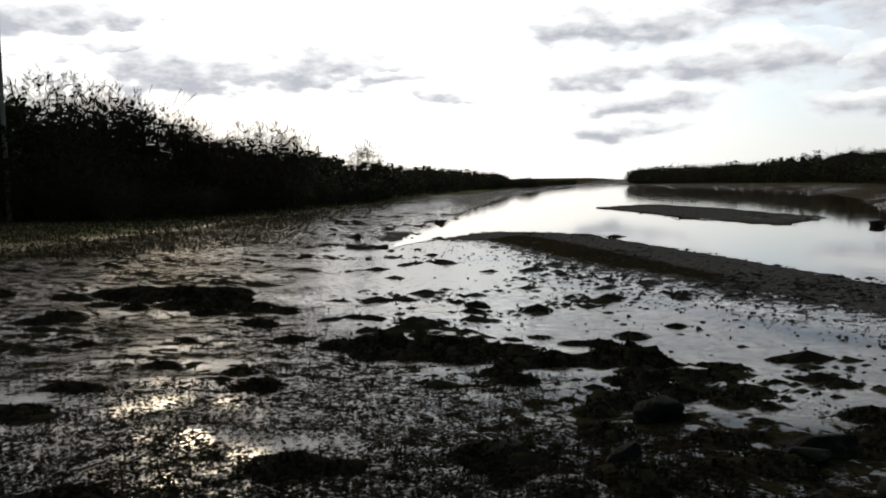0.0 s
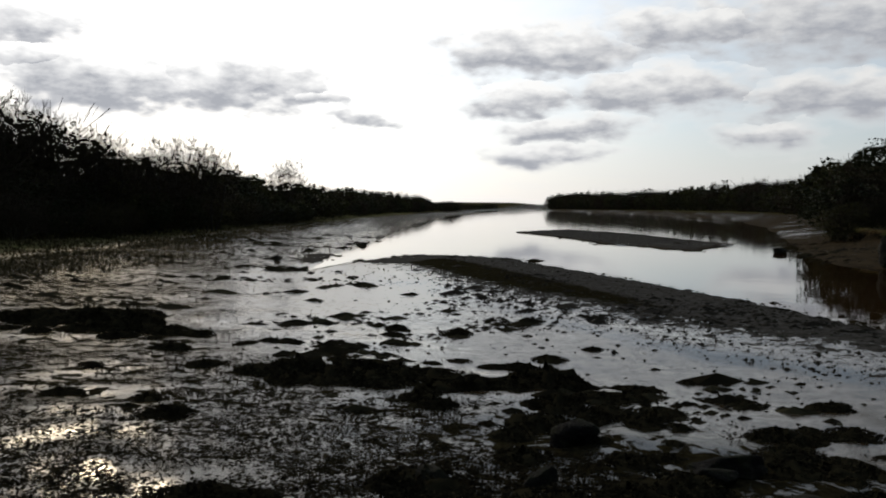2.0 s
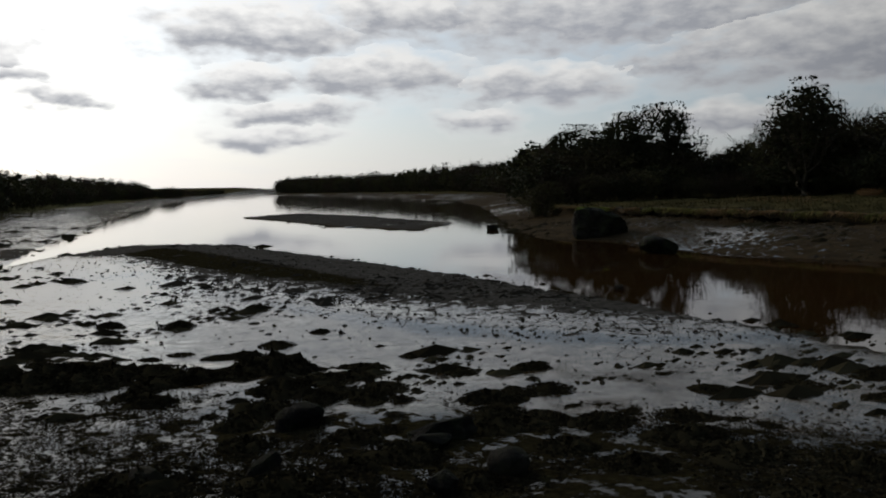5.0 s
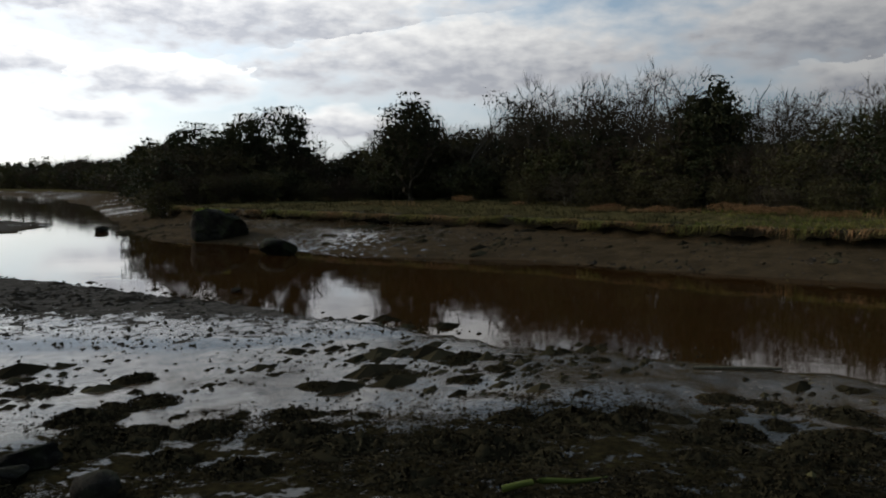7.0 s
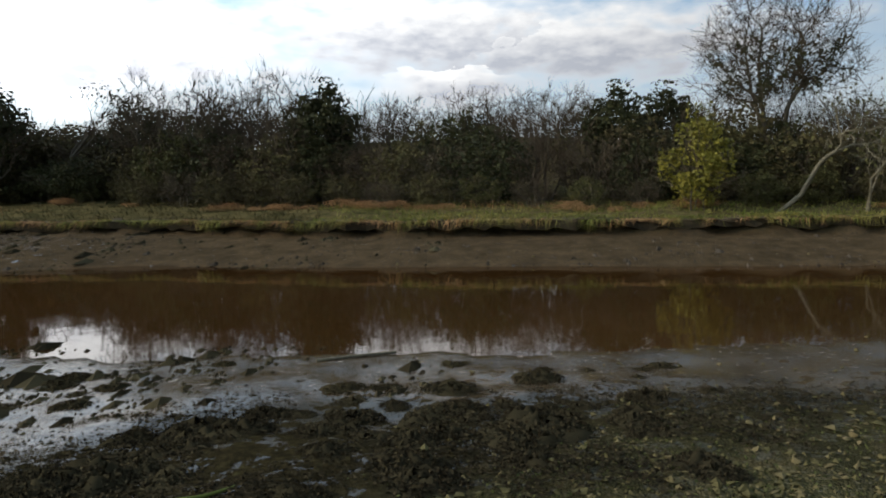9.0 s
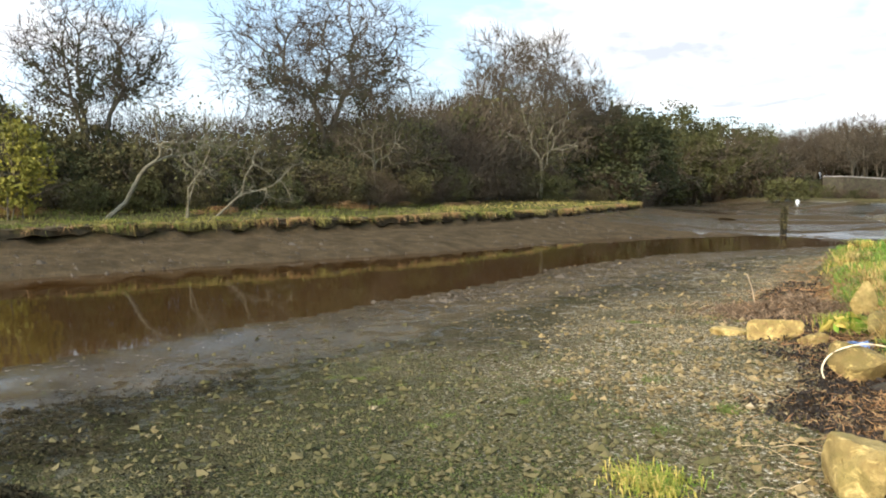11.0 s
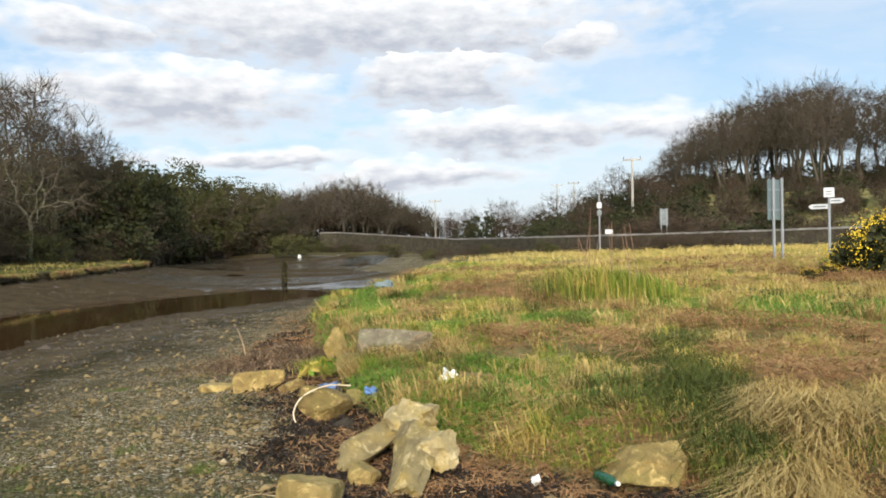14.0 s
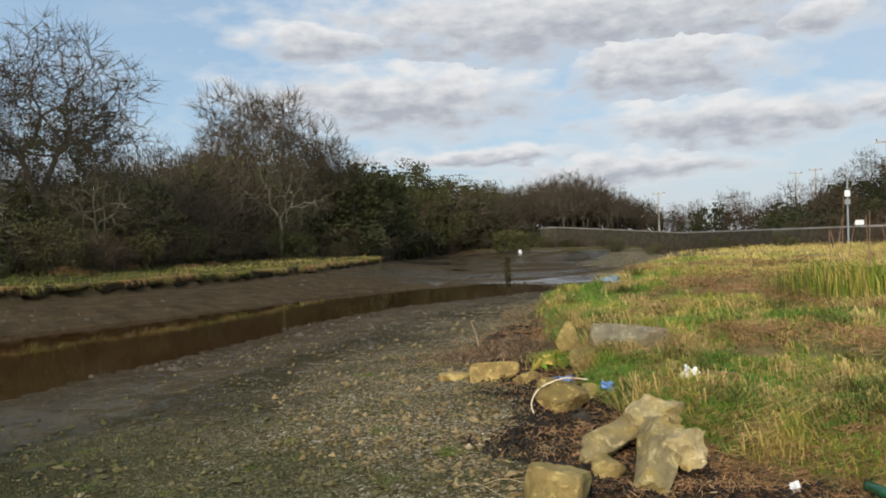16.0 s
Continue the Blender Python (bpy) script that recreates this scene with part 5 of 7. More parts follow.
def slabs(x, y):
    """Ground left free of long grass, in front of the slabs."""
    return (np.abs(x - 3.75) < 0.62) & (np.abs(y + 8.6) < 0.5)


def lush(x, y):
    """Share of fresh green grass."""
    g = np.zeros(np.shape(x))
    for ax, ay, r in LUSH_AT:
        g = np.maximum(g, np.exp(-((x - ax) ** 2 + (y - ay) ** 2) / (r * r)))
    return smooth(g + 0.30 * vnoise(x, y, 0.5, 195, 3), 0.32, 0.55)


def gully(x, y):
    return np.exp(-((near_line(x, y, GULLY) + 0.12 * vnoise(x, y, 0.4, 197)) / 0.24) ** 2)


rng, x, y, z, r = scatter(201, 420000, 126, 200, 4.0, 42, lambda x, y, z, t, s, w, wet, b: (t > 0.6) * np.clip(0.75 + 1.2 * patch(x, y), 0.25, 1) * (edge(x, y) > 0.05) * ~slabs(x, y) * (1 - 0.7 * smooth(edge(x, y) + 2.5 * patch(x, y), 3.5, 9.0)) * (1 - 0.93 * mats(x, y)) * (1 - 0.8 * lush(x, y)))
v, f = blades(rng, x, y, z, rng.uniform(0.05, 0.15, len(x)) * (1 + 0.012 * r) * tufty(x, y, 133), 0.0045 + 0.00055 * r, 1.4, (0.15, -0.1))
stuff("green_grass", v, f, GRASS, "patchy green and yellowing grass on the bank", "grass")
rng, x, y, z, r = scatter(206, 300000, 126, 200, 4.5, 30, lambda x, y, z, t, s, w, wet, b: (t > 0.5) * lush(x, y) * ~slabs(x, y) * (edge(x, y) > -0.1) * np.clip(0.8 + 0.9 * vnoise(x, y, 0.3, 199), 0.1, 1))
v, f = blades(rng, x, y, z, rng.uniform(0.10, 0.24, len(x)) * (1 + 0.012 * r) * np.clip(0.75 + 0.5 * vnoise(x, y, 0.4, 139), 0.3, 1.3), 0.0045 + 0.00055 * r, 1.3, (0.1, 0.35))
stuff("lush_grass", v, f, LUSH, "fresh bright green grass in patches on the bank", "grass")
rng, x, y, z, r = scatter(202, 280000, 126, 200, 5.0, 70, lambda x, y, z, t, s, w, wet, b: (t > 0.6) * ~slabs(x, y) * np.clip(0.12 + smooth(edge(x, y) + 2.5 * patch(x, y), 2.0, 7.0), 0, 1) * np.clip(0.85 - 0.6 * vnoise(x, y, 0.8, 135), 0.1, 1) * (1 - 0.93 * mats(x, y)) * (1 - 0.8 * lush(x, y)))
v, f = blades(rng, x, y, z, rng.uniform(0.07, 0.22, len(x)) * (1 + 0.014 * r) * tufty(x, y, 137), 0.004 + 0.0006 * r, 1.2, (0.25, 0.1))
stuff("meadow_grass", v, f, MEADOW, "yellowed winter meadow grass behind the bank", "grass")
rng, x, y, z, r = scatter(203, 90000, 126, 200, 4.0, 60, lambda x, y, z, t, s, w, wet, b: (t > 0.8) * smooth(vnoise(x, y, 1.2, 143, 3), 0.05, 0.35) * np.clip(0.5 + r_of(x, y) / 25, 0.4, 1) * (1 - 0.6 * lush(x, y)) * (1 - 0.8 * mats(x, y)))
v, f = blades(rng, x, y, z, rng.uniform(0.14, 0.36, len(x)) * (1 + 0.012 * r) * np.clip(0.55 + vnoise(x, y, 0.5, 147), 0.2, 1), 0.004 + 0.0005 * r, 1.35, (0.3, 0.1))
stuff("dry_grass", v, f, STRAW, "long bleached winter grass in tufts", "grass")
rng, x, y, z, r = scatter(204, 100000, 165, 190, 4.6, 11, lambda x, y, z, t, s, w, wet, b: gully(x, y) * np.clip(0.8 + vnoise(x, y, 0.25, 201), 0.1, 1))
v, f = blades(rng, x, y, z, rng.uniform(0.16, 0.40, len(x)) * np.clip(0.8 + 0.5 * vnoise(x, y, 0.35, 203), 0.4, 1.3), 0.0075, 1.5, (0.1, 0.5))
stuff("rank_grass", v, f, RANK, "rank dark green tussock grass hanging into a gully", "grass")
# single tufts standing out of the turf
for seed, n, mat, lo, hi, lab in ((341, 200, GRASS, 0.12, 0.30, "green tufts standing out of the turf"), (343, 150, STRAW, 0.16, 0.36, "bleached tufts standing out of the turf"), (345, 60, RANK, 0.14, 0.32, "dark green tufts standing out of the turf")):
    rng, cx, cy, cz, cr = scatter(seed, n * 4, 128, 196, 5.2, 30, lambda x, y, z, t, s, w, wet, b: (t > 0.7) * 0.5 * (1 - 0.8 * mats(x, y)))
    k = 90
    sp = np.repeat(rng.uniform(0.03, 0.10, len(cx)) * (1 + 0.04 * cr), k)
    x, y = np.repeat(cx, k) + rng.normal(size=len(sp)) * sp, np.repeat(cy, k) + rng.normal(size=len(sp)) * sp
    tall = np.repeat(rng.uniform(lo, hi, len(cx)) * (1 + 0.02 * cr), k) * rng.uniform(0.5, 1.1, len(x))
    v, f = blades(rng, x, y, heights(x, y), tall, 0.0045 + 0.0005 * np.hypot(x, y), 1.35, (0.25, 0.0))
    stuff("turf_tufts", v, f, mat, lab, "grass")
# broken reed lying flat, along the top of the bank and in drifts over the field
rng, x, y, z, r = scatter(205, 330000, 120, 205, 3.6, 45, lambda x, y, z, t, s, w, wet, b: 0.8 * np.exp(-((outside(FIELD, x, y) + 0.35 + 0.3 * vnoise(x, y, 1, 151)) / 0.4) ** 2) * (x < 9) + 0.2 * np.exp(-((outside(FIELD, x, y) - 0.35) / 0.5) ** 2) + 0.9 * mats(x, y) * (t > 0.7) * (r_of(x, y) < 30) )
v, f = leaves(np.stack([x, y, z + rng.uniform(0.0, 0.05, len(x))], 1), 0.0085, rng, 18.0)
grow_ = np.repeat(0.7 + r / 14, 4)[:, None]
mid = np.repeat(v.reshape(-1, 4, 3).mean(1), 4, 0)
v = mid + (v - mid) * grow_
zz = np.repeat(z + 0.05 + 0.05 * (outside(FIELD, x, y) < -0.5), 4)
v[:, 2] = zz + (v[:, 2] - zz) * 0.35 + np.repeat(0.17 * mats(x, y) * rng.random(len(x)), 4)
stuff("reed_litter", v, f, REEDMAT, "drifts of broken reed stalks and straw", "debris")
rng, x, y, z, r = scatter(207, 190000, 135, 205, 3.4, 16, lambda x, y, z, t, s, w, wet, b: smooth(outside(FIELD, x, y) + 0.25 * vnoise(x, y, 0.9, 155), -0.25, 0.0) * (1 - smooth(outside(FIELD, x, y) + 0.5 * vnoise(x, y, 0.9, 157), 0.5, 1.0)))
v, f = leaves(np.stack([x, y, z + 0.01 + rng.uniform(0.0, 0.03, len(x)) * np.clip(1 + 2 * vnoise(x, y, 0.25, 158), 0, 3)], 1), 0.024, rng, 2.2)
stuff("dried_wrack", v, f, WRACK, "black dried seaweed heaped along the foot of the bank", "debris")
# overhanging tussocks on the near edge of the bank
for seed, mat, lab, x0, x1, n in ((209, STRAW, "straw-coloured tussocks hanging over the bank's edge", -2.8, -0.02, 120000), (210, RANK, "dark green tussock grass on the bank's edge", -0.12, 0.12, 60000)):
    rng, x, y, z, r = scatter(seed, n, 170, 215, 3.6, 8.0, lambda x, y, z, t, s, w, wet, b: (np.abs(outside(FIELD, x, y) + 0.7) < 0.8) * (x < x1) * (x > x0) * np.clip(0.7 + vnoise(x, y, 0.4, 167), 0, 1))
    v, f = blades(rng, x, y, z, rng.uniform(0.10, 0.34, len(x)) * np.clip(0.7 + 0.9 * vnoise(x, y, 0.4, 169), 0.15, 1.3), 0.0075, 1.4, (0.15, 0.9))
    stuff("tussock_grass", v, f, mat, lab, "grass")
# the marsh's edge: a ragged lip of turf over the mud, and its grass
PEAT = barky("bank_peat", (0.010, 0.008, 0.005), (0.050, 0.037, 0.020), 5.0)
lip = [(x, y, sx, sy) for x, y, sx, sy in along([tuple(q) for q in MARSH[4:23]], 0.3)]
lv, lf, brim = [], [], []
for k, (x, y, sx, sy) in enumerate(lip):
    o = 0.05 + 0.18 * noise.noise(Vector((x * 0.9, y * 0.9, 1))) + 0.10 * noise.noise(Vector((x * 3.1, y * 3.1, 5)))
    h = height(x - sx * 0.55, y - sy * 0.55)
    low = h - 0.26 - 0.22 * noise.noise(Vector((x * 2.1, y * 2.1, 9)))
    for q, zz in ((-0.9, h - 0.06), (-0.45, h + 0.02), (o * 0.7, h - 0.02), (o, h - 0.07), (o * 0.6, low), (-0.4, low - 0.02)):
        q += rnd.uniform(-0.07, 0.07)
        lv.append((x + sx * q, y + sy * q, zz + rnd.uniform(-0.035, 0.035)))
    brim.append((x, y, sx, sy, o, h))
    if k:
        a = (k - 1) * 6
        lf += [(a + i, a + i + 1, a + i + 7, a + i + 6) for i in range(5)]
stuff("bank_edge", lv, lf, PEAT, "ragged overhanging edge of peaty turf above the mud", "bank")
rng, x, y, z, r = scatter(211, 210000, 30, 146, 20, 75, lambda x, y, z, t, s, w, wet, b: ((outside(MARSH, x, y) > -9) * 0.32 + 0.5 * (np.abs(outside(MARSH, x, y) + 0.3) < 0.4)) * (outside(MARSH, x, y) < 0.12 + 0.15 * vnoise(x, y, 0.8, 173)))
top = np.maximum(z, heights(x + 0.55 * np.sign(x), y))
# beyond about y = 9 the darker grass colour carries the backlit bank's shade
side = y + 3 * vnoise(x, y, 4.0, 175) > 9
tall = rng.uniform(0.09, 0.22, len(x)) * tufty(x, y, 163)
for pick, name, mat, lab in ((side, "dead_marsh_grass", BACKLIT_DEADMARSH, "dull brown saltmarsh grass along the bank, darkened as if backlit"), (~side, "marsh_grass", MARSHGRASS, "rough green saltmarsh grass along the bank")):
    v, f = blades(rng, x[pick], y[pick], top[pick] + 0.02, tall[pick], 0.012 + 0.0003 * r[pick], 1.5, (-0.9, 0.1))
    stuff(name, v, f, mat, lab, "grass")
rng = np.random.default_rng(212)
brim = np.array(brim)
brim = brim[np.hypot(brim[:, 0], brim[:, 1]) < 75]
q = brim[rng.integers(0, len(brim), 42000)]
along_x, along_y = -q[:, 3], q[:, 2]
slide, out = rng.uniform(-0.2, 0.2, len(q)), q[:, 4] + rng.uniform(-0.3, 0.06, len(q))
x, y, z = q[:, 0] + along_x * slide + q[:, 2] * out, q[:, 1] + along_y * slide + q[:, 3] * out, q[:, 5]
ok = vnoise(x, y, 0.7, 177) > -0.3
x, y, z, q = x[ok], y[ok], z[ok], q[ok]
r = np.hypot(x, y)
v, f = blades(rng, x, y, z, rng.uniform(0.05, 0.13, len(x)), 0.014 + 0.0003 * r, 2.2, (-1.2, 0.1))
low = np.tile(np.array([0, 0, 0.07, 0.07, 0.27]), len(x)) * np.repeat(rng.uniform(0.1, 1.25, len(x)) * np.clip(0.9 + vnoise(x, y, 0.8, 179), 0.2, 1.6), 5)
v[:, 2] -= low
brown = vnoise(x, y, 1.3, 205) + rng.uniform(-0.4, 0.4, len(x)) > 0.1
for side, mat, lab in ((True, REEDMAT, "brown dead grass hanging over the bank's edge"), (False, MARSHGRASS, "green and yellow grass hanging over the bank's edge")):
    keep = brown == side
    w = v.reshape(-1, 5, 3)[keep].reshape(-1, 3)
    b = (np.arange(keep.sum()) * 5)[:, None]
    stuff("hanging_grass", w, np.concatenate([np.concatenate([b, b + 1, b + 2], 1), np.concatenate([b, b + 2, b + 3], 1), np.concatenate([b + 3, b + 2, b + 4], 1)]), mat, lab, "grass")
rng, x, y, z, r = scatter(213, 60000, 30, 142, 20, 75, lambda x, y, z, t, s, w, wet, b: (t > 0.9) * np.exp(-((outside(MARSH, x, y) + 6.0) / 1.6) ** 2) * (vnoise(x, y, 3, 161) > 0.1))
v, f = blades(rng, x, y, z, rng.uniform(0.12, 0.42, len(x)) * (1 + 0.5 * vnoise(x, y, 1.2, 165)), 0.014, 1.4, (-0.3, 0.1))
stuff("dead_reeds", v, f, REEDMAT, "dead brown reeds at the thicket's foot", "reeds")
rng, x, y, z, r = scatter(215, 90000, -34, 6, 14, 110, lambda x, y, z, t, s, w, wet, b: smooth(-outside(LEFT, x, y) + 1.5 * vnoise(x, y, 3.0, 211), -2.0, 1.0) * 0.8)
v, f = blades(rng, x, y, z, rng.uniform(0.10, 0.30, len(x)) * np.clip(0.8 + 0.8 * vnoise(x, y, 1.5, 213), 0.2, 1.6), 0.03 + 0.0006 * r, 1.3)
stuff("shore_grass", v, f, BACKLIT_DEADMARSH, "rough dull grass below the wooded shore", "grass")


def chips(rng, x, y, z, size, sink=0.2, shape=(1, 0.8, 0.5)):
    """Angular pebbles: squashed, twisted octahedra."""
    n = len(x)
    base = np.array([(1, 0, 0), (-1, 0, 0), (0, 1, 0), (0, -1, 0), (0, 0, 1), (0, 0, -1)], float)
    v = base[None] * rng.uniform(0.55, 1.0, (n, 6, 1)) * np.array(shape) + rng.normal(size=(n, 6, 3)) * 0.16
    a = rng.uniform(0, 2 * math.pi, n)
    c, s = np.cos(a)[:, None], np.sin(a)[:, None]
    v = np.stack([v[..., 0] * c - v[..., 1] * s, v[..., 0] * s + v[..., 1] * c, v[..., 2]], -1) * size[:, None, None]
    v += np.stack([x, y, z + size * sink], 1)[:, None]
    tri = np.array([(0, 2, 4), (2, 1, 4), (1, 3, 4), (3, 0, 4), (2, 0, 5), (1, 2, 5), (3, 1, 5), (0, 3, 5)])
    return v.reshape(-1, 3), ((np.arange(n) * 6)[:, None, None] + tri[None]).reshape(-1, 3)


def lumps(rng, x, y, z, size, tall=0.22):
    """Low irregular mounds, eight triangles each."""
    n = len(x)
    a = np.linspace(0, 2 * math.pi, 8, endpoint=False)[None] + rng.normal(size=(n, 8)) * 0.2
    q = rng.uniform(0.55, 1.15, (n, 8)) * size[:, None]
    ring = np.stack([np.cos(a) * q * 1.7 + x[:, None], np.sin(a) * q * 0.7 + y[:, None], np.broadcast_to((z - 0.02)[:, None], (n, 8))], -1)
    top = np.stack([x, y, z + size * tall], 1)[:, None]
    tri = np.array([(k, (k + 1) % 8, 8) for k in range(8)])
    return np.concatenate([ring, top], 1).reshape(-1, 3), ((np.arange(n) * 9)[:, None, None] + tri[None]).reshape(-1, 3)


rng, x, y, z, r = scatter(221, 64000, 75, 205, 3.2, 22, lambda x, y, z, t, s, w, wet, b: s * 0.9 + 0.05 * (t < 0.5))
slimy = y + 0.35 * (x - 4) + 1.6 * vnoise(x, y, 1.2, 207, 3) > -4.8
for pick, mat, lab in ((slimy, SLIMY, "dark shingle coated with green algae"), (~slimy, PEBBLE, "grey and brown shingle with pale pebbles")):
    v, f = chips(rng, x[pick], y[pick], z[pick], np.clip(rng.lognormal(-4.2, 0.55, pick.sum()) * (1 + 0.03 * r[pick]), 0.006, 0.07))
    stuff("shingle", v, f, mat, lab, "shingle")
rng, x, y, z, r = scatter(223, 60000, 70, 160, 3.2, 18, lambda x, y, z, t, s, w, wet, b: s * np.clip(0.35 + vnoise(x, y, 1.6, 171) + 0.6 * smooth(y, -8, -1), 0, 1))
v, f = leaves(np.stack([x, y, z + 0.010], 1), 0.016, rng, 1.3)
stuff("green_algae", v, f, ALGAE, "green algae growing over the shingle", "algae")
rng, x, y, z, r = scatter(225, 30000, -40, 75, 6, 40, lambda x, y, z, t, s, w, wet, b: (b > 0.3) * 0.9 + 0.06 * (w < 0.5) * (t < 0.1) * (z > WATER_Z))
v, f = chips(rng, x, y, z, np.clip(rng.lognormal(-3.7, 0.5, len(x)) * (1 + 0.015 * r), 0.01, 0.07), 0.0, (1, 0.8, 0.4))
stuff("bar_stones", v, f, DARKSTONE, "small dark stones bedded in the mud bar", "stones")
rng, x, y, z, r = scatter(227, 260000, -34, 112, 3.4, 22, lambda x, y, z, t, s, w, wet, b: np.clip(1.6 * w * smooth(vnoise(x, y, 1.1, 181, 4), -0.25, 0.35), 0, 1))
base = np.repeat(z + 0.006, 4)
v, f = leaves(np.stack([x, y, z + 0.006], 1), 0.026 + 0.0, rng, 2.2)
v[:, 2] = base + np.abs(v[:, 2] - base) * 0.7 + np.repeat(0.05 * np.clip(vnoise(x, y, 0.35, 183, 2), 0, 1), 4)
stuff("seaweed", v, f, KELP, "dark bladder wrack strewn over wet mud", "seaweed")
rng, x, y, z, r = scatter(229, 60000, -34, 80, 7.5, 60, lambda x, y, z, t, s, w, wet, b: (t < 0.1) * (b < 0.2) * (z > WATER_Z - 0.09) * np.clip(-0.25 + 1.8 * vnoise(x * 0.6, y, 1.5, 185, 4) + 0.35 * smooth(outside(POOL, x, y), -2.6, 0.3), 0.006, 1) * (outside(POOL, x, y) > -3.5) * (outside(POOL, x, y) < 30))
v, f = lumps(rng, x, y, np.maximum(z, WATER_Z), np.clip(rng.lognormal(-3.5, 0.75, len(x)) * (0.5 + 0.05 * r), 0.012, 0.34), 0.3)
stuff("mud_lumps", v, f, KELP, "low dark lumps of weed and mud in the shallows", "mud")
rng, x, y, z, r = scatter(231, 80000, 6, 150, 14, 110, lambda x, y, z, t, s, w, wet, b: (t < 0.1) * (z > WATER_Z + 0.01) * np.clip(0.25 + 1.2 * vnoise(x, y, 2.4, 187, 3), 0.05, 1))
v, f = lumps(rng, x, y, z, np.clip(rng.lognormal(-3.2, 0.6, len(x)), 0.02, 0.25), 0.35)
stuff("weed_patches", v, f, DARKMUD, "dark clods and weed on the far mud slope", "mud")


# ---- seaweed mounds ----
def weed_mound(seed):
    rng = np.random.default_rng(seed)
    root = new("seaweed_clump")
    rings, sides = 7, 16
    v, f = [(0, 0, 0.17)], []
    for i in range(1, rings + 1):
        for j in range(sides):
            a, q = 2 * math.pi * j / sides, i / rings
            k = 0.5 * q * (1 + 0.5 * noise.noise(Vector((math.cos(a) * 1.3, math.sin(a) * 1.3, seed * 3.1))) + 0.4 * noise.noise(Vector((math.cos(a) * 3.7, math.sin(a) * 3.7, seed * 5.3))))
            zz = 0.17 * (1 - q * q) * (1 + 1.1 * noise.noise(Vector((math.cos(a) * q * 3, math.sin(a) * q * 3, seed))) + 0.7 * noise.noise(Vector((math.cos(a) * q * 8, math.sin(a) * q * 8, seed)))) - (0.04 if i == rings else 0)
            v.append((math.cos(a) * k, math.sin(a) * k, zz))
    for i in range(rings - 1):
        for j in range(sides):
            a, b = 1 + i * sides + j, 1 + i * sides + (j + 1) % sides
            f.append((a, a + sides, b + sides, b))
    part("mass", fill("mass", v, f, WEEDMASS), root)
    q = np.sqrt(rng.random(520))
    a = rng.uniform(0, 2 * math.pi, 520)
    zz = 0.17 * (1 - q * q) + rng.uniform(0, 0.04, 520)
    lv, lf = leaves(np.stack([np.cos(a) * q * 0.52, np.sin(a) * q * 0.52, zz], 1), 0.036, rng, 2.2, 0.5)
    part("fronds", fill("fronds", lv, lf, KELP, True), root)["kind"] = "stuff"
    return root


mounds = [weed_mound(s) for s in (1, 2, 3, 4)]
CLUMPS = [(-2.5, 12.4, 0.5), (-4.3, 14.2, 1.5), (-4.9, 13.2, 1.6), (-3.4, 12.6, 1.4), (-1.1, 11.7, 0.8), (0.1, 9.6, 1.1), (-0.4, 9.1, 1.5), (0.7, 9.0, 1.4), (1.6, 8.6, 1.5), (1.5, 12.6, 0.5), (2.5, 10.4, 0.45), (3.3, 11.1, 0.3),
          (1.7, 10.0, 0.8), (1.1, 10.2, 0.7), (0.5, 13.2, 0.7), (-0.4, 14.7, 0.6), (3.1, 8.6, 0.55), (3.6, 8.0, 0.35), (3.9, 7.8, 0.4), (2.7, 7.4, 0.9), (2.0, 7.8, 1.0)]
CLUMPS_B = [(2.9, 7.1, 0.9), (3.7, 6.6, 0.9), (4.5, 5.5, 0.6), (7.8, 5.5, 0.75), (7.2, 4.9, 0.7), (6.5, 5.5, 0.5), (5.6, 5.8, 0.4), (4.4, 5.2, 0.8), (6.6, 5.8, 0.35), (4.7, 7.6, 0.4), (7.7, 2.1, 0.75), (5.0, 4.8, 0.7), (5.8, 3.3, 0.9),
            (7.3, 0.4, 0.65), (7.6, 1.4, 0.5), (6.8, 2.3, 0.8), (8.6, 4.2, 0.3), (5.5, 2.9, 0.8), (6.4, 1.3, 0.9), (6.0, 2.0, 1.0), (8.2, 0.6, 0.45), (8.9, -0.6, 0.6), (5.0, 3.6, 0.9), (4.2, 4.4, 1.0), (8.9, 1.6, 0.35), (3.3, 5.7, 1.0)]
SMALLER = []
for x, y, w in CLUMPS + CLUMPS_B:
    n = max(1, round(5 * w * w))
    SMALLER += [(x, y, w)] if n == 1 else [(x + rnd.gauss(0, 0.34 * w), y + rnd.gauss(0, 0.2 * w), w * rnd.uniform(0.26, 0.55)) for _ in range(n + 1)]
for i, (x, y, w) in enumerate(SMALLER):
    place(mounds[i % 4], x, y, w * 1.15, rnd.uniform(-25, 25) + (0 if y > 7 else 20), "mound of dark bladder wrack on wet mud", "seaweed", "seaweed clumps", squash=rnd.uniform(0.45, 0.95), z=max(height(x, y), WATER_Z) - 0.02)
for i in range(66):
    if i < 28:
        x, y = rnd.uniform(0.2, 4.4), rnd.uniform(4.4, 7.0)
    else:
        y = rnd.uniform(-1.2, 4.2)
        x = rnd.uniform(5.0, 7.6) - 0.35 * y
    place(mounds[i % 4], x, y, rnd.uniform(0.2, 0.55), rnd.uniform(0, 360), "rugged clump of dark bladder wrack", "seaweed", "seaweed clumps", squash=rnd.uniform(0.6, 1.1), z=max(height(x, y), WATER_Z) - 0.02)
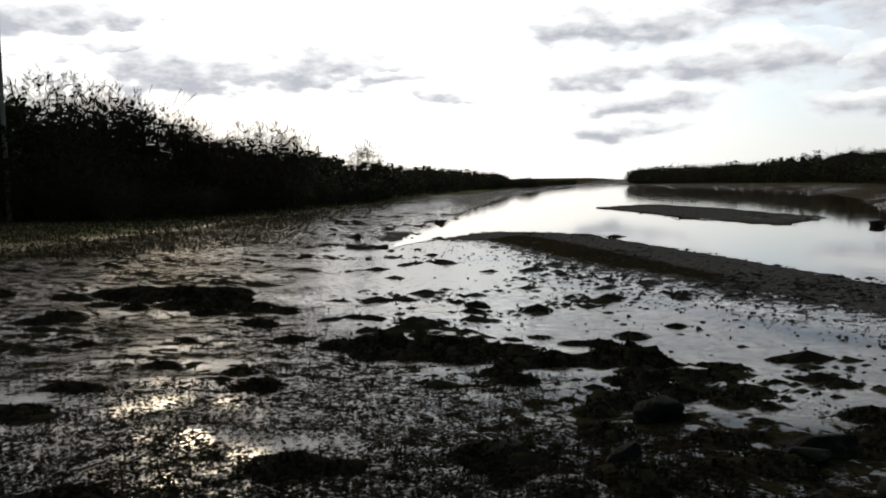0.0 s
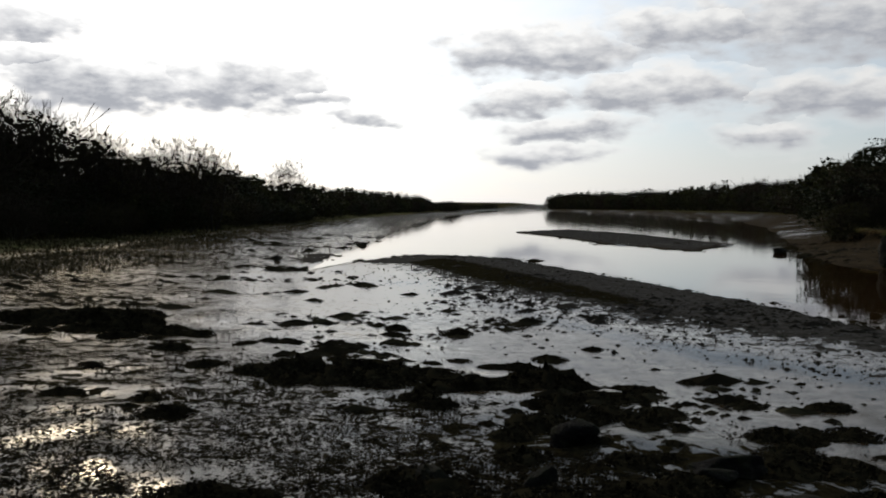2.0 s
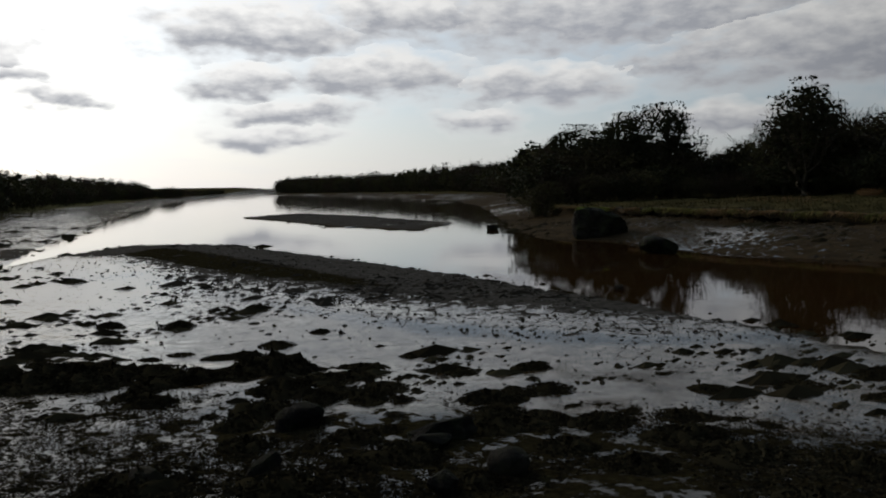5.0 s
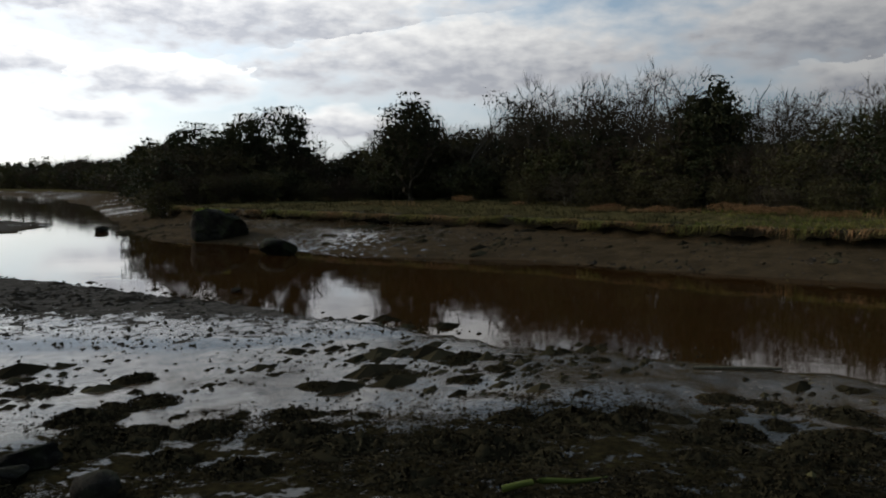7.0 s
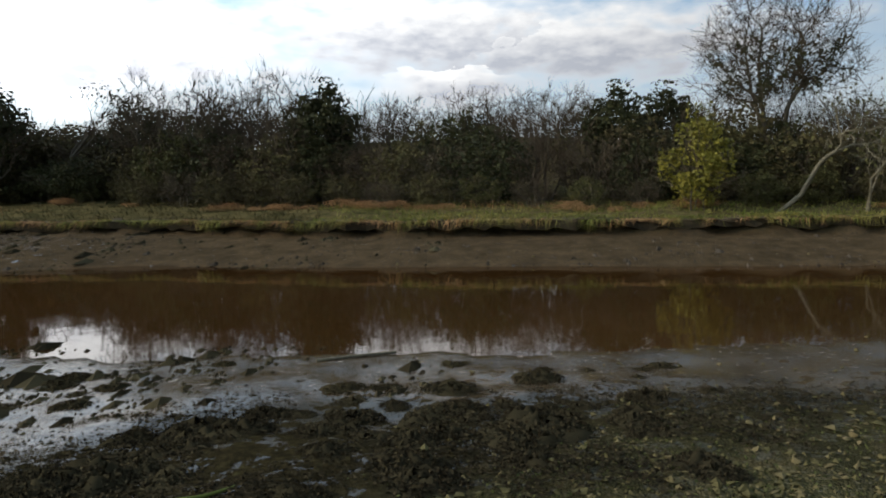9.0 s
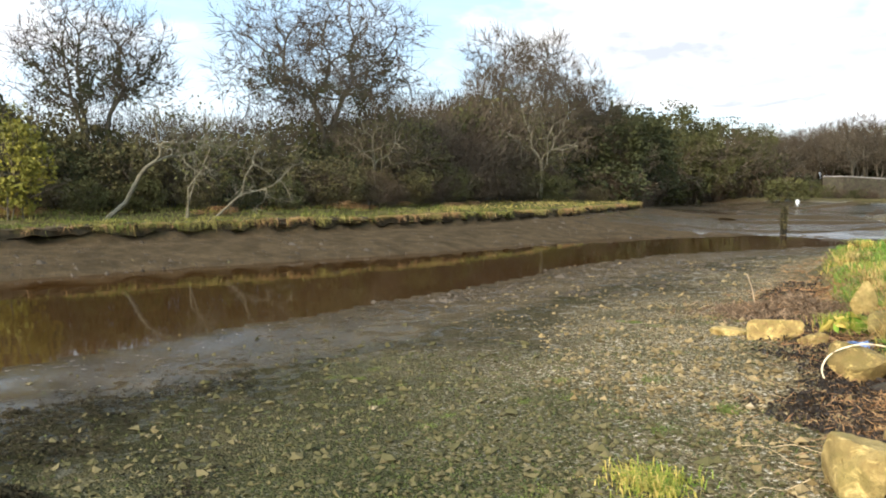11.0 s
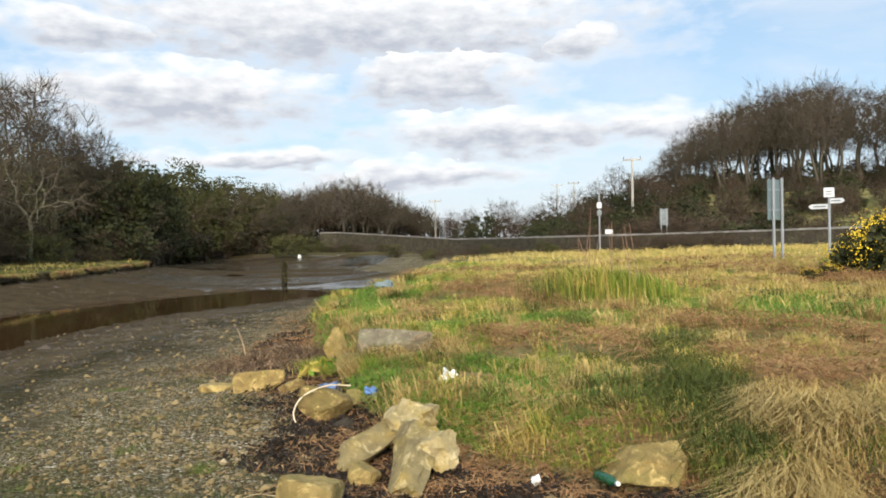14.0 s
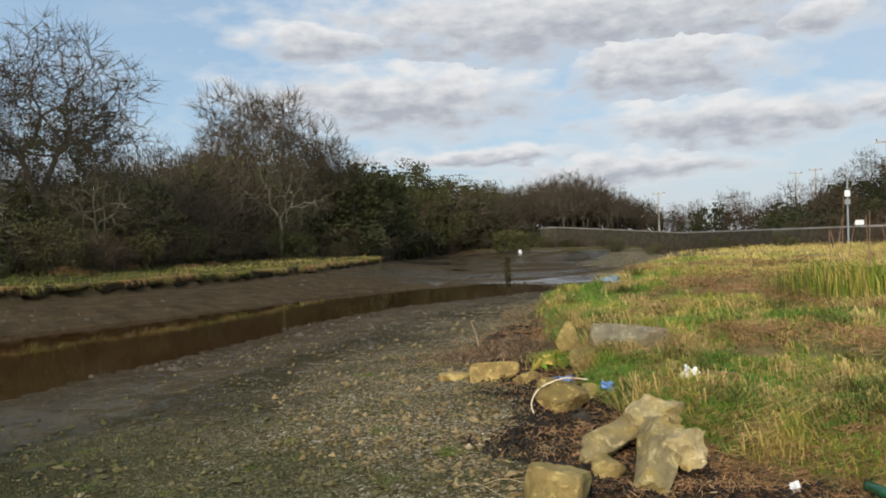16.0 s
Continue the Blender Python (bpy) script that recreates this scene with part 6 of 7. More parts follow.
for i in range(90):
    az, d = rnd.uniform(-30, 95), rnd.uniform(4.3, 15)
    x, y = polar(az, d)
    z, t, s, w, wet, b = (float(q[0]) for q in shore(np.array([x]), np.array([y])))
    if t < 0.1 and s < 0.3 and z > WATER_Z - 0.1 and b < 0.3:
        k = rnd.uniform(0.12, 0.3) if w < 0.4 else rnd.uniform(0.3, 0.75)
        place(mounds[i % 4], x, y, k, rnd.uniform(0, 360), "small clump of dark seaweed", "seaweed", "seaweed clumps", squash=0.8, z=max(z, WATER_Z) - 0.02)


# ---- rocks ----
def rock(name, seed, sx, sy, sz, mat, p=3.0, rough=0.08, cuts=10, fine=4):
    """A broken stone of the given size, its foot at the origin: p rounds (2) or squares (8) it."""
    bm = bmesh.new()
    bmesh.ops.create_icosphere(bm, subdivisions=fine, radius=1.0)
    rng = np.random.default_rng(seed)
    planes = [(Vector(rng.normal(size=3)).normalized(), rng.uniform(0.60, 0.95)) for _ in range(cuts)]
    off = Vector((seed * 1.7, seed * 0.9, seed * 2.3))
    for v in bm.verts:
        d = v.co.normalized()
        q = d / (abs(d.x) ** p + abs(d.y) ** p + abs(d.z) ** p) ** (1 / p)
        for nrm, c in planes:
            over = q.dot(nrm) - c
            if over > 0:
                q = q - nrm * over
        ledge = noise.noise(q * 2.3 + off)
        q = q * (1 + 0.7 * rough * noise.fractal(d * 1.6 + off, 1.0, 2.0, 4) + 0.35 * rough * (1 if ledge > 0.12 else 0) + rough * 0.3 * noise.fractal(q * 7 + off, 1.0, 2.0, 3))
        v.co = Vector((q.x * sx / 2, q.y * sy / 2, q.z * sz / 2 + sz * 0.42))
    for fc in bm.faces:
        fc.smooth = True
    bm.normal_update()
    for e in bm.edges:
        if len(e.link_faces) == 2 and e.calc_face_angle(0) > 0.42:
            e.smooth = False
    return new(name, from_bm(name, bm, mat))


def lay_rock(p, q, turn, ob, label, category="rock", length=1.0):
    """Lay a stone with its long axis from p to q."""
    p, q = Vector(p), Vector(q)
    x = (q - p).normalized()
    y = Vector((0, 0, 1)).cross(x).normalized()
    m = Matrix((x, y, x.cross(y))).transposed().to_4x4()
    lift = sum(v.co.z for v in ob.data.vertices) / len(ob.data.vertices)
    ob.matrix_basis = Matrix.Translation((p + q) / 2) @ m @ pose(0, 0, 0, turn) @ Matrix.Translation((0, 0, -lift))
    return tagged(ob, label, category)


def set_rock(x, y, turn, ob, label, category="rock", tilt=(0, 0), z=None):
    ob.matrix_basis = pose(x, y, (height(x, y) if z is None else z) - 0.03, tilt[0], tilt[1], turn)
    return tagged(ob, label, category)


set_rock(2.30, -4.18, 12, rock("stone_block", 1, 0.36, 0.34, 0.34, SANDSTONE, 12, 0.07, 4), "squared brown sandstone block at the bank's foot", tilt=(8, -6))
set_rock(1.93, -4.04, 62, rock("stone_slab", 2, 0.60, 0.24, 0.17, SANDSTONE, 8, 0.06, 8), "long flat broken sandstone slab on shingle", tilt=(4, 5))
set_rock(1.62, -4.12, 40, rock("stone", 3, 0.24, 0.18, 0.14, SANDSTONE, 4, 0.1), "small brown stone beside the slab")
set_rock(2.30, -5.06, 10, rock("stone", 4, 0.24, 0.20, 0.20, SANDSTONE, 4, 0.12), "small yellowish stone among black weed")
lay_rock((2.62, -5.12, -0.02), (2.40, -5.86, 0.24), 25, rock("pale_boulder", 5, 0.90, 0.27, 0.22, PALESTONE, 7, 0.17, 16), "long pale boulder leaning up the bank")
lay_rock((2.52, -5.84, 0.22), (2.08, -5.78, 0.27), 0, rock("pale_boulder", 6, 0.50, 0.42, 0.34, PALESTONE, 3.6, 0.22, 18), "pale grainy boulder covered with lichen")
lay_rock((2.02, -4.90, 0.0), (2.10, -5.66, 0.28), -22, rock("pale_boulder", 37, 0.86, 0.42, 0.26, PALESTONE, 6, 0.18, 16), "pale limestone slab leaning on the bank")
lay_rock((2.04, -5.42, 0.16), (1.78, -5.33, 0.21), 12, rock("pale_boulder", 38, 0.36, 0.34, 0.26, PALESTONE, 4.5, 0.2, 14), "pale stone with a yellow lichened corner")
set_rock(3.57, -6.78, 28, rock("stone_block", 8, 0.50, 0.34, 0.34, SANDSTONE, 5, 0.09), "brown block with a hose round it", tilt=(0, -16))
set_rock(5.07, -8.15, 25, rock("stone_block", 9, 0.58, 0.28, 0.28, SANDSTONE, 8, 0.06), "mossy squared block on the shingle", tilt=(0, 4))
set_rock(5.7, -8.2, 40, rock("stone", 10, 0.42, 0.28, 0.13, SANDSTONE, 3, 0.1), "low mossy stone on the shingle")
set_rock(3.70, -8.95, 18, rock("concrete_slab", 11, 0.88, 0.42, 0.25, CONCRETE, 12, 0.05, 2), "grey concrete slab in the grass", z=height(3.70, -8.95) + 0.10)
set_rock(3.85, -8.45, 14, rock("stone_slab", 12, 0.66, 0.34, 0.22, SANDSTONE, 9, 0.04, 1), "flat mossy slab below the concrete one", z=0.16)
set_rock(3.19, -6.48, 0, rock("stone", 13, 0.22, 0.18, 0.15, WALLSTONE, 2.6, 0.08), "rounded grey stone on the shingle")
set_rock(4.55, -7.95, 60, rock("stone", 14, 0.28, 0.22, 0.2, SANDSTONE, 4, 0.14), "broken yellowish stone on the shingle")
set_rock(3.42, -7.2, 30, rock("stone", 15, 0.2, 0.18, 0.2, SANDSTONE, 5, 0.1), "small squared stone beside the block")
set_rock(0.50, -5.24, 8, rock("boulder", 16, 0.54, 0.40, 0.29, SANDSTONE, 4.4, 0.15, 11), "yellow-brown boulder at the bank's edge", "boulder", z=0.12)
set_rock(2.19, -6.95, 5, rock("stone_slab", 17, 0.48, 0.24, 0.15, SANDSTONE, 4, 0.1), "flat yellowish stone lying in the grass")
set_rock(4.56, -9.16, 60, rock("stone_slab", 18, 0.34, 0.12, 0.44, SANDSTONE, 6, 0.06), "upright leaning slab in the grass", tilt=(0, 25))
set_rock(-1.0, -8.87, 10, rock("stone_slab", 19, 0.36, 0.2, 0.14, SANDSTONE, 5, 0.08), "pale flat stone among the reeds")
set_rock(1.69, 6.3, 20, rock("boulder", 20, 0.46, 0.36, 0.30, DARKSTONE, 2.4, 0.08), "dark rounded boulder among seaweed", "boulder", z=height(1.69, 6.3) - 0.08)
set_rock(1.16, 5.25, 25, rock("stone_slab", 21, 0.34, 0.16, 0.13, DARKSTONE, 6, 0.06), "flat green-topped stone among weed", tilt=(0, -12))
set_rock(0.46, 5.2, 0, rock("stone_block", 22, 0.2, 0.2, 0.18, DARKSTONE, 6, 0.07), "dark mossy block among weed")
set_rock(2.6, 5.5, 5, rock("stone_slab", 23, 0.54, 0.26, 0.18, DARKSTONE, 4, 0.08), "dark flat stone among weed")
set_rock(2.05, 4.35, 40, rock("stone", 24, 0.22, 0.16, 0.2, DARKSTONE, 4, 0.1), "pointed mossy stone among weed")
set_rock(2.6, 4.5, 0, rock("boulder", 25, 0.30, 0.26, 0.2, DARKSTONE, 2.4, 0.08), "low dark rounded stone among weed")
set_rock(2.4, 5.3, 0, rock("stone", 29, 0.34, 0.22, 0.15, DARKSTONE, 3, 0.09), "low dark stone among weed")
set_rock(-3.16, 30.0, 0, rock("boulder", 26, 0.28, 0.28, 0.3, DARKSTONE, 2.3, 0.1), "dark boulder on the mudflat", "boulder")
set_rock(9.8, 12.5, 0, rock("stone", 27, 0.24, 0.2, 0.14, DARKSTONE, 2.3, 0.1), "dark stone standing in the water", z=WATER_Z)
set_rock(18.7, 33.6, 0, rock("boulder", 28, 0.7, 0.5, 0.36, DARKSTONE, 2.3, 0.12), "dark boulder at the water's edge", "boulder", z=WATER_Z)
set_rock(16.0, 18.5, -20, rock("boulder", 30, 1.1, 0.9, 0.6, DARKSTONE, 2.8, 0.08), "dark rounded block at the water's edge", "boulder", z=WATER_Z - 0.02)
hulk = new("ruined_block")
b = rock("mass", 31, 2.0, 1.6, 1.3, DARKSTONE, 7, 0.16, 5)
b.parent = hulk
g_rng = np.random.default_rng(5)
gx, gy = g_rng.uniform(-0.85, 0.3, 700), g_rng.uniform(-0.6, 0.6, 700)
gv, gf = blades(g_rng, gx, gy, np.full(700, 1.05), g_rng.uniform(0.1, 0.28, 700), 0.02, 0.9)
part("grass_tuft", fill("grass_tuft", gv, gf, GRASS, True), hulk)["kind"] = "stuff"
hulk.matrix_basis = pose(18.6, 24.8, -0.42, 0, 0, -37)
tagged(hulk, "dark ruined masonry block with grass on top", "ruin")

# ---- litter ----
def lathe(name, profile, mat, sides=20):
    v, f = [], []
    for r, h in profile:
        v += [(r * math.cos(2 * math.pi * k / sides), r * math.sin(2 * math.pi * k / sides), h) for k in range(sides)]
    for i in range(len(profile) - 1):
        for k in range(sides):
            a, b = i * sides + k, i * sides + (k + 1) % sides
            f.append((a, b, b + sides, a + sides))
    return fill(name, v, f, mat)


bottle = new("bottle")
part("body", lathe("body", [(0.0, 0.012), (0.03, 0.004), (0.036, 0.0), (0.037, 0.02), (0.037, 0.19), (0.033, 0.215), (0.016, 0.25), (0.013, 0.26), (0.013, 0.285), (0.0, 0.285)], GLASS_GREEN), bottle)
part("cap", lathe("cap", [(0.0, 0.30), (0.014, 0.30), (0.0155, 0.297), (0.0155, 0.272), (0.0, 0.272)], WHITE_PLASTIC), bottle, "white screw cap")
bottle.matrix_basis = pose(0.80, -5.2, height(0.75, -5.15) + 0.06, 86, 0, 216) @ Matrix.Diagonal((0.9, 0.9, 0.85, 1))
tagged(bottle, "green glass bottle lying on black weed", "bottle")


def scrap(name, x, y, size, mat, label, category="litter", z=0.02, thick=0.5):
    """A crumpled, creased bit of plastic."""
    bm = bmesh.new()
    bmesh.ops.create_cube(bm, size=1.0)
    bmesh.ops.subdivide_edges(bm, edges=bm.edges[:], cuts=3, use_grid_fill=True)
    off = Vector((x * 7, y * 3, 1))
    for v in bm.verts:
        d = v.co.copy()
        n3 = Vector((noise.noise(d * 3 + off), noise.noise(d * 3 + off * 2), noise.noise(d * 3 + off * 3)))
        v.co = (Vector((d.x, d.y * 0.7, d.z * thick)) + n3 * Vector((0.35, 0.3, 0.3 * thick)).length * 0.5) * size
    ob = new(name, from_bm(name, bm, mat))
    ob.matrix_basis = pose(x, y, height(x, y) + z + size * thick * 0.3, x * 40 % 25, y * 30 % 25, x * 90)
    return tagged(ob, label, category)


scrap("plastic_carton", 2.35, -6.91, 0.12, WHITE_PLASTIC, "crumpled white plastic carton on a stone", z=0.06, thick=0.9)
scrap("plastic_scrap", 0.05, -10.75, 0.09, WHITE_PLASTIC, "scrap of white plastic in the reeds", z=0.05, thick=0.6)
scrap("plastic_scrap", 1.19, -5.2, 0.07, WHITE_PLASTIC, "small white scrap of plastic on weed", z=0.03, thick=0.5)
scrap("plastic_scrap", 1.2, -4.65, 0.035, WHITE_PLASTIC, "tiny white scrap on black weed")
scrap("plastic_scrap", 0.93, -4.75, 0.035, FLOWER, "tiny yellow scrap on black weed")
scrap("plastic_scrap", 0.61, -4.69, 0.06, ORANGE, "small orange scrap on black weed")
scrap("blue_sheet", 4.09, -8.01, 0.22, BLUE_CLOTH, "torn blue plastic sheet between the stones", thick=0.35)
scrap("blue_sheet", 3.2, -7.13, 0.15, BLUE_CLOTH, "torn blue plastic sheet below the grass", z=0.05, thick=0.4)
scrap("blue_crate", 8.2, -19.0, 0.42, SIGN_BACK, "dull blue crate lying in the grass", z=0.08, thick=0.45)
for i in range(16):
    x, y = 1.2 + rnd.uniform(0, 5.0), -4.2 - rnd.uniform(0, 4.0)
    if outside(FIELD, np.array([x]), np.array([y]))[0] > 0.2:
        set_rock(x, y, rnd.uniform(0, 360), rock("pale_pebble", 60 + i, 0.08, 0.055, 0.04, PALESTONE, 2.4, 0.1, 2, 2), "pale pebble lying on the shingle", "pebble")


def cord(name, pts, r, mat, label, category, taper=1.0, sides=7, fine=5):
    """A round cord through the points, tapering to its end."""
    ctrl = [Vector(q) for q in pts]
    ctrl = [ctrl[0] * 2 - ctrl[1], *ctrl, ctrl[-1] * 2 - ctrl[-2]]
    line = []
    for a, b, c, d in zip(ctrl, ctrl[1:], ctrl[2:], ctrl[3:]):
        for k in range(fine):
            t = k / fine
            line.append(0.5 * (2 * b + (c - a) * t + (2 * a - 5 * b + 4 * c - d) * t * t + (3 * b - a - 3 * c + d) * t ** 3))
    line.append(ctrl[-2])
    v, f = [], []
    for i, q in enumerate(line):
        d = (line[min(i + 1, len(line) - 1)] - line[max(i - 1, 0)]).normalized()
        e = d.orthogonal().normalized()
        g = d.cross(e)
        rr = r * (1 + (taper - 1) * i / (len(line) - 1))
        v += [q + (e * math.cos(2 * math.pi * k / sides) + g * math.sin(2 * math.pi * k / sides)) * rr for k in range(sides)]
    for i in range(len(line) - 1):
        f += [(i * sides + k, i * sides + (k + 1) % sides, (i + 1) * sides + (k + 1) % sides, (i + 1) * sides + k) for k in range(sides)]
    return tagged(new(name, fill(name, v, f, mat)), label, category)


h0 = height(3.57, -6.78)
cord("hose", [(3.33, -6.95, h0 + 0.30), (3.47, -6.81, h0 + 0.325), (3.59, -6.69, h0 + 0.29), (3.68, -6.61, h0 + 0.22), (3.71, -6.55, h0 + 0.12), (3.67, -6.51, h0 + 0.04), (3.59, -6.49, h0 + 0.0)], 0.0075, ROPE, "pale hose looped round a stone block", "hose")
h0 = height(6.2, -10.3)
cord("driftwood", [(5.6, -10.0, h0 + 0.06), (5.9, -10.2, h0 + 0.09), (6.25, -10.2, h0 + 0.08), (6.6, -10.1, h0 + 0.03)], 0.055, DRIFT, "split weathered driftwood log", "driftwood", 0.5)
cord("driftwood_branch", [(6.6, -10.2, h0), (6.66, -10.2, h0 + 0.26), (6.75, -10.2, h0 + 0.48)], 0.01, DRIFT, "thin driftwood branch standing up", "driftwood", 0.4)
pr = np.random.default_rng(88)
pq = pr.normal(size=(5200, 2)) * np.array([0.62, 0.5])
px, py = 5.95 + pq[:, 0], -10.1 + pq[:, 1]
pz = heights(px, py) + 0.26 * np.exp(-(pq ** 2).sum(1) / 0.35) * pr.uniform(0.2, 1.0, 5200)
pv, pf = leaves(np.stack([px, py, pz], 1), 0.014, pr, 14.0)
stuff("brushwood_heap", pv, pf, leafy("old_brushwood", [(0.0, (0.02, 0.014, 0.009)), (0.6, (0.075, 0.05, 0.03)), (1.0, (0.20, 0.14, 0.085))], 0.85, 0.05, 0, 0.6), "heap of brown broken twigs and weed at the bank's foot", "debris")


def stalk(x, y, a, L, r):
    pts = []
    for q in (0, 0.35, 0.7, 1.0):
        px, py = x + math.cos(a + 0.3 * q) * L * q, y + math.sin(a + 0.3 * q) * L * q
        pts.append((px, py, height(px, py) + 0.025 + 0.02 * math.sin(q * 7 + x)))
    return cord("reed_stalk", pts, r, DRYREED, "dry reed stalk lying on the strandline", "reed", 0.6)


DRYREED = barky("dry_reed", (0.16, 0.105, 0.055), (0.40, 0.31, 0.18), 20.0)
for i in range(44):
    x, y = rnd.uniform(0.2, 2.6), rnd.uniform(-5.1, -4.1)
    if i > 32:
        x, y = rnd.uniform(-1.5, 3.0), rnd.uniform(-9.5, -6)
    stalk(x, y, rnd.uniform(0, 6.28), rnd.uniform(0.15, 0.55), rnd.uniform(0.002, 0.0042))["group"] = "loose reed stalks"
stalk(1.97, -6.97, 2.4 + math.pi, 0.62, 0.008)["group"] = "loose reed stalks"
h0 = height(9.0, 3.0)
cord("pale_plank", [(8.9, 3.2, WATER_Z + 0.03), (9.2, 2.8, WATER_Z + 0.03), (9.5, 2.4, WATER_Z + 0.02)], 0.018, PALE_BARK, "pale stick lying at the water's edge", "driftwood")


cord("mossy_stick", [(4.05, 2.62, height(4.05, 2.62) + 0.04), (4.2, 2.45, height(4.2, 2.45) + 0.07), (4.38, 2.3, height(4.38, 2.3) + 0.05), (4.6, 2.2, height(4.6, 2.2) + 0.03)], 0.022, MOSS, "yellow-green mossy branch among weed", "branch", 0.5)
# a leafy dock plant between the stones
dr = np.random.default_rng(31)
da = dr.uniform(0, 6.28, 60)
dq = dr.uniform(0.03, 0.26, 60)
dv, df = leaves(np.stack([np.cos(da) * dq, np.sin(da) * dq, 0.26 - 0.5 * dq], 1), 0.09, dr, 2.2)
ob = tagged(new("dock_plant", fill("dock_plant", dv, df, GRASS, True)), "low plant with broad green leaves between stones", "plant", kind="stuff")
ob.matrix_basis = pose(4.42, -8.5, height(4.42, -8.5))


def tuft(seed, mat, tall, n, spread):
    rng = np.random.default_rng(seed)
    q = rng.normal(size=(n, 2)) * spread
    v, f = blades(rng, q[:, 0], q[:, 1], np.zeros(n), rng.uniform(0.5, 1.0, n) * tall, 0.008 if tall < 0.5 else 0.012, 0.9 if tall < 0.5 else 0.4)
    return tagged(new("grass_tuft", fill("grass_tuft", v, f, mat, True)), kind="stuff")


for i, (x, y, mat, tall, n, sp) in enumerate(((3.05, -3.5, GRASS, 0.16, 700, 0.12), (5.0, -6.1, MOSS, 0.04, 500, 0.13), (4.55, -5.7, MOSS, 0.04, 400, 0.1), (6.5, -9.2, MOSS, 0.05, 500, 0.16), (4.6, -8.9, GRASS, 0.3, 500, 0.16), (4.2, -4.6, MOSS, 0.04, 300, 0.1), (1.85, -13.3, GRASS, 1.0, 1700, 0.34), (2.3, -13.5, RANK, 0.9, 900, 0.36), (1.4, -13.6, GRASS, 0.75, 900, 0.4))):
    ob = tuft(300 + i, mat, tall, n, sp)
    ob.matrix_basis = pose(x, y, height(x, y))
    tagged(ob, "tuft of green grass growing out of shingle" if tall < 0.5 else "tall tussock of rough grass", "grass tuft")
DEADWEED = barky("dead_weed_stalk", (0.10, 0.055, 0.035), (0.26, 0.165, 0.11), 15.0)
cushion = tuft(399, MOSS, 0.045, 260, 0.05)
for i in range(34):
    x, y = rnd.uniform(2.6, 7.5), rnd.uniform(-9.5, -2.8)
    if outside(FIELD, np.array([x]), np.array([y]))[0] > 0.6:
        k = rnd.uniform(0.5, 1.4)
        ob = copy_thing(cushion, pose(x, y, height(x, y), 0, 0, rnd.uniform(0, 360)) @ Matrix.Diagonal((k, k, k, 1)))
        tagged(ob, "small cushion of yellow-green moss on shingle", "moss", kind="stuff")
bpy.data.objects.remove(cushion)
for i in range(11):
    x, y = 1.7 + rnd.uniform(-0.5, 0.6), -13.6 + rnd.uniform(-0.4, 0.4)
    h = height(x, y)
    a = rnd.uniform(-0.3, 0.3)
    cord("dead_weed", [(x, y, h), (x + a * 0.4, y, h + 0.55), (x + a, y + 0.1, h + rnd.uniform(1.1, 1.75))], 0.009, DEADWEED, "tall reddish dead weed standing in the grass", "plant", 0.4)["group"] = "dead weeds"

# ---- road side ----
def at(az, d):
    x, y = polar(az, d)
    return x, y, height(x, y)


COPING = stony("coping_stone", (0.09, 0.085, 0.08), (0.16, 0.152, 0.14), (0.08, 0.08, 0.05), 3.0, 0.3)


def road_wall():
    root = new("road_wall")
    line = [(152.0, 92, 0.8, 2.9), (153.2, 91, 0.8, 2.9), (156.9, 84, 0.7, 2.42), (161.9, 76, 0.6, 1.85), (167.7, 64, 0.5, 1.86), (173, 58, 0.6, 1.88), (178.8, 55, 0.7, 1.92), (184, 53, 0.7, 1.98), (189, 52, 0.7, 2.05), (200, 54, 0.7, 2.1)]
    pts = []
    for (a0, d0, b0, t0), (a1, d1, b1, t1) in zip(line, line[1:]):
        for k in range(14):
            q = k / 14
            x, y = polar(a0 + (a1 - a0) * q, d0 + (d1 - d0) * q)
            pts.append((x, y, min(b0 + (b1 - b0) * q, height(x, y)) - 0.3, t0 + (t1 - t0) * q))
    for name, half, lo, hi, mat in (("wall", 0.22, 2, -0.12, WALLSTONE), ("coping", 0.27, -0.12, 0.0, COPING)):
        v, f = [], []
        for i, (x, y, bz, tz) in enumerate(pts):
            d = math.hypot(x, y)
            ux, uy = x / d, y / d
            z0 = bz if lo == 2 else tz + lo
            jog = 0.05 * noise.noise(Vector((i * 0.9, 0, 0)))
            v += [(x - ux * half, y - uy * half, z0), (x - ux * half, y - uy * half, tz + hi + jog), (x + ux * half, y + uy * half, tz + hi + jog), (x + ux * half, y + uy * half, z0)]
        for i in range(len(pts) - 1):
            for k in range(4):
                a, b = i * 4 + k, i * 4 + (k + 1) % 4
                f.append((a, b, b + 4, a + 4))
        part(name, fill(name, v, f, mat, True), root, "grey coping" if name == "coping" else "")
    tagged(root, "rubble stone wall with coping along the road", "wall", kind="structure")


road_wall()


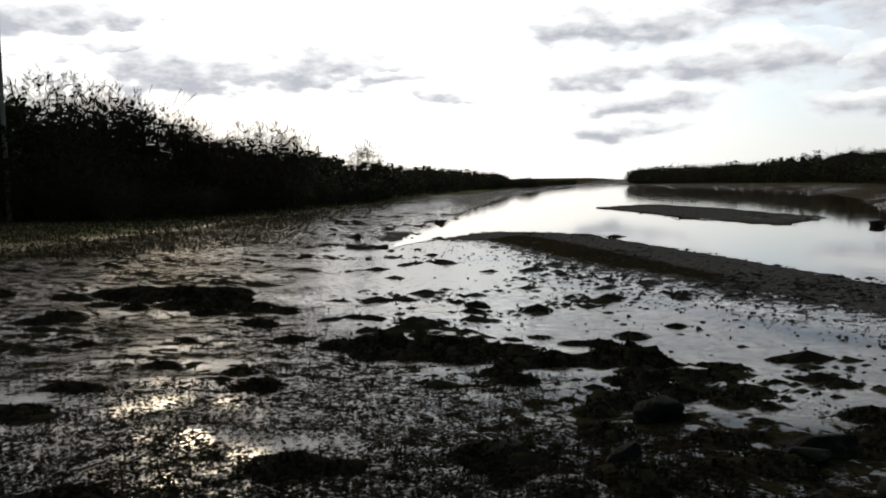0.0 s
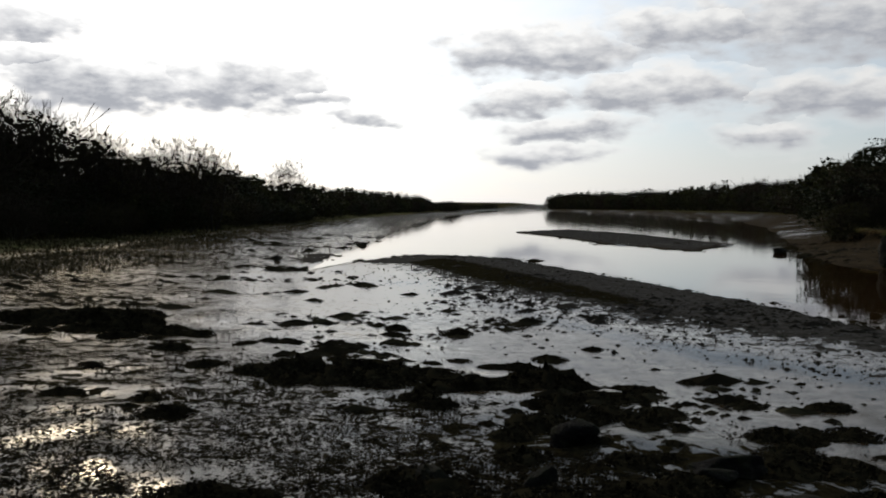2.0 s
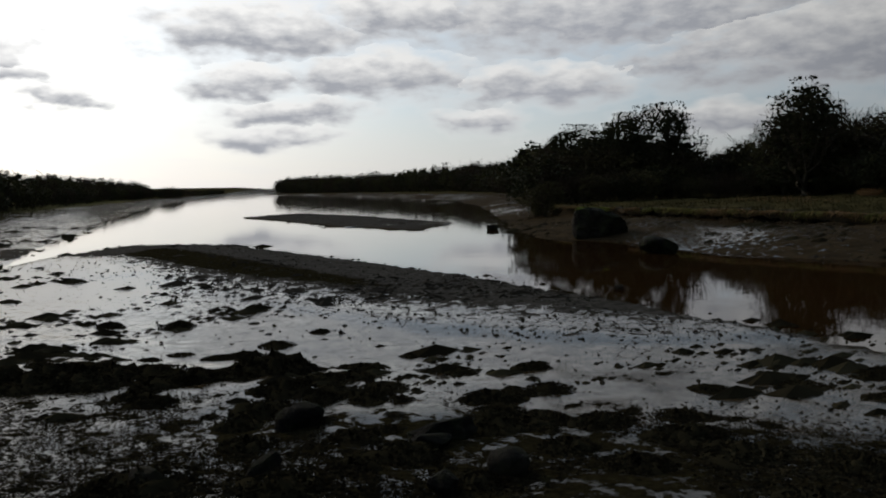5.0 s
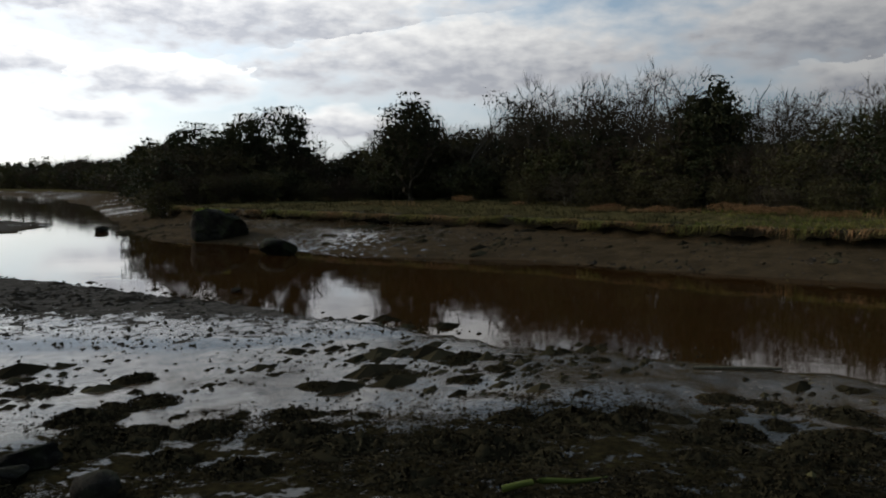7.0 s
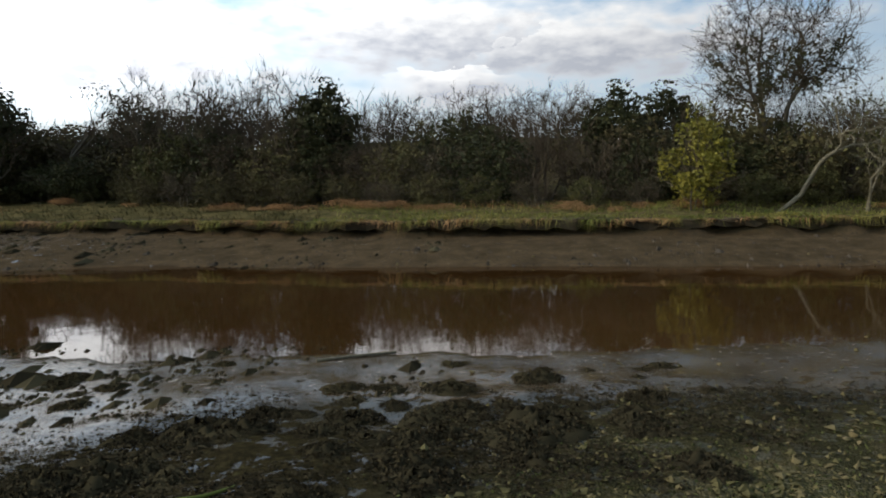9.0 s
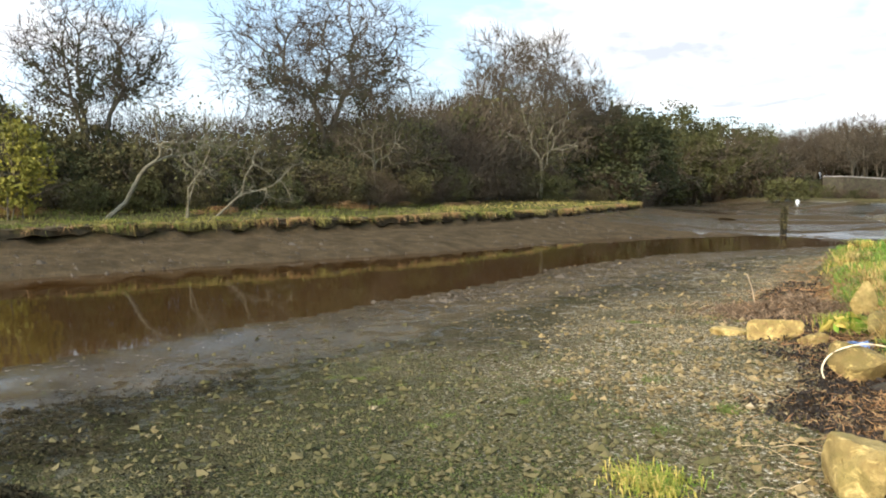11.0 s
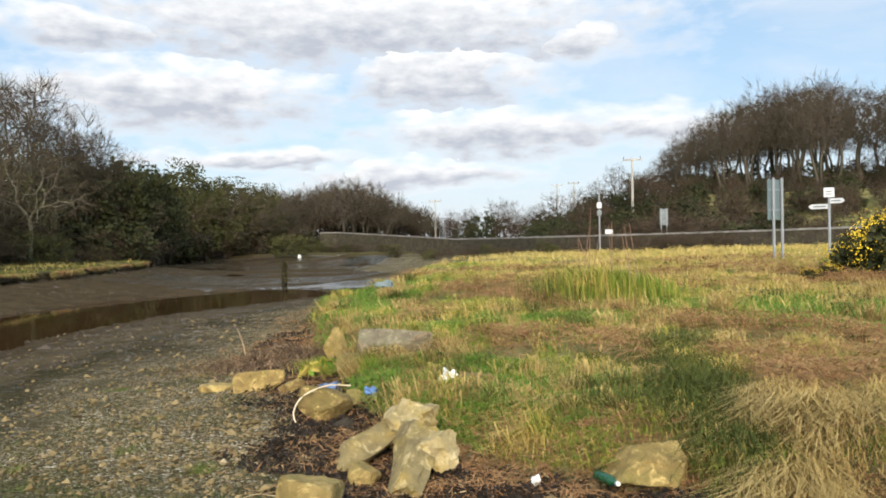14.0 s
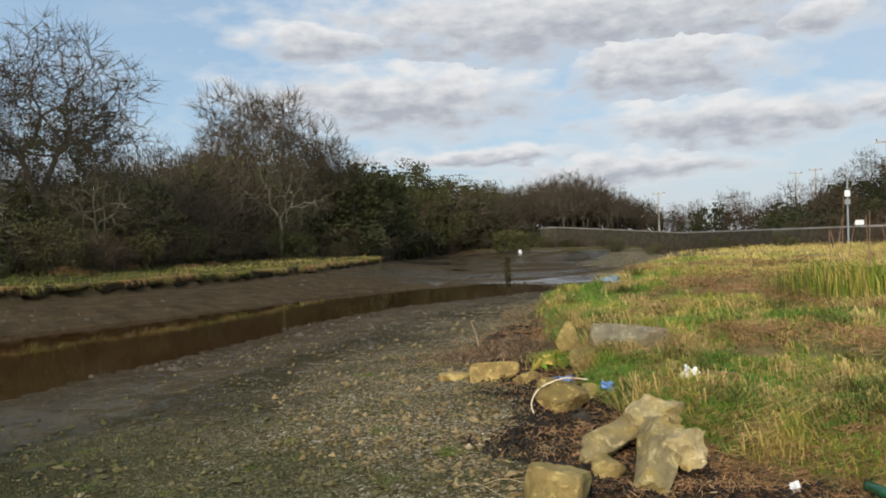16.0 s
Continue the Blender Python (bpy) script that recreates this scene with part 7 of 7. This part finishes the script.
def utility_pole(az, d, top, arm=True, r=0.13):
    x, y, z = at(az, d)
    root = new("utility_pole")
    bm = bmesh.new()
    rod(bm, (0, 0, -0.3), (0, 0, top - z), r, r * 0.75)
    part("pole", from_bm("pole", bm, POLE_WOOD), root)
    if arm:
        bm = bmesh.new()
        box(bm, 1.9, 0.12, 0.14, pose(0, 0, top - z - 0.25), 0.01)
        part("crossarm", from_bm("crossarm", bm, POLE_WOOD), root)
        for sx in (-0.8, 0.0, 0.8):
            bm = bmesh.new()
            rod(bm, (sx, 0, top - z - 0.18), (sx, 0, top - z + 0.05), 0.05, 0.035)
            part("insulator", from_bm("insulator", bm, WALLSTONE), root)
    root.matrix_basis = pose(x, y, z, 0, 0, -az)
    return tagged(root, "weathered wooden utility pole beyond the road wall" if arm else "plain dark wooden pole rising over the trees", "utility pole")


utility_pole(174.6, 80, 9.6)
utility_pole(160.4, 118, 7.9)
utility_pole(170.5, 130, 11.0)
utility_pole(169.3, 132, 10.8)
utility_pole(-28.75, 40, 13.0, False, 0.11)


def road_sign(az, d, panel_lo, panel_hi, wide, posts, mat, turn, label):
    x, y, z = at(az, d)
    root = new("road_sign")
    for px in posts:
        bm = bmesh.new()
        rod(bm, (px, 0, -0.3), (px, 0, panel_hi - z + 0.05), 0.045)
        part("post", from_bm("post", bm, STEEL), root, "galvanised steel post")
    bm = bmesh.new()
    box(bm, wide, 0.02, panel_hi - panel_lo, pose(0, 0.06, (panel_hi + panel_lo) / 2 - z), 0.006)
    part("panel", from_bm("panel", bm, mat), root)
    for q in (0.25, 0.75):
        bm = bmesh.new()
        box(bm, wide * 0.98, 0.03, 0.05, pose(0, 0.035, panel_lo + (panel_hi - panel_lo) * q - z))
        part("brace", from_bm("brace", bm, STEEL), root)
    root.matrix_basis = pose(x, y, z, 0, 0, turn)
    return tagged(root, label, "road sign")


road_sign(183.9, 28, 2.1, 3.42, 0.9, (-0.2, 0.28), SIGN_BACK, -183.9 + 58, "back of a road sign on two steel posts")
road_sign(176.7, 60, 2.5, 3.7, 0.6, (-0.2, 0.2), SIGN_GREY, -176.7, "grey back of a road sign beyond the wall")


def fingerpost():
    x, y, z = at(187.0, 27)
    root = new("signpost")
    bm = bmesh.new()
    rod(bm, (0, 0, -0.3), (0, 0, 2.95 - z), 0.04)
    part("post", from_bm("post", bm, STEEL), root)
    bm = bmesh.new()
    box(bm, 0.30, 0.02, 0.30, pose(0, -0.05, 2.88 - z), 0.01)
    plate = part("plate", from_bm("plate", bm, SIGN_WHITE), root, "square white plate")
    for k in (-0.05, 0.03):
        bm = bmesh.new()
        box(bm, 0.16, 0.004, 0.025, pose(0, -0.063, 2.88 - z + k))
        part("lettering_bar", from_bm("lettering_bar", bm, INK), plate)
    for turn, zz, L in ((160, 2.46, 0.62), (-20, 2.62, 0.45)):
        bm = bmesh.new()
        prof = [(0.03, -0.075), (L - 0.08, -0.075), (L, 0.0), (L - 0.08, 0.075), (0.03, 0.075)]
        lo = [bm.verts.new((a, -0.012, c)) for a, c in prof]
        hi = [bm.verts.new((a, 0.012, c)) for a, c in prof]
        bm.faces.new(lo)
        bm.faces.new(hi[::-1])
        for i in range(5):
            bm.faces.new((lo[i], hi[i], hi[(i + 1) % 5], lo[(i + 1) % 5]))
        bmesh.ops.transform(bm, matrix=pose(0, 0, zz - z, 0, 0, turn), verts=bm.verts)
        bmesh.ops.recalc_face_normals(bm, faces=bm.faces)
        arm = part("finger", from_bm("finger", bm, SIGN_WHITE), root, "pointed white finger board")
        bm = bmesh.new()
        for sy in (-0.016, 0.016):
            box(bm, L * 0.6, 0.004, 0.03, pose(0, 0, zz - z, 0, 0, turn) @ pose(L * 0.45, sy, 0))
        part("lettering_bar", from_bm("lettering_bar", bm, INK), arm)
    root.matrix_basis = pose(x, y, z, 0, 0, -187.0)
    return tagged(root, "footpath signpost with two white finger boards", "signpost")


fingerpost()


def box_pole():
    x, y, z = at(172.25, 58)
    root = new("meter_pole")
    bm = bmesh.new()
    rod(bm, (0, 0, -0.3), (0, 0, 5.0 - z), 0.06)
    part("pole", from_bm("pole", bm, STEEL), root)
    for zz, h, mat in ((4.0, 0.42, SIGN_WHITE), (3.45, 0.36, SIGN_GREY)):
        bm = bmesh.new()
        box(bm, 0.34, 0.2, h, pose(0, -0.12, zz - z), 0.02)
        part("box", from_bm("box", bm, mat), root)
    root.matrix_basis = pose(x, y, z, 0, 0, -172.25)
    return tagged(root, "steel pole carrying two small boxes", "pole")


box_pole()
bm = bmesh.new()
box(bm, 0.5, 0.03, 0.3, pose(0, 0, 0.15), 0.01)
ob = new("small_sign", from_bm("small_sign", bm, SIGN_WHITE))
x, y, z = at(172.9, 54.5)
ob.matrix_basis = pose(x, y, 1.9, 0, 0, -172)
tagged(ob, "small white sign on the wall's coping", "sign")

# old post in the bay, with weed on it
root = new("mooring_post")
bm = bmesh.new()
rod(bm, (0, 0, -0.4), (0.03, 0, 1.2), 0.15, 0.11)
part("post", from_bm("post", bm, DARKSTONE), root)
q = np.random.default_rng(9)
a, h = q.uniform(0, 6.28, 300), q.uniform(0.2, 1.2, 300)
lv, lf = leaves(np.stack([np.cos(a) * 0.14, np.sin(a) * 0.14, h], 1), 0.07, q, 1.8, 1.0)
part("weed", fill("weed", lv, lf, BRAMBLE, True), root)["kind"] = "stuff"
x, y = polar(149.5, 38)
root.matrix_basis = pose(x, y, max(height(x, y), WATER_Z))
tagged(root, "rotting wooden post with weed in the bay", "post")
x, y, z = at(150.5, 84)
bm = bmesh.new()
rod(bm, (0, 0, -0.2), (0, 0, 0.34), 0.24, 0.15)
ob = new("marker_stone", from_bm("marker_stone", bm, SIGN_WHITE))
ob.matrix_basis = pose(x, y, z)
tagged(ob, "white-painted marker stone on the marsh", "marker")

# gorse
gorse = tree_thing("gorse_bush", 401, BUSH, BARK, TWIG, 1.1, 0.02, IVY, 2600, 0.07, 1, 8, spread0=1.0, blob=120, girth=1.25)
gr = np.random.default_rng(77)
c = gr.normal(size=(70, 3))
c /= np.linalg.norm(c, axis=1, keepdims=True)
c = c * np.array([0.62, 0.62, 0.5]) + np.array([0, 0, 0.52])
pts = c[gr.integers(0, 70, 1000)] + gr.normal(size=(1000, 3)) * 0.09
pts = pts[pts[:, 2] > 0.15]
lv, lf = leaves(pts, 0.03, gr, 1.2)
part("blossom", fill("blossom", lv, lf, FLOWER, True), gorse, "bright yellow blossom")["kind"] = "stuff"
for az, d, k in ((188.6, 19.5, 0.95), (190.6, 19.0, 1.25), (192.8, 19.6, 1.3), (195, 19, 1.2), (185.6, 17.8, 0.3), (186.8, 18.0, 0.4), (190.5, 22, 1.3)):
    x, y = polar(az, d)
    place(gorse, x, y, k, rnd.uniform(0, 360), "gorse bush covered in yellow blossom", "gorse", "gorse bushes")
# dead bracken and scrub in front of the wall
for i in range(26):
    az = rnd.uniform(171, 181) if i < 17 else rnd.uniform(150, 171)
    x, y = polar(az, rnd.uniform(47, 53) if i < 17 else rnd.uniform(58, 66))
    plant(far_bushes, "brown", x, y, rnd.uniform(0.8, 1.3) if i < 17 else rnd.uniform(0.5, 0.9), "scrub below the road wall", 1.4)
for i in range(36):
    az = rnd.uniform(150.5, 171)
    x, y = polar(az, float(np.interp(az, [152, 156.9, 161.9, 167.7, 173], [87, 79, 71, 60, 54])) + rnd.uniform(-2, 1.5))
    plant(far_bushes, rnd.choice(["brown", "green", "brown"]), x, y, rnd.uniform(0.5, 1.15), "scrub below the road wall", 1.6)
for az, d, h in ((150.4, 88, 2.6), (151.4, 88, 2.2), (152.3, 89, 1.6), (149.2, 86, 3.0)):
    x, y = polar(az, d)
    plant(far_bushes, "green", x, y, h, "bushes at the wall's end", 1.1)
